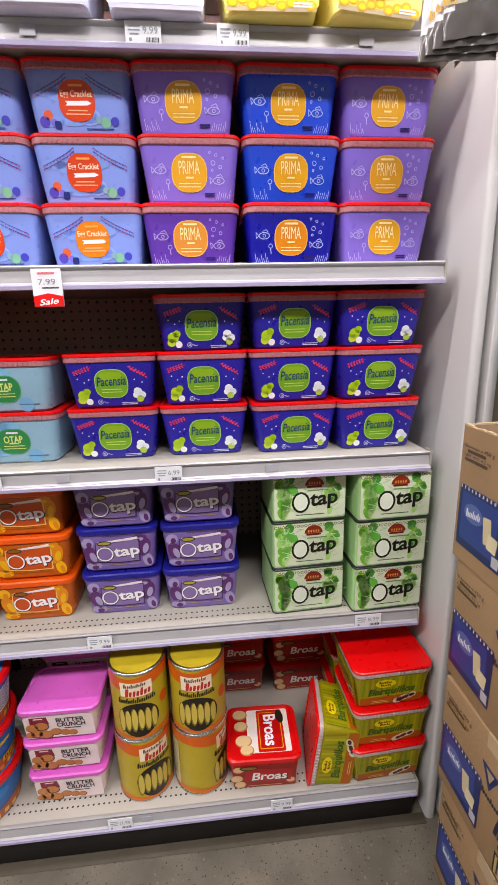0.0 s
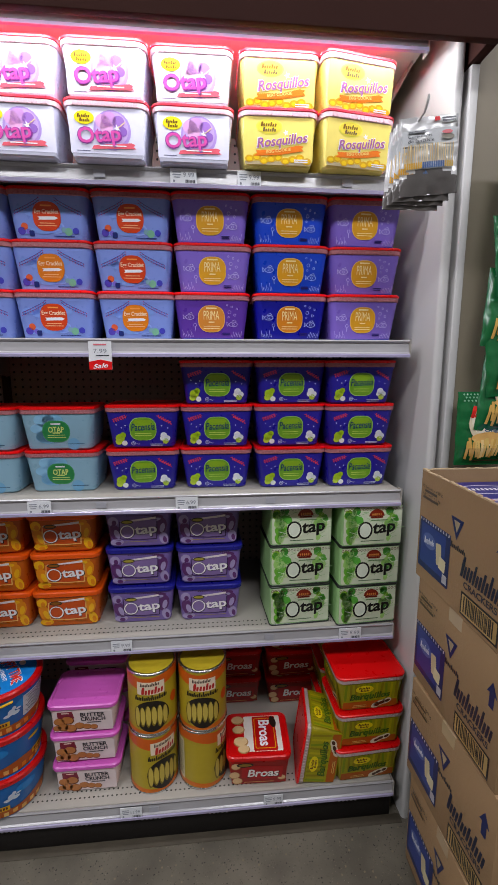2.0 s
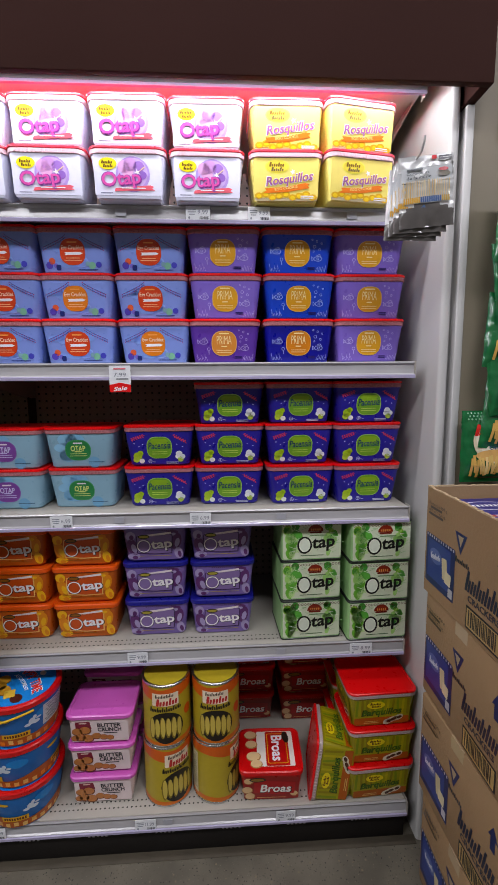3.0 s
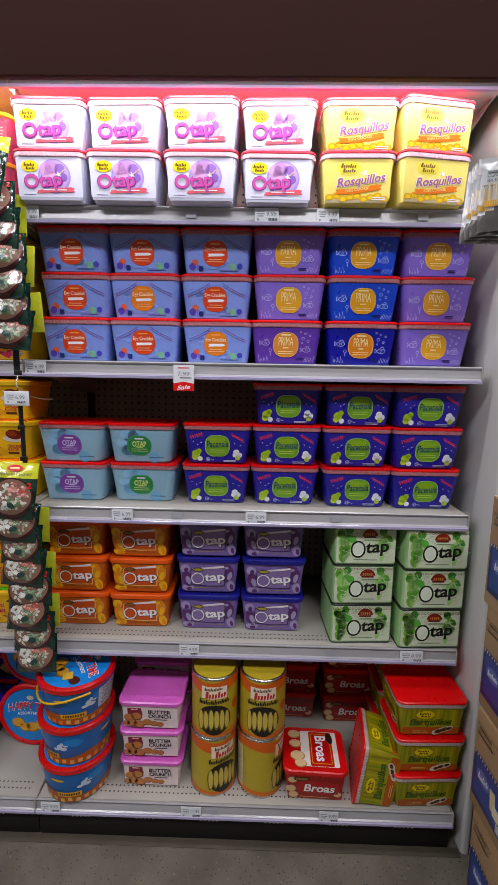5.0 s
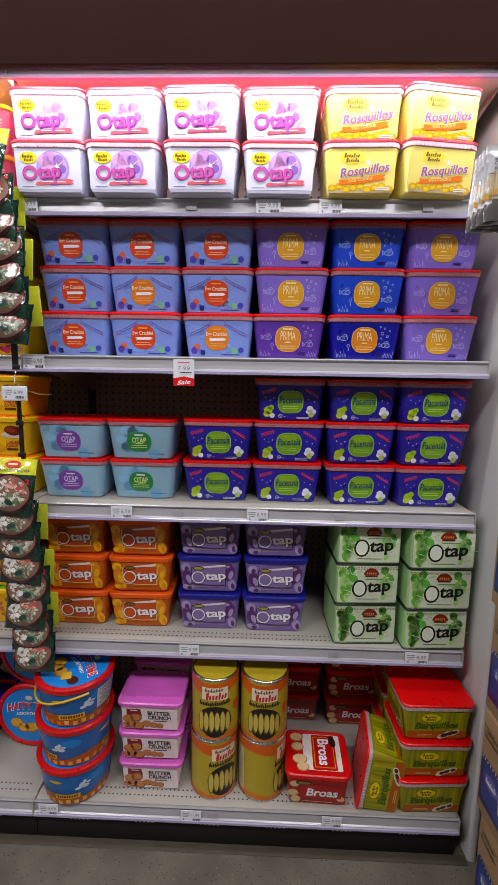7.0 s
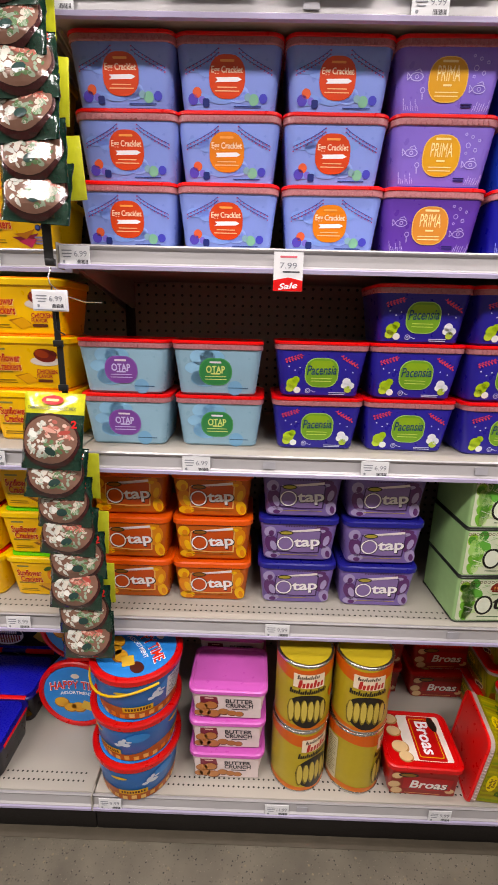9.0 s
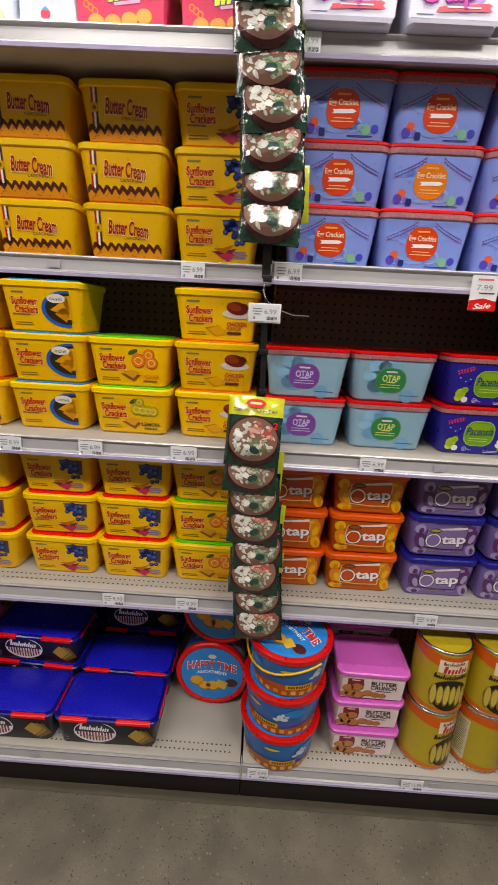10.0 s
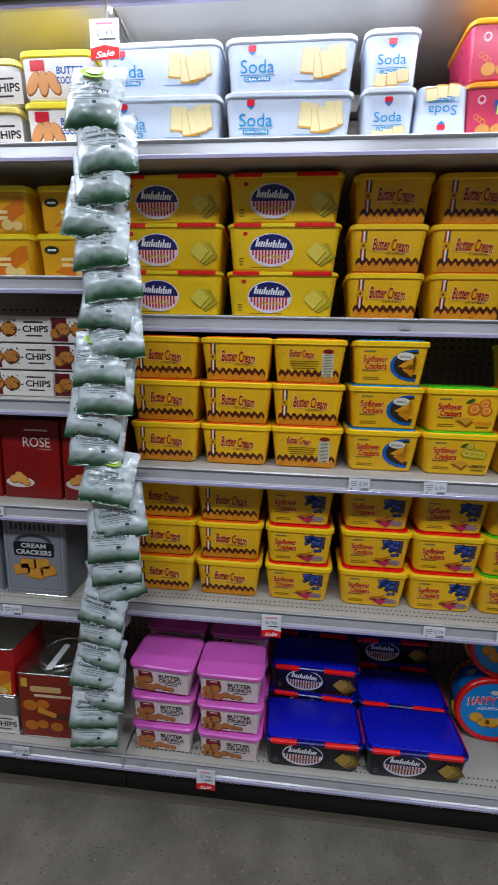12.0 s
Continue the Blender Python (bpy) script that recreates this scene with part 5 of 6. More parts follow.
    b.oval("picture", ink("e2d8c8"), 0.0, 0.062, 0.012, 0.008, 1)
    print_on(p, b, lambda u, v, lift: (u, v, h - 0.004 + lift))
    pts = [(r1 * 1.06 * math.cos(radians(a0)), r1 * 1.06 * math.sin(radians(a0)), h - 0.024 - 0.030 * math.sin(radians(a0 - 180)) ** 2) for a0 in range(180, 361, 10)]
    if handle:
        part("handle", tube(pts, 0.0028, 8), plastic("d8b032"), p, "thin yellow plastic handle")
    return p


PAIL = pail()
PAIL.matrix_basis = pose(0.120, 0.002, Z5 + 0.253, 0, 0, -50)
copy_thing(PAIL, pose(-0.088, 0.240, Z5 + 0.110, 90, 0, -2))
copy_thing(PAIL, pose(-0.070, 0.247, Z5 + 0.327, 90, 12, -2))
PAIL_LOW = pail(False)
PAIL_LOW["label"] = "blue printed biscuit pail with red rim, stacked under others"
PAIL_LOW.matrix_basis = pose(0.110, 0.008, Z5, 0, 0, 62)
copy_thing(PAIL_LOW, pose(0.114, 0.005, Z5 + 0.1265, 0, 0, 25))

# ---- bay two
YEL, YLID = plastic("e6b61a"), plastic("eec424")
soda_l = tub("cracker_tub", "long white soda cracker tub with white lid", plastic("cdd5e2"), plastic("d6dce6"), w=0.300, wb=0.274, d=0.170, h=0.111, lid_h=0.016, art=art_soda(0.295))
stacks(soda_l, [(-0.783, 0.030, Z1, 2, 0.111), (-1.090, 0.030, Z1, 2, 0.111)])
soda_s = tub("cracker_tub", "small white soda cracker tub with white lid", plastic("cdd5e2"), plastic("d6dce6"), w=0.124, wb=0.108, d=0.120, h=0.114, lid_h=0.016, art=art_soda(0.124, True))
stacks(soda_s, [(-0.559, 0.030, Z1, 2, 0.114)])
flip = copy_thing(soda_s, pose(0, 0, 0))
flip.matrix_basis = pose(-0.440, 0.030, Z1 + 0.1145) @ pose(0, 0, 0, 0, 180, 0)
flip["label"] = "small white soda cracker tub set upside down"
fita = tub("cracker_tub", "crimson cracker tub with yellow lid and round biscuits", plastic("c04e66"), plastic("e8a020"), w=0.190, wb=0.164, h=0.119, lid_h=0.015, art=art_fita())
stacks(fita, [(-0.302, 0.030, Z1, 2, 0.119), (-0.104, 0.030, Z1, 2, 0.119)])

sky_y = tub("cracker_tub", "long yellow cracker tub with yellow and red lid", plastic("eac41c"), plastic("ecd048"), w=0.292, wb=0.262, h=0.116, lid_h=0.014, art=art_wafer_brand(False))
RIMRED = plastic("d8382c")
for s0 in (-1, 1):
    part("lid_band", extrude_x([(0.002, 0.1025), (-0.0012, 0.1035), (-0.0012, 0.111), (0.004, 0.1145), (0.008, 0.1145), (0.008, 0.1035)], *( (0.028, 0.128) if s0 > 0 else (-0.128, -0.058))), RIMRED, sky_y, "red band along the lid's edge")
part("side_band", boxed(0.1385, 0.1472, 0.026, 0.140, 0.1035, 0.111, 0.001), RIMRED, sky_y, "red band along the lid's edge")
stacks(sky_y, [(-0.789, 0.083, Z2, 3, 0.116), (-1.090, 0.083, Z2, 3, 0.116)])

bc_f = tub("cracker_tub", "yellow cracker tub with brown choppy border lettered Butter Cream", YEL, YLID, w=0.195, wb=0.164, h=0.115, top_mat=plastic("d8642a"), art=art_butter_cream())
bc_b = tub("cracker_tub", "yellow cracker tub turned to show its ingredients panel", YEL, YLID, w=0.195, wb=0.164, h=0.115, top_mat=plastic("d8642a"), art=art_butter_cream(True))
stacks(bc_f, [(-0.522, 0.086, Z2, 3, 0.115), (-0.318, 0.086, Z2, 3, 0.115), (-1.097, 0.05, Z3, 3, 0.115), (-0.898, 0.05, Z3, 3, 0.115), (-0.705, 0.05, Z3 + 0.115, 1, 0.115), (-0.909, 0.05, Z4, 3, 0.117), (-1.105, 0.05, Z4, 3, 0.117)])
stacks(bc_b, [(-0.705, 0.05, Z3, 1, 0.115), (-0.705, 0.05, Z3 + 0.230, 1, 0.115)])
for flavour, top, spots in (("blueberry", "d83c28", [(-0.112, 0.086, Z2, 3, 0.115), (-0.711, 0.05, Z4, 3, 0.117, -1), (-0.498, 0.05, Z4, 3, 0.117), (-0.302, 0.05, Z4, 3, 0.117)]),
                            ("original", "3c84c8", [(-0.501, 0.05, Z3, 3, 0.115)]),
                            ("orange", "5fc03c", [(-0.302, 0.05, Z3 + 0.115, 1, 0.115), (-0.112, 0.05, Z4, 3, 0.117)]),
                            ("lemon", "5fc03c", [(-0.302, 0.05, Z3, 1, 0.115)]),
                            ("chicken", "e8862c", [(-0.103, 0.05, Z3, 3, 0.115)])):
    sf = tub("cracker_tub", "yellow cracker tub with %s picture and coloured lid top" % flavour, YEL, YLID, w=0.194, wb=0.164, h=0.115, top_mat=plastic(top), art=art_sunflower(flavour))
    stacks(sf, spots)

NAVY = mat("navy_lid", (0.008, 0.010, 0.46), 0.28, vary=0.12, scale=25.0, bump=0.1)
sky_d = tub("cracker_tub", "long black cracker tub with navy lid edged in red", plastic("15131a"), plastic("1c1c66"), w=0.284, wb=0.258, d=0.165, h=0.100, lid_h=0.014, top_mat=NAVY, art=art_wafer_brand(True))
for s0 in (-1, 1):
    part("lid_band", extrude_x([(0.002, 0.0865), (-0.0012, 0.0875), (-0.0012, 0.095), (0.004, 0.0985), (0.008, 0.0985), (0.008, 0.0875)], *((0.030, 0.122) if s0 > 0 else (-0.122, -0.048))), RIMRED, sky_d, "red band along the lid's edge")
    part("side_band", boxed(min(s0 * 0.1348, s0 * 0.1432), max(s0 * 0.1348, s0 * 0.1432), 0.024, 0.140, 0.0875, 0.0955, 0.001), RIMRED, sky_d, "red band along the lid's edge")
stacks(sky_d, [(-0.640, -0.060, Z5, 1, 0.1, 1), (-0.362, -0.058, Z5, 1, 0.1), (-0.640, 0.117, Z5, 2, 0.1, -2), (-0.360, 0.114, Z5, 1, 0.1), (-0.640, 0.294, Z5, 3, 0.1), (-0.360, 0.292, Z5, 2, 0.1)])

# ---- bay three


def carton(name, label, w, d, h, card, art, bevel=0.002):
    t = thing(name, pose(0, 0, 0), label, "box")
    part("body", boxed(-w / 2, w / 2, 0, d, 0, h, bevel), card, t)
    print_on(t, art, lambda u, v, lift: (u, -lift, v))
    return t


def art_butter_coconut():
    a = Art()
    a.rrect("label", ink("e8e2da"), 0.0, 0.046, 0.158, 0.078, 0.003, 0)
    a.rrect("label", ink("c2363e"), -0.046, 0.072, 0.036, 0.022, 0.003, 2)
    for k in range(3):
        a.oval("picture", ink("8a5a34"), -0.060 + 0.026 * k, 0.036, 0.014, 0.028, 1, rot=30 * (k - 1))
        a.oval("picture", ink("d29a6c"), -0.061 + 0.026 * k, 0.038, 0.012, 0.025, 2, rot=30 * (k - 1))
    a.text(ink("2a5c9c"), "BUTTER", 0.036, 0.062, 0.070, 2, h=0.015, bold=0.05)
    a.text(ink("2a5c9c"), "COCONUT", 0.036, 0.042, 0.074, 2, h=0.015, bold=0.05)
    return a


def art_cookie_tub():
    a = Art()
    a.rrect("label", ink("dba33a"), 0.0, 0.046, 0.158, 0.078, 0.003, 0)
    a.poly("label", ink("c8762a"), [(-0.05, 0.020), (0.06, 0.084), (0.078, 0.084), (0.078, 0.05), (0.0, 0.01)], 1)
    a.oval("label", ink("1c2c1c"), -0.052, 0.074, 0.020, 0.010, 2)
    a.bars(W, -0.052, 0.074, 0.024, 1, 0.003, 0.005, 3)
    a.bars(ink("f0d8a0"), 0.0, 0.052, 0.075, 2, 0.014, 0.008, 3, 4)
    biscuits(a, ((0.026, 0.020, 0.018), (0.054, 0.018, 0.016)), "e2c68a", "b88a48", 3)
    return a


def art_choc_chip():
    a = Art()
    a.rrect("label", ink("ded8d2"), 0.0, 0.034, 0.196, 0.064, 0.002, 0)
    a.poly("label", ink("5a1c24"), [(-0.098, 0.066), (-0.056, 0.066), (-0.052, 0.004), (-0.098, 0.004)], 1)
    biscuits(a, ((-0.066, 0.034, 0.022), (-0.022, 0.034, 0.024), (-0.086, 0.024, 0.017)), "b07a48", "5e3818", 2)
    rnd = random.Random(3)
    for _ in range(34):
        a.oval("picture", ink("2c1812"), rnd.uniform(-0.092, 0.010), rnd.uniform(0.012, 0.058), 0.0024, 0.002, 5, n=6)
    a.text(ink("1c1616"), "CHIPS", 0.055, 0.036, 0.074, 2, h=0.018, bold=0.06)
    a.bars(ink("3a3030"), 0.050, 0.054, 0.06, 1, 0.003, 0.004, 2)
    a.bars(ink("3a3030"), 0.050, 0.018, 0.05, 1, 0.003, 0.004, 2)
    return a


def art_rose():
    a = Art()
    a.poly("label", ink("86141c"), [(0.010, 0.008), (0.030, 0.10), (0.022, 0.225), (0.080, 0.225), (0.085, 0.008)], 0)
    a.text(ink("e8e0d8"), "ROSE", 0.020, 0.170, 0.082, 2, h=0.028)
    a.bars(ink("d8c8c4"), 0.020, 0.205, 0.074, 1, 0.003, 0.005, 2)
    a.rrect("label", ink("d8c8c4"), 0.044, 0.150, 0.044, 0.001, 0.0003, 2)
    a.oval("picture", ink("d8cfc8"), -0.038, 0.048, 0.044, 0.016, 1)
    biscuits(a, ((-0.056, 0.056, 0.015), (-0.030, 0.056, 0.018), (-0.040, 0.068, 0.014), (-0.018, 0.046, 0.012)), "d8a462", "7a4420", 2)
    return a


def art_cracker_tin():
    a = Art()
    a.rrect("label", ink("8f9096"), 0.0, 0.135, 0.182, 0.240, 0.004, 0)
    a.rrect("label", ink("5c5d63"), 0.0, 0.135, 0.170, 0.228, 0.004, 1)
    a.rrect("label", ink("86878d"), 0.0, 0.135, 0.166, 0.224, 0.004, 2)
    for k in range(10):
        a.rrect("lettering", ink("33343a"), -0.066 + 0.0147 * k, 0.222, 0.009, 0.022 - 0.004 * (k % 2), 0.001, 3)
    a.oval("label", ink("3c3d44"), 0.0, 0.176, 0.058, 0.024, 3, a0=0, a1=180)
    a.oval("label", ink("8b8c92"), 0.0, 0.174, 0.046, 0.016, 4, a0=0, a1=180)
    a.rrect("label", ink("141418"), 0.0, 0.152, 0.128, 0.046, 0.008, 5)
    a.text(ink("d0d0d4"), "CREAM", 0.0, 0.163, 0.078, 6, h=0.015, bold=0.04)
    a.text(ink("d0d0d4"), "CRACKERS", 0.0, 0.142, 0.112, 6, h=0.015, bold=0.04)
    for u, v, ro in ((-0.042, 0.086, 10), (0.0, 0.074, -6), (0.042, 0.084, 14), (-0.020, 0.104, 0), (0.022, 0.106, 5)):
        a.rrect("picture", ink("8a5c2c"), u, v - 0.001, 0.052, 0.034, 0.004, 4, rot=ro)
        a.rrect("picture", ink("c8924e"), u, v, 0.049, 0.031, 0.004, 5, rot=ro)
    return a


def art_red_tin():
    a = Art()
    a.bars(ink("c8a878"), 0.0, 0.170, 0.10, 1, 0.004, 0.020, 1)
    a.bars(ink("d8c0a0"), 0.02, 0.148, 0.12, 1, 0.004, 0.009, 1)
    a.rrect("label", ink("c8a050"), -0.066, 0.190, 0.020, 0.030, 0.003, 1)
    biscuits(a, ((-0.050, 0.110, 0.026), (-0.010, 0.116, 0.022), (-0.050, 0.040, 0.024), (-0.014, 0.046, 0.020), (0.030, 0.040, 0.022)), "b8703a", "6a3414", 1)
    a.rrect("picture", ink("4a281c"), 0.030, 0.080, 0.070, 0.022, 0.004, 2)
    a.rrect("picture", ink("c88a4a"), 0.0, 0.090, 0.060, 0.018, 0.004, 3, rot=-18)
    return a


but = tub("biscuit_tub", "white butter coconut tub with yellow lid", plastic("e2ddd6"), plastic("e8d458"), w=0.188, wb=0.162, h=0.106, art=art_butter_coconut())
stacks(but, [(-1.340, 0.034, Z1, 2, 0.108)])
nut = tub("biscuit_tub", "white biscuit tub with pale yellow lid and crunchy cookies", plastic("e0dcd4"), plastic("e0cf7c"), w=0.188, wb=0.162, h=0.098, art=art_choc_chip())
stacks(nut, [(-1.535, 0.034, Z1, 2, 0.104)])
ctub = tub("biscuit_tub", "yellow cookie tub with yellow lid and dark oval badge", plastic("d8a836"), plastic("e8d050"), w=0.192, wb=0.162, h=0.117, art=art_cookie_tub())
stacks(ctub, [(-1.340, 0.060, 1.479, 2, 0.117), (-1.540, 0.060, 1.479, 2, 0.117)])
chip = carton("cookie_box", "white chocolate chip cookie box with dark end", 0.200, 0.16, 0.070, ink("d4cec8"), art_choc_chip())
stacks(chip, [(-1.505, 0.055, 1.166, 3, 0.074), (-1.300, 0.050, 1.166, 3, 0.074)])
rose = carton("biscuit_box", "tall dark red biscuit box lettered Rose", 0.176, 0.12, 0.234, ink("7c1019"), art_rose())
stacks(rose, [(-1.495, 0.060, 0.863, 1, 0.2), (-1.312, 0.062, 0.863, 1, 0.2), (-1.68, 0.06, 0.863, 1, 0.2)])
ctin = tin_box("cracker_tin", "square grey cracker tin lettered Cream Crackers", 0.200, 0.19, 0.258, ink("7f8086"), art_cracker_tin())
stacks(ctin, [(-1.495, 0.045, 0.557, 1, 0.2), (-1.712, 0.045, 0.557, 1, 0.2)])
rtin = tin_box("biscuit_tin", "red-brown square biscuit tin with cookies and loose lid", 0.178, 0.18, 0.222, ink("7a2c1e"), art_red_tin())
stacks(rtin, [(-1.440, -0.038, Z5, 1, 0.2, 2)])
gtin = tin_box("biscuit_tin", "flat printed grey biscuit tin with chocolate pictures", 0.178, 0.17, 0.13, ink("8a8480"), art_choc_chip())
stacks(gtin, [(-1.632, -0.038, Z5, 1, 0.13)])
rt2 = tin_box("biscuit_tin", "flat red biscuit tin with cream panel", 0.178, 0.17, 0.16, ink("9c2a20"), art_cookie_tub())
stacks(rt2, [(-1.632, -0.033, Z5 + 0.1305, 1, 0.16)])
lidr = thing("tin_lid", pose(-1.430, 0.052, Z5 + 0.2235), "round open tin lid ring on a red tin", "lid")
part("ring", turn([(0.066, 0.0), (0.070, 0.002), (0.070, 0.008), (0.066, 0.010), (0.064, 0.006)], 40), TIN, lidr)
part("tab", boxed(-0.012, 0.008, -0.085, 0.03, 0.0085, 0.011, 0.001), mat("clear_tab", (0.6, 0.6, 0.58), 0.2), lidr)

# ---------------------------------------------------------------- hanging goods


def film_pack(w, h, t, seed, paint, mats, nx=18, ny=18, seal=0.10, crinkle=0.0025):
    """A filled film pouch: pillow with flat seals at both ends; paint(u, v) picks the print of each facet."""
    rnd = random.Random(seed)
    off = Vector((rnd.uniform(0, 50), rnd.uniform(0, 50), 0))

    def bulge(u, v):
        e = max(0.0, 1 - (2 * u) ** 2) ** 0.5
        s = min(1.0, min(v, 1 - v) / seal - 1 if min(v, 1 - v) > seal else 0.0)
        f = max(0.0, min(1.0, (min(v, 1 - v) - seal * 0.7) / 0.22)) ** 0.6
        low = 0.75 + 0.45 * (1 - v)
        return t / 2 * e * f * low

    bm = bmesh.new()
    grids = []
    for sgn in (-1, 1):
        g = []
        for j in range(ny + 1):
            v = j / ny
            row = []
            for i in range(nx + 1):
                u = i / nx - 0.5
                c = crinkle * noise.noise(Vector((u * 7, v * 9, sgn * 3)) + off) + crinkle * 0.5 * noise.noise(Vector((u * 22, v * 20, sgn)) + off)
                x = u * w * (1 - 0.07 * bulge(u, v) / (t / 2)) + 0.002 * noise.noise(Vector((v * 6, sgn, 0)) + off)
                row.append(bm.verts.new((x, sgn * (bulge(u, v) + 0.0008) + c, (v - 1) * h)))
            g.append(row)
        grids.append(g)
    for k, g in enumerate(grids):
        for j in range(ny):
            for i in range(nx):
                q = (g[j][i], g[j][i + 1], g[j + 1][i + 1], g[j + 1][i])
                f = bm.faces.new(q if k == 0 else q[::-1])
                f.material_index = paint((i + 0.5) / nx - 0.5, (j + 0.5) / ny)
                f.smooth = True
    a, b = grids
    for j in range(ny):
        for i in (0, nx):
            f = bm.faces.new((a[j][i], a[j + 1][i], b[j + 1][i], b[j][i]))
            f.material_index = paint(-0.5 if i == 0 else 0.5, (j + 0.5) / ny)
    me = bpy.data.meshes.new("pouch")
    bm.to_mesh(me)
    bm.free()
    for m in mats:
        me.materials.append(m)
    return me, bulge


def film(hexa, rough=0.16):
    rgb = [int(hexa[i:i + 2], 16) / 255 for i in (0, 2, 4)]
    lin = [(c / 12.92 if c < 0.04045 else ((c + 0.055) / 1.055) ** 2.4) for c in rgb]
    return mat("film_" + hexa, lin, rough, vary=0.22, scale=45.0, bump=0.6, fine=70.0, coat=0.7)


def soup_pack(seed, header):
    """A soup-base sachet: dark green film, a bowl of food printed across, yellow head on the front one."""
    s = thing("soup_sachet", pose(0, 0, 0), "glossy dark green soup sachet with bowl picture" + (" and yellow head" if header else ""), "sachet", "hanging soup sachets")
    h = 0.150 if header else 0.105
    rnd = random.Random(seed)
    cut = 0.72 if header else 2.0

    def paint(u, v):
        return 1 if v > cut else 0
    me, bulge = film_pack(0.117, h, 0.030, seed, paint, [film("16382c"), film("d3d42c")], 16, 18, 0.07)
    part("pouch", me, None, s)
    bowl = Art()
    mid = h * (0.37 if header else 0.50)
    bowl.oval("bowl_rim", film("3a1416"), 0.0, mid, 0.0585, h * (0.36 if header else 0.49), 0, n=30)
    tall = h * (0.31 if header else 0.43)
    bowl.oval("bowl_picture", film("7c5a4c"), 0.0, mid + 0.003, 0.0545, tall, 1, n=30)
    for _ in range(110):
        r, an = 0.93 * rnd.random() ** 0.5, rnd.uniform(0, 2 * math.pi)
        x, y = r * math.cos(an), r * math.sin(an)
        tint = "c9cbc2 a9b4a6 d6cfc4" if x < -0.15 else ("c4786a b86458 d8b4a4" if y > 0.05 else "8ea08a c8bfb0 5a7a52")
        bowl.oval("bowl_picture", film(rnd.choice(tint.split())), x * 0.050, mid + 0.003 + y * tall * 0.86, rnd.uniform(0.003, 0.0075), rnd.uniform(0.0018, 0.0042), 2, n=9, rot=rnd.uniform(-70, 70))
    for u, v, ru, rv, c in ((0.004, -0.42, 0.012, 0.0075, "24403c"), (-0.012, -0.30, 0.007, 0.006, "dcdcd6"), (0.030, 0.38, 0.012, 0.0045, "b04a40"), (-0.034, 0.28, 0.010, 0.006, "e2e2da"), (0.000, 0.46, 0.016, 0.004, "d9a090")):
        bowl.oval("bowl_picture", film(c), u, mid + v * tall, ru, rv, 3, n=12, rot=rnd.uniform(-30, 30))
    print_on(s, bowl, lambda u, v, lift: (u * 0.95, -bulge(u / 0.117, v / h) - 0.003 - lift, v - h), du=0.008, dv=0.008)
    a = Art()
    if header:
        a.oval("label", ink("c8371f"), 0.0, h * 0.90, 0.021, 0.0095, 1)
        a.bars(ink("f0d8a0"), 0.0, h * 0.90, 0.026, 1, 0.003, 0.005, 2)
        a.text(ink("3c3c16"), "TAMARIND SOUP BASE MIX", 0.0, h * 0.795, 0.094, 2, h=0.0075, bold=0.01)
    a.text(ink("d83a2c"), "2", 0.045, h * (0.60 if header else 0.86), 0.010, 3, h=0.015, bold=0.04)
    print_on(s, a, lambda u, v, lift: (u, -bulge(u / 0.117, v / h) - 0.0035 - lift, v - h))
    return s


def strip(name, x0, z0, x1, z1, label):
    s = thing(name, pose(0, 0, 0), label, "display strip")
    pts = [(x0 + (x1 - x0) * k / 8, -0.020, z0 + (z1 - z0) * k / 8) for k in range(9)]
    bm = bmesh.new()
    for (xa, ya, za), (xb, yb, zb) in zip(pts, pts[1:]):
        box(bm, min(xa, xb) - 0.005, max(xa, xb) + 0.005, ya, ya + 0.0012, zb, za + 0.0005)
    tagged(part("band", bm, BLACK, s), kind="stuff")
    for k in range(9):
        part("clip", boxed(pts[k][0] - 0.009, pts[k][0] + 0.009, -0.026, -0.0185, pts[k][2] - 0.006, pts[k][2] + 0.006, 0.001), BLACK, s)
    return s


soups = {True: soup_pack(1, True), False: soup_pack(7, False), "b": soup_pack(12, False)}
fresh = {True: True, False: True, "b": True}


def hang(proto_key, protos, news, m):
    if news[proto_key]:
        protos[proto_key].matrix_basis = m
        news[proto_key] = False
    else:
        copy_thing(protos[proto_key], m)


strip("display_strip", -0.050, 1.955, 0.005, 1.36, "black plastic strip that holds hanging soup sachets")
strip("display_strip", 0.004, 1.30, 0.022, 0.62, "black plastic strip that holds hanging soup sachets")
SWAY = random.Random(11)
for top, x0, x1, n, first_h, pitch in ((1.925, -0.030, 0.008, 7, 0.150, 0.0600), (1.122, -0.004, 0.022, 8, 0.150, 0.0635)):
    z = top
    for i in range(n):
        k = i / (n - 1)
        key = True if i == 0 else (False if i % 2 else "b")
        x = x0 + (x1 - x0) * k + SWAY.uniform(-0.006, 0.006)
        hang(key, soups, fresh, pose(x, -0.036 - 0.0015 * (i % 2), z, -13 - SWAY.uniform(-2, 4), SWAY.uniform(-5, 5), SWAY.uniform(-6, 6)))
        if i in (1, 3, 5):
            edge = part("pouch", boxed(-0.058, 0.060, 0.0, 0.003, -0.10, 0.0, 0.001), film("c8cc30"))
            edge.name = "sachet_back"
            edge.matrix_basis = pose(x + 0.010, -0.0165, z - 0.018, 0, SWAY.uniform(-4, 4), 0)
            tagged(edge, "yellow-green back of a second row of soup sachets", "sachet", "hanging soup sachets")
        z -= (first_h - 0.105 + pitch) if i == 0 else pitch


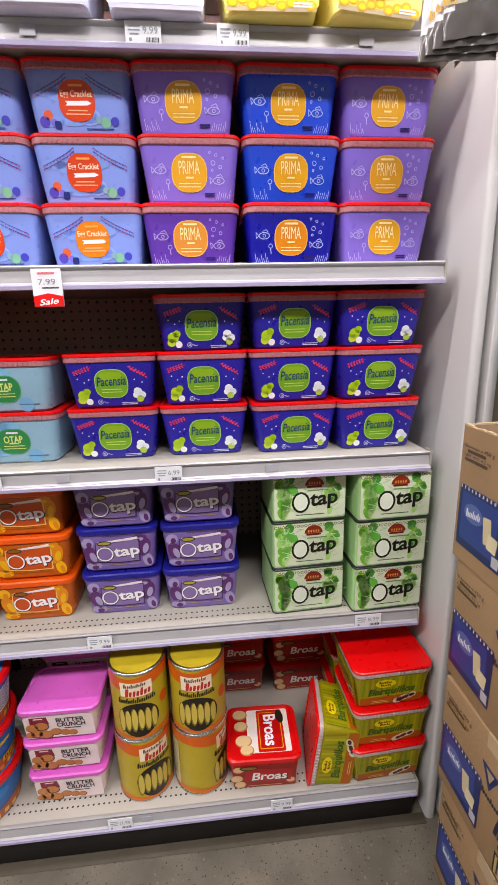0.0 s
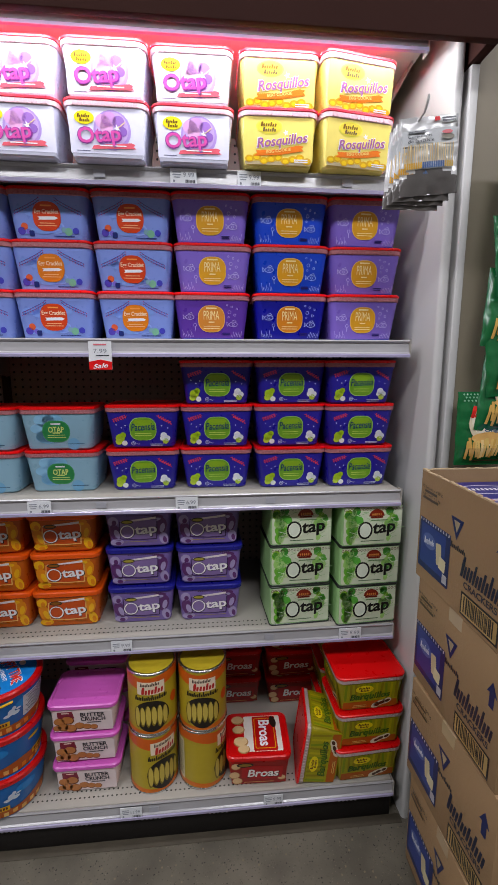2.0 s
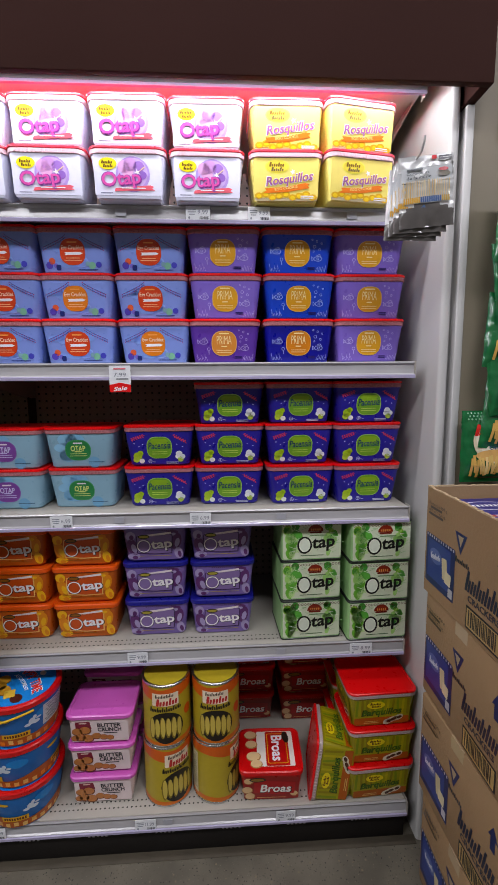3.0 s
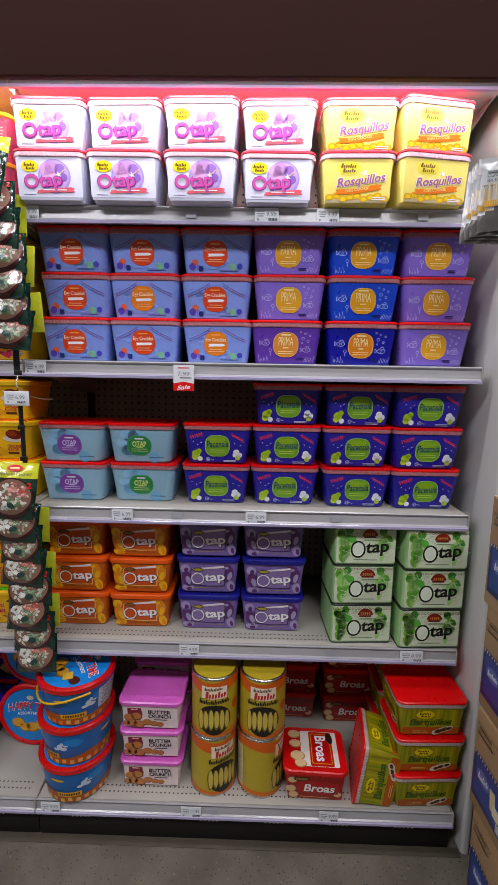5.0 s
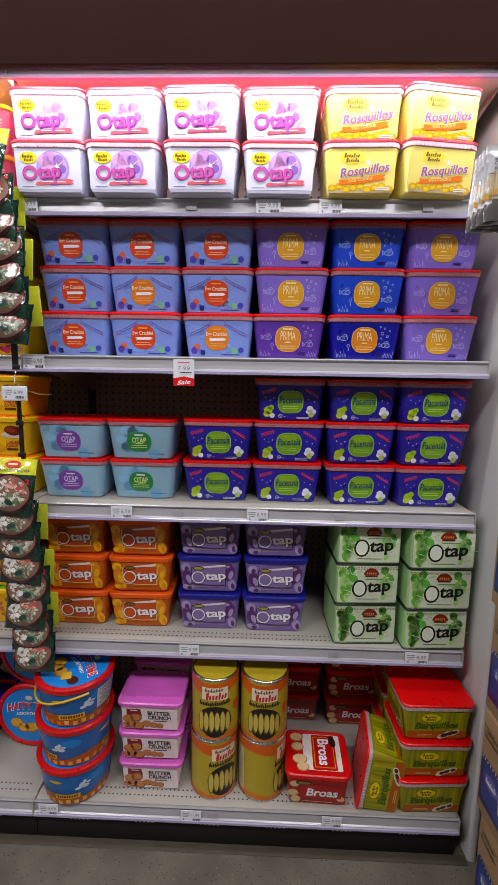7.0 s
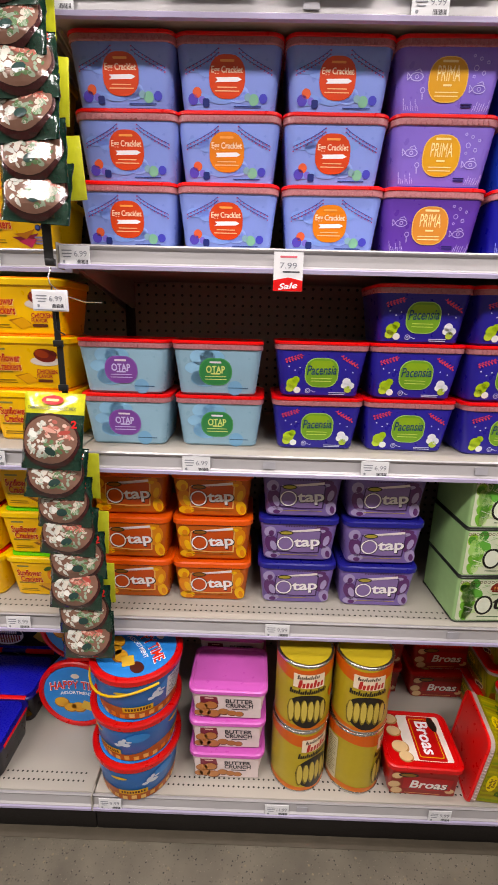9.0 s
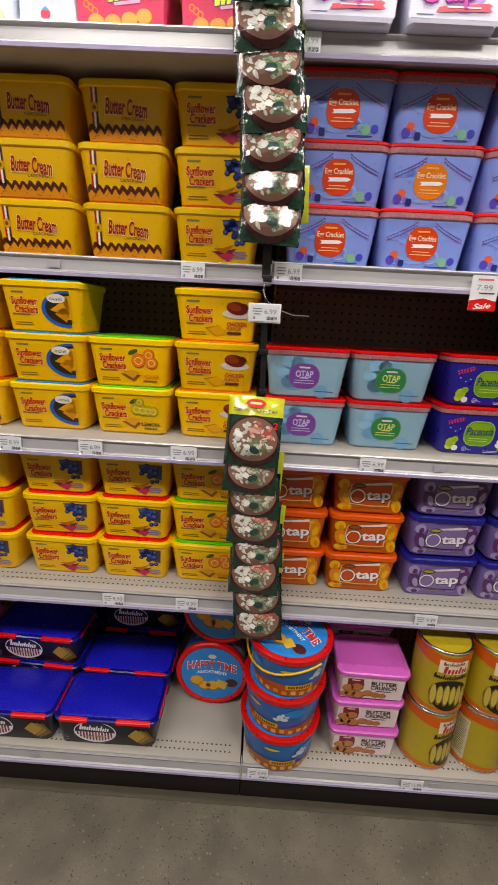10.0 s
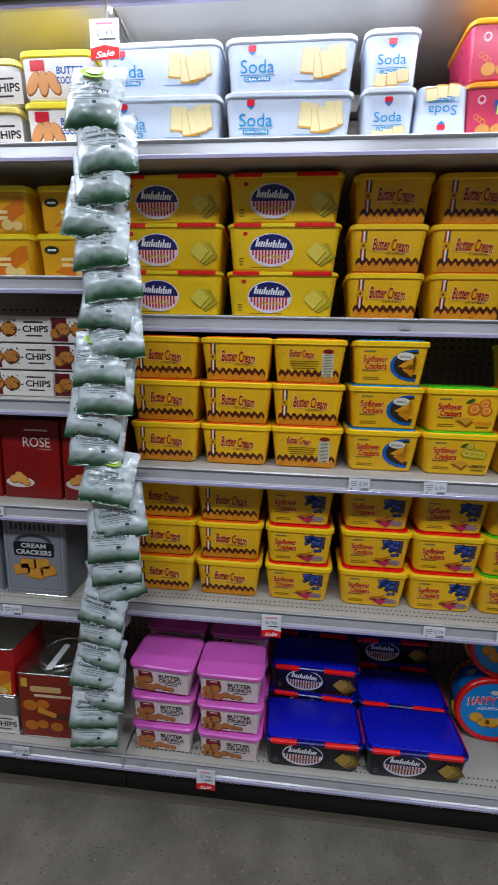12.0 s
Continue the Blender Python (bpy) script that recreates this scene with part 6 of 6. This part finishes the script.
def coconut_material():
    """Silvery film whose print fades from dark green at the foot to near white."""
    m = mat("coconut_film", (0.5, 0.5, 0.5), 0.22, bump=0.7, fine=60.0, coat=0.6)
    n, l = m.node_tree.nodes, m.node_tree.links
    tc, sep, ns = n.new("ShaderNodeTexCoord"), n.new("ShaderNodeSeparateXYZ"), n.new("ShaderNodeTexNoise")
    ns.inputs["Scale"].default_value, ns.inputs["Detail"].default_value = 22.0, 3
    l.new(tc.outputs["Object"], sep.inputs[0]); l.new(tc.outputs["Object"], ns.inputs["Vector"])
    wob = n.new("ShaderNodeMath"); wob.operation = "MULTIPLY_ADD"; wob.inputs[1].default_value = 0.022
    l.new(ns.outputs["Fac"], wob.inputs[0]); l.new(sep.outputs["Z"], wob.inputs[2])
    mr = n.new("ShaderNodeMapRange"); mr.inputs[1].default_value, mr.inputs[2].default_value = -0.129, -0.093
    l.new(wob.outputs[0], mr.inputs[0])
    ramp = n.new("ShaderNodeValToRGB")
    stops = ((0.0, (0.46, 0.54, 0.47)), (0.05, (0.012, 0.055, 0.022)), (0.24, (0.024, 0.085, 0.036)), (0.48, (0.14, 0.24, 0.17)), (0.72, (0.40, 0.47, 0.44)), (1.0, (0.58, 0.63, 0.65)))
    while len(ramp.color_ramp.elements) < len(stops):
        ramp.color_ramp.elements.new(0.5)
    for e, (at, colour) in zip(ramp.color_ramp.elements, stops):
        e.position, e.color = at, (*colour, 1)
    l.new(mr.outputs[0], ramp.inputs[0])
    l.new(ramp.outputs[0], n["Principled BSDF"].inputs["Base Color"])
    return m


COCO_FILM = coconut_material()


def coconut_bag(seed, front):
    c = thing("coconut_snack_bag", pose(0, 0, 0), "silvery white and green dried coconut strips bag", "snack bag", "hanging snack bags")

    w, h = 0.132, 0.140
    me, bulge = film_pack(w, h, 0.044, seed, lambda u, v: 0, [COCO_FILM], 22, 28, 0.055, 0.0048)
    part("pouch", me, None, c)
    a = Art()
    a.text(ink("161c1a"), "Dried Young", -0.006, h * 0.565, 0.074, 2, h=0.0098, bold=0.03)
    a.text(ink("161c1a"), "Coconut Strips", 0.0, h * 0.480, 0.094, 2, h=0.0118, bold=0.03)
    a.bars(ink("56645e"), 0.0, h * 0.415, 0.080, 3, 0.0055, 0.0013, 2, seed)
    a.bars(ink("2c3a34"), 0.022, h * 0.285, 0.012, 1, 0.006, 0.007, 2, seed)
    if front:
        a.oval("picture", ink("8cb03c"), 0.0, h * 0.78, 0.032, 0.014, 2, rot=-12)
        a.oval("picture", ink("dfe6c2"), 0.004, h * 0.785, 0.020, 0.008, 3, rot=-12)
    print_on(c, a, lambda u, v, lift: (u, -bulge(u / w, v / h) - 0.0078 - lift, v - h))
    return c


cocos = {True: coconut_bag(3, True), False: coconut_bag(8, False), "b": coconut_bag(15, False)}
cfresh = {True: True, False: True, "b": True}
for top, x0, x1, n, pitch in ((1.898, -1.180, -1.215, 12, 0.0655), (1.050, -1.182, -1.258, 12, 0.0635)):
    for i in range(n):
        k = i / (n - 1)
        key = True if i in (0, 8) else (False if i % 2 else "b")
        x = x0 + (x1 - x0) * k + SWAY.uniform(-0.013, 0.013) + (0.028 if top > 1.5 and i in (6, 7) else 0.0)
        hang(key, cocos, cfresh, pose(x, -0.060 - 0.003 * (i % 2), top - pitch * i - (0.03 if i else 0), -17 - SWAY.uniform(-4, 6), SWAY.uniform(-10, 10) + (-24 if top < 1.5 and i == 4 else 0), SWAY.uniform(-12, 12)))
cord = thing("display_strip", pose(0, 0, 0), "thin white cord and clip holding coconut bags", "display strip")
part("cord", tube([(-1.190, -0.012, 2.06), (-1.192, -0.02, 2.00), (-1.188, -0.03, 1.90), (-1.20, -0.03, 1.4), (-1.19, -0.03, 1.05), (-1.25, -0.03, 0.25)], 0.0022, 6), STEEL_WHITE, cord)

# ---------------------------------------------------------------- price tags


def price_tag(price, x, y, z, w=0.056, h=0.034):
    t = thing("price_tag", pose(x, y, z), "small white paper price tag on the shelf's edge", "price tag", "price tags")
    part("card", boxed(-w / 2, w / 2, -0.0012, 0.0, -h / 2, h / 2), TAG_WHITE, t)
    a = Art()
    a.text(TAG_GREY, price, w * 0.20, h * 0.10, w * 0.42, 1, h=h * 0.30)
    a.bars(TAG_GREY, -w * 0.25, h * 0.26, w * 0.34, 3, h * 0.16, h * 0.06, 1, 2)
    for k in range(9):
        a.rrect("barcode", TAG_DARK, w * (0.08 + 0.042 * k), -h * 0.30, w * (0.014 + 0.010 * (k % 3)), h * 0.20, 0.0001, 1)
    a.bars(TAG_GREY, -w * 0.36, -h * 0.30, w * 0.08, 1, 0.003, h * 0.16, 1)
    print_on(t, a, lambda u, v, lift: (u, -0.0012 - lift, v))
    return t


def sale_tag(price, x, y, z, w=0.054, h=0.068):
    t = thing("sale_tag", pose(x, y, z), "white paper sale tag with a red foot marked Sale", "price tag", "sale tags")
    part("card", boxed(-w / 2, w / 2, -0.001, 0.0, -h, 0.0), TAG_WHITE, t)
    a = Art()
    a.text(TAG_GREY, price, 0.0, -h * 0.34, w * 0.58, 1, h=h * 0.15)
    a.bars(ink("d87a84"), 0.0, -h * 0.12, w * 0.6, 1, 0.003, h * 0.05, 1)
    a.bars(TAG_DARK, w * 0.1, -h * 0.50, w * 0.6, 1, 0.003, h * 0.035, 1)
    a.poly("label", TAG_RED, [(-w / 2, -h * 0.995), (w / 2, -h * 0.995), (w / 2, -h * 0.72), (0, -h * 0.64), (-w / 2, -h * 0.72)], 1)
    a.text(W, "Sale", 0.0, -h * 0.86, w * 0.66, 2, h=h * 0.16, shear=0.3, rot=6, bold=0.02)
    print_on(t, a, lambda u, v, lift: (u, -0.001 - lift, v))
    return t


for price, x0, x1, z in (("6.99", 0.018, 0.074, Z2), ("6.99", 0.239, 0.297, Z3), ("6.99", 0.610, 0.667, Z3), ("9.99", 0.425, 0.481, Z4), ("8.99", 1.060, 1.125, Z4), 
                         ("8.99", -0.593, -0.540, Z3), ("6.99", -0.406, -0.351, Z3), ("6.99", -0.193, -0.133, Z3), ("8.99", -0.367, -0.311, Z4), ("8.99", -0.179, -0.123, Z4),
                         ("9.99", 0.020, 0.075, Z1), ("9.99", 0.620, 0.680, Z1), ("9.99", 0.775, 0.830, Z1), ("6.99", -1.574, -1.516, 0.556), ("6.99", -1.60, -1.545, 0.862)):
    price_tag(price, (x0 + x1) / 2, -0.0095, z - 0.021, x1 - x0)
for price, x0, x1 in (("11.99", 0.439, 0.497), ("9.99", 0.838, 0.893), ("9.99", 0.030, 0.085), ("9.99", -1.537, -1.485)):
    price_tag(price, (x0 + x1) / 2, DECK_Y - 0.0095, DECK - 0.020, x1 - x0)
price_tag("6.99", -0.160, B2_Y - 0.0095, Z2 - 0.021, 0.052)
sale_tag("7.99", 0.441, -0.0135, S_TOP[2] - 0.006)
sale_tag("6.99", -0.777, -0.0135, S_TOP[4] - 0.004)
sale_tag("5.99", -0.947, DECK_Y - 0.0135, DECK - 0.006)
sale_tag("2.49", -1.190, -0.034, 2.005, 0.066, 0.078)
# grey stock marks on the lips
for x, z, y in ((0.42, Z3, 0), (0.86, Z3, 0), (0.86, Z4, 0), (0.46, Z1, 0), (1.04, Z1, 0), (0.53, Z5, DECK_Y), (-0.47, Z2, B2_Y), (-0.55, Z5, DECK_Y), (-1.14, Z5, DECK_Y)):
    mk = part("stock_label", boxed(x - 0.013, x + 0.013, y - 0.0075, y - 0.0066, z - 0.028, z - 0.012), ink("a8a8ae"))
    tagged(mk, "small grey stock label inside the price channel", "price tag", "stock labels")

# wire hook with a price holder at the joint of the two bays
hk = thing("display_hook", pose(0, 0, 0), "zinc wire hook with a white price holder", "hook")
part("wire", tube([(0.000, -0.012, 1.352), (-0.002, -0.022, 1.335), (0.004, -0.030, 1.322), (0.010, -0.024, 1.315), (0.030, -0.024, 1.302), (0.062, -0.02, 1.292), (0.095, -0.02, 1.292)], 0.0013), WIRE, hk)
part("holder", boxed(-0.030, 0.036, -0.034, -0.030, 1.274, 1.312, 0.001), TAG_WHITE, hk)
part("drop", tube([(0.004, -0.026, 1.318), (0.006, -0.024, 1.24), (0.024, -0.030, 1.232)], 0.0014), BLACK, hk)

# ---------------------------------------------------------------- toothpick bags on their hook
CLOUD = mat("cloudy_clear_film", (0.56, 0.56, 0.56), 0.2, vary=0.18, scale=30.0, bump=0.3, fine=70.0, coat=0.5)
SMOKE = mat("smoky_printed_film", (0.11, 0.10, 0.095), 0.2, vary=0.3, scale=30.0, bump=0.3, fine=70.0, coat=0.5)


def pick_bag(seed):
    p = thing("toothpick_bag", pose(0, 0, 0), "cloudy clear bag of party toothpicks with smoky foot", "bag", "hanging toothpick bags")
    w, h = 0.112, 0.150
    me, bulge = film_pack(w, h, 0.014, seed, lambda u, v: 1 if v < 0.22 + 0.10 * (1 - (2 * u) ** 2) else 0, [CLOUD, SMOKE], 20, 22, 0.05, 0.003)
    part("pouch", me, None, p)
    a = Art()
    a.rrect("label", ink("babcbe"), 0.0, h * 0.72, 0.104, 0.030, 0.003, 1)
    a.text(ink("2c3038"), "Cure-dents", -0.018, h * 0.735, 0.046, 2, h=0.0062, bold=0.01)
    a.text(ink("2c3038"), "de fantaisie", -0.016, h * 0.675, 0.050, 2, h=0.0062, bold=0.01)
    a.bars(ink("2c3038"), -0.024, h * 0.79, 0.034, 1, 0.003, 0.004, 2)
    a.oval("picture", ink("b83a44"), 0.034, h * 0.76, 0.010, 0.004, 2)
    a.oval("picture", ink("7a7468"), 0.036, h * 0.70, 0.012, 0.005, 2)
    a.rrect("label", ink("c22c38"), 0.016, h * 0.945, 0.010, 0.009, 0.002, 1)
    a.bars(ink("2c2c32"), 0.038, h * 0.945, 0.028, 2, 0.005, 0.004, 1)
    rnd = random.Random(seed)
    for k in range(22):
        u = -0.046 + 0.0043 * k
        a.stroke("toothpick", ink(rnd.choice(("d2bc90", "c3a878", "dccaa4"))), [(u, h * 0.36), (u + rnd.uniform(-0.002, 0.002), h * 0.63)], 0.0018, 1)
        a.stroke("toothpick_tip", ink("c89a2a" if k < 8 else "3c5a88" if k < 18 else "b89a5a"), [(u, h * 0.32), (u, h * 0.40)], 0.0034, 2)
    print_on(p, a, lambda u, v, lift: (u, -bulge(u / w, v / h) - 0.004 - lift, v - h))
    return p


bag = pick_bag(2)
for i, (dx, dy, dz, ro) in enumerate(((0.0, 0.0, 0.0, -2), (-0.004, 0.006, -0.009, 1), (-0.007, 0.012, -0.015, 3), (-0.012, 0.018, -0.022, 4))):
    m = pose(1.150 + dx, -0.178 + dy, 1.824 + dz, -3, ro, -14)
    if i == 0:
        bag.matrix_basis = m
    else:
        copy_thing(bag, m)
hook = thing("display_hook", pose(0, 0, 0), "bent white wire hook through the toothpick bags", "hook")
part("wire", tube([(1.165, -0.010, 1.775), (1.155, -0.05, 1.800), (1.140, -0.10, 1.818), (1.132, -0.160, 1.816), (1.132, -0.196, 1.822), (1.134, -0.204, 1.838), (1.138, -0.198, 1.852)], 0.0024), mat("grey_wire", (0.45, 0.45, 0.45), 0.3), hook)

# ---------------------------------------------------------------- green snack bags on the wall panel


def snack_bag(seed):
    s = thing("potato_snack_bag", pose(0, 0, 0), "glossy green potato stick snack bag with cream circle", "snack bag", "hanging potato snack bags")
    w, h = 0.150, 0.180

    me, bulge = film_pack(w, h, 0.040, seed, lambda u, v: 0, [film("0f6434")], 24, 26, 0.05, 0.003)
    part("pouch", me, None, s)
    a = Art()
    rnd = random.Random(seed)
    for row in range(3):
        for k in range(15):
            a.oval("picture", film("6fb084"), -0.064 + 0.009 * k + 0.0045 * (row % 2), h * 0.965 - 0.0075 * row, 0.0024, 0.0024, 1, n=8)
    a.oval("label", film("d8ccaa"), 0.004, h * 0.585, 0.058, 0.056, 1, n=32)
    a.oval("label", film("e6dfc8"), 0.004, h * 0.62, 0.052, 0.044, 2, n=32)
    for k, (u, v, ww, hh, ro) in enumerate(((-0.044, 0.132, 0.009, 0.030, -16), (-0.033, 0.123, 0.018, 0.009, 20), (-0.014, 0.134, 0.009, 0.026, 12), (-0.008, 0.126, 0.020, 0.008, -12), (0.014, 0.137, 0.022, 0.009, 6), (0.016, 0.126, 0.009, 0.026, -10), (0.034, 0.131, 0.009, 0.024, 16), (0.044, 0.139, 0.006, 0.010, -20))):
        a.rrect("lettering", film("c4241c" if k % 3 != 2 else "2c5a2a"), u, v, ww, hh, 0.0035, 4, rot=ro)
    a.wordmark(film("6a5420"), 0.010, h * 0.585, 0.066, 0.014, 8, 4, thick=0.26)
    a.text(film("3a5c74"), "Original", 0.012, h * 0.485, 0.056, 4, h=0.012, bold=0.03)
    for k in range(17):
        u = -0.056 + 0.007 * k
        a.rrect("picture", film(rnd.choice(("dcb868", "e8cc88", "cfa452"))), u, h * 0.235 + rnd.uniform(-0.006, 0.006), 0.0062, 0.046, 0.001, 3 + k % 3, rot=rnd.uniform(-14, 14))
    a.oval("picture", film("d8a860"), 0.002, h * 0.385, 0.050, 0.015, 3)
    a.bars(film("33401c"), 0.006, h * 0.075, 0.09, 1, 0.003, 0.004, 6)
    print_on(s, a, lambda u, v, lift: (u * 0.97, -bulge(u / w, v / h) - 0.0035 - lift, v - h), du=0.009, dv=0.009)
    return s


gbag = snack_bag(5)
gbag.matrix_basis = pose(1.374, -0.112, 1.268, -2, 0, 0)
for x, y, z, ro, yaw in ((1.428, -0.118, 1.785, 6, 4), (1.414, -0.124, 1.665, -4, 2), (1.424, -0.120, 1.545, 6, -4), (1.412, -0.124, 1.440, -3, 4), (1.430, -0.116, 1.345, 8, 0)):
    copy_thing(gbag, pose(x, y, z, -7, ro, yaw))
gs = thing("display_strip", pose(0, 0, 0), "dark strip on the wall panel holding snack bags", "display strip")
part("band", boxed(1.402, 1.414, -0.079, -0.0762, 1.10, 1.90), BLACK, gs)
price_tag("6.99", 0.003, -0.0345, 1.293, 0.058, 0.032)
price_tag("3.99", 1.402, -0.083, 1.930, 0.058, 0.036)

# ---------------------------------------------------------------- cartons on a pallet


def art_carton():
    a = Art()
    navy = ink("232c58")
    a.bars(ink("4a3c2c"), -0.118, 0.214, 0.070, 2, 0.016, 0.006, 0, 1)
    a.text(ink("3c3226"), "10 boxes x 450 g", -0.112, 0.222, 0.086, 1, h=0.009)
    a.text(ink("3c3226"), "NET WT. 4.5 kg", -0.114, 0.205, 0.076, 1, h=0.008)
    a.rrect("label", navy, -0.090, 0.110, 0.130, 0.120, 0.003, 1)
    a.rrect("label", ink("34437e"), -0.094, 0.112, 0.104, 0.094, 0.003, 2)
    for k in range(12):
        a.rrect("label", ink("c8c4c8"), -0.150 + 0.0108 * k, 0.166, 0.004, 0.006, 0.0004, 3)
    a.oval("label", ink("5c6a9c"), -0.108, 0.124, 0.028, 0.018, 3)
    a.wordmark(ink("d0d2da"), -0.108, 0.124, 0.042, 0.016, 6, 4, rot=6)
    a.rrect("picture", ink("cbbf9c"), -0.066, 0.110, 0.022, 0.048, 0.003, 3, rot=8)
    a.rrect("picture", ink("d8cdac"), -0.050, 0.094, 0.026, 0.028, 0.003, 4, rot=-6)
    a.rrect("label", ink("b8b6b8"), -0.038, 0.066, 0.018, 0.020, 0.001, 3)
    a.poly("label", navy, [(-0.030, 0.214), (0.016, 0.214), (-0.006, 0.168)], 1)
    a.poly("label", ink("a8987c"), [(-0.018, 0.208), (0.004, 0.208), (-0.006, 0.184)], 2)
    a.wordmark(ink("2c2a30"), 0.002, 0.155, 0.054, 0.013, 6, 1, thick=0.2)
    a.wordmark(ink("1d2236"), 0.082, 0.126, 0.124, 0.044, 9, 1, thick=0.27)
    a.text(ink("2a2a36"), "CRACKERS", 0.082, 0.092, 0.104, 1, h=0.014, bold=0.03)
    a.rrect("barcode", ink("1a1a1e"), 0.084, 0.052, 0.116, 0.048, 0.001, 1)
    a.rrect("barcode", ink("b59a6c"), 0.084, 0.052, 0.108, 0.040, 0.001, 2)
    rnd = random.Random(2)
    x = 0.038
    while x < 0.130:
        ww = rnd.uniform(0.0012, 0.004)
        a.rrect("barcode", ink("1a1a1e"), x, 0.053, ww, 0.034, 0.0002, 3)
        x += ww + rnd.uniform(0.001, 0.003)
    a.poly("label", navy, [(0.124, 0.170), (0.138, 0.170), (0.138, 0.198), (0.146, 0.196), (0.131, 0.222), (0.116, 0.196), (0.124, 0.198)], 1)
    for k, (kind, material, pts, faces, layer) in enumerate(a.items):
        if k > 3:
            a.items[k] = (kind, material, [(u, v - 0.020) for u, v in pts], faces, layer)
    return a


BX, BL, BW, BH = 1.195, 0.325, 0.42, 0.2585


def crate(m, label, opened=False):
    c = thing("cardboard_carton", m, label, "carton", "stacked cartons")
    if not opened:
        part("body", boxed(0, BW, -BL, 0, 0, BH - 0.001, 0.004), CARDBOARD, c)
        part("tape", boxed(-0.0004, BW + 0.0004, -BL / 2 - 0.024, -BL / 2 + 0.024, BH - 0.03, BH + 0.0002), TAPE, c)
    else:
        for x0, x1, y0, y1 in ((0, 0.005, -BL, 0), (BW - 0.005, BW, -BL, 0), (0.005, BW - 0.005, -BL, -BL + 0.005), (0.005, BW - 0.005, -0.005, 0)):
            part("side_panel", boxed(x0, x1, y0, y1, 0, BH), CARDBOARD, c)
        part("bottom", boxed(0.005, BW - 0.005, -BL + 0.005, -0.005, 0.0, 0.005), CARDBOARD, c)
        bm = bmesh.new()
        rnd = random.Random(6)
        for i in range(40):
            y = -BL + BL * i / 40
            box(bm, -0.0006, 0.0056, y, y + BL / 40, BH - 0.001, BH + rnd.uniform(0.0, 0.003))
            x = BW * i / 40
            box(bm, x, x + BW / 40, -0.0055, 0.0006, BH - 0.001, BH + rnd.uniform(0.0, 0.003))
        part("torn_edge", bm, CARD_EDGE, c, "ragged cut edge of the opened carton")
    print_on(c, art_carton(), lambda u, v, lift: (-lift, -BL / 2 - u, v))
    a = Art()
    for k in range(3):
        a.bars(ink("4a3a28"), 0.06, 0.10 - 0.05 * k, 0.05, 2, 0.010, 0.005, 1, k)
    print_on(c, a, lambda u, v, lift: (u, -BL - lift, v))
    return c


PALLET_H = 0.056
for k in range(3):
    crate(pose(BX + (0.004, -0.003, 0.003)[k], -0.170 - (0.036, 0.024, 0.010)[k], PALLET_H + 0.259 * k, 0, 0, (-1.5, 0.8, -0.6)[k]), "closed brown cracker carton with navy print, stacked")
crate(pose(BX, -0.168, PALLET_H + 0.259 * 3, 0, 0, 0), "opened brown cracker carton holding navy packets", True)
pal = thing("pallet", pose(0, 0, 0), "wooden pallet under the stack of cartons", "pallet")
WOOD = mat("rough_pallet_wood", (0.20, 0.13, 0.075), 0.8, vary=0.25, scale=12.0, bump=0.4, fine=60.0)
for k in range(4):
    part("board", boxed(BX + 0.01, BX + 0.62, -0.20 - 0.105 * k - 0.085, -0.20 - 0.105 * k, PALLET_H - 0.022, PALLET_H - 0.001, 0.002), WOOD, pal)
for k in range(3):
    part("runner", boxed(BX + 0.03 + 0.24 * k, BX + 0.11 + 0.24 * k, -0.60, -0.20, 0.0, PALLET_H - 0.0225, 0.003), WOOD, pal)


def packet(m):
    p = thing("cracker_packet", m, "navy cracker packet with striped edge in the open carton", "packet", "packets in the carton")
    part("body", boxed(0, 0.196, -0.148, 0, 0, 0.222, 0.004), ink("2a2c74"), p)
    a = Art()
    for k in range(14):
        a.rrect("label", ink("c8c2c8" if k % 2 else "a83440"), 0.008 + 0.0135 * k, 0.008, 0.0135, 0.014, 0.0005, 1)
    a.oval("label", ink("d8d4dc"), 0.098, 0.085, 0.062, 0.036, 1)
    a.oval("label", ink("2a2c74"), 0.098, 0.085, 0.057, 0.031, 2)
    for k in range(8):
        a.rrect("lettering", W, 0.062 + 0.010 * k, 0.085, 0.006, 0.016, 0.001, 3, rot=-8)
    print_on(p, a, lambda u, v, lift: (u, -0.148 + v * 0.95, 0.222 + lift))
    return p


pk = packet(pose(BX + 0.008, -0.176, PALLET_H + 0.259 * 3 + 0.006))
for dx, dy, dz in ((0.202, 0.0, 0.0), (0.0, -0.153, 0.004), (0.202, -0.153, 0.002)):
    copy_thing(pk, pose(BX + 0.008 + dx, -0.176 + dy, PALLET_H + 0.259 * 3 + 0.006 + dz))
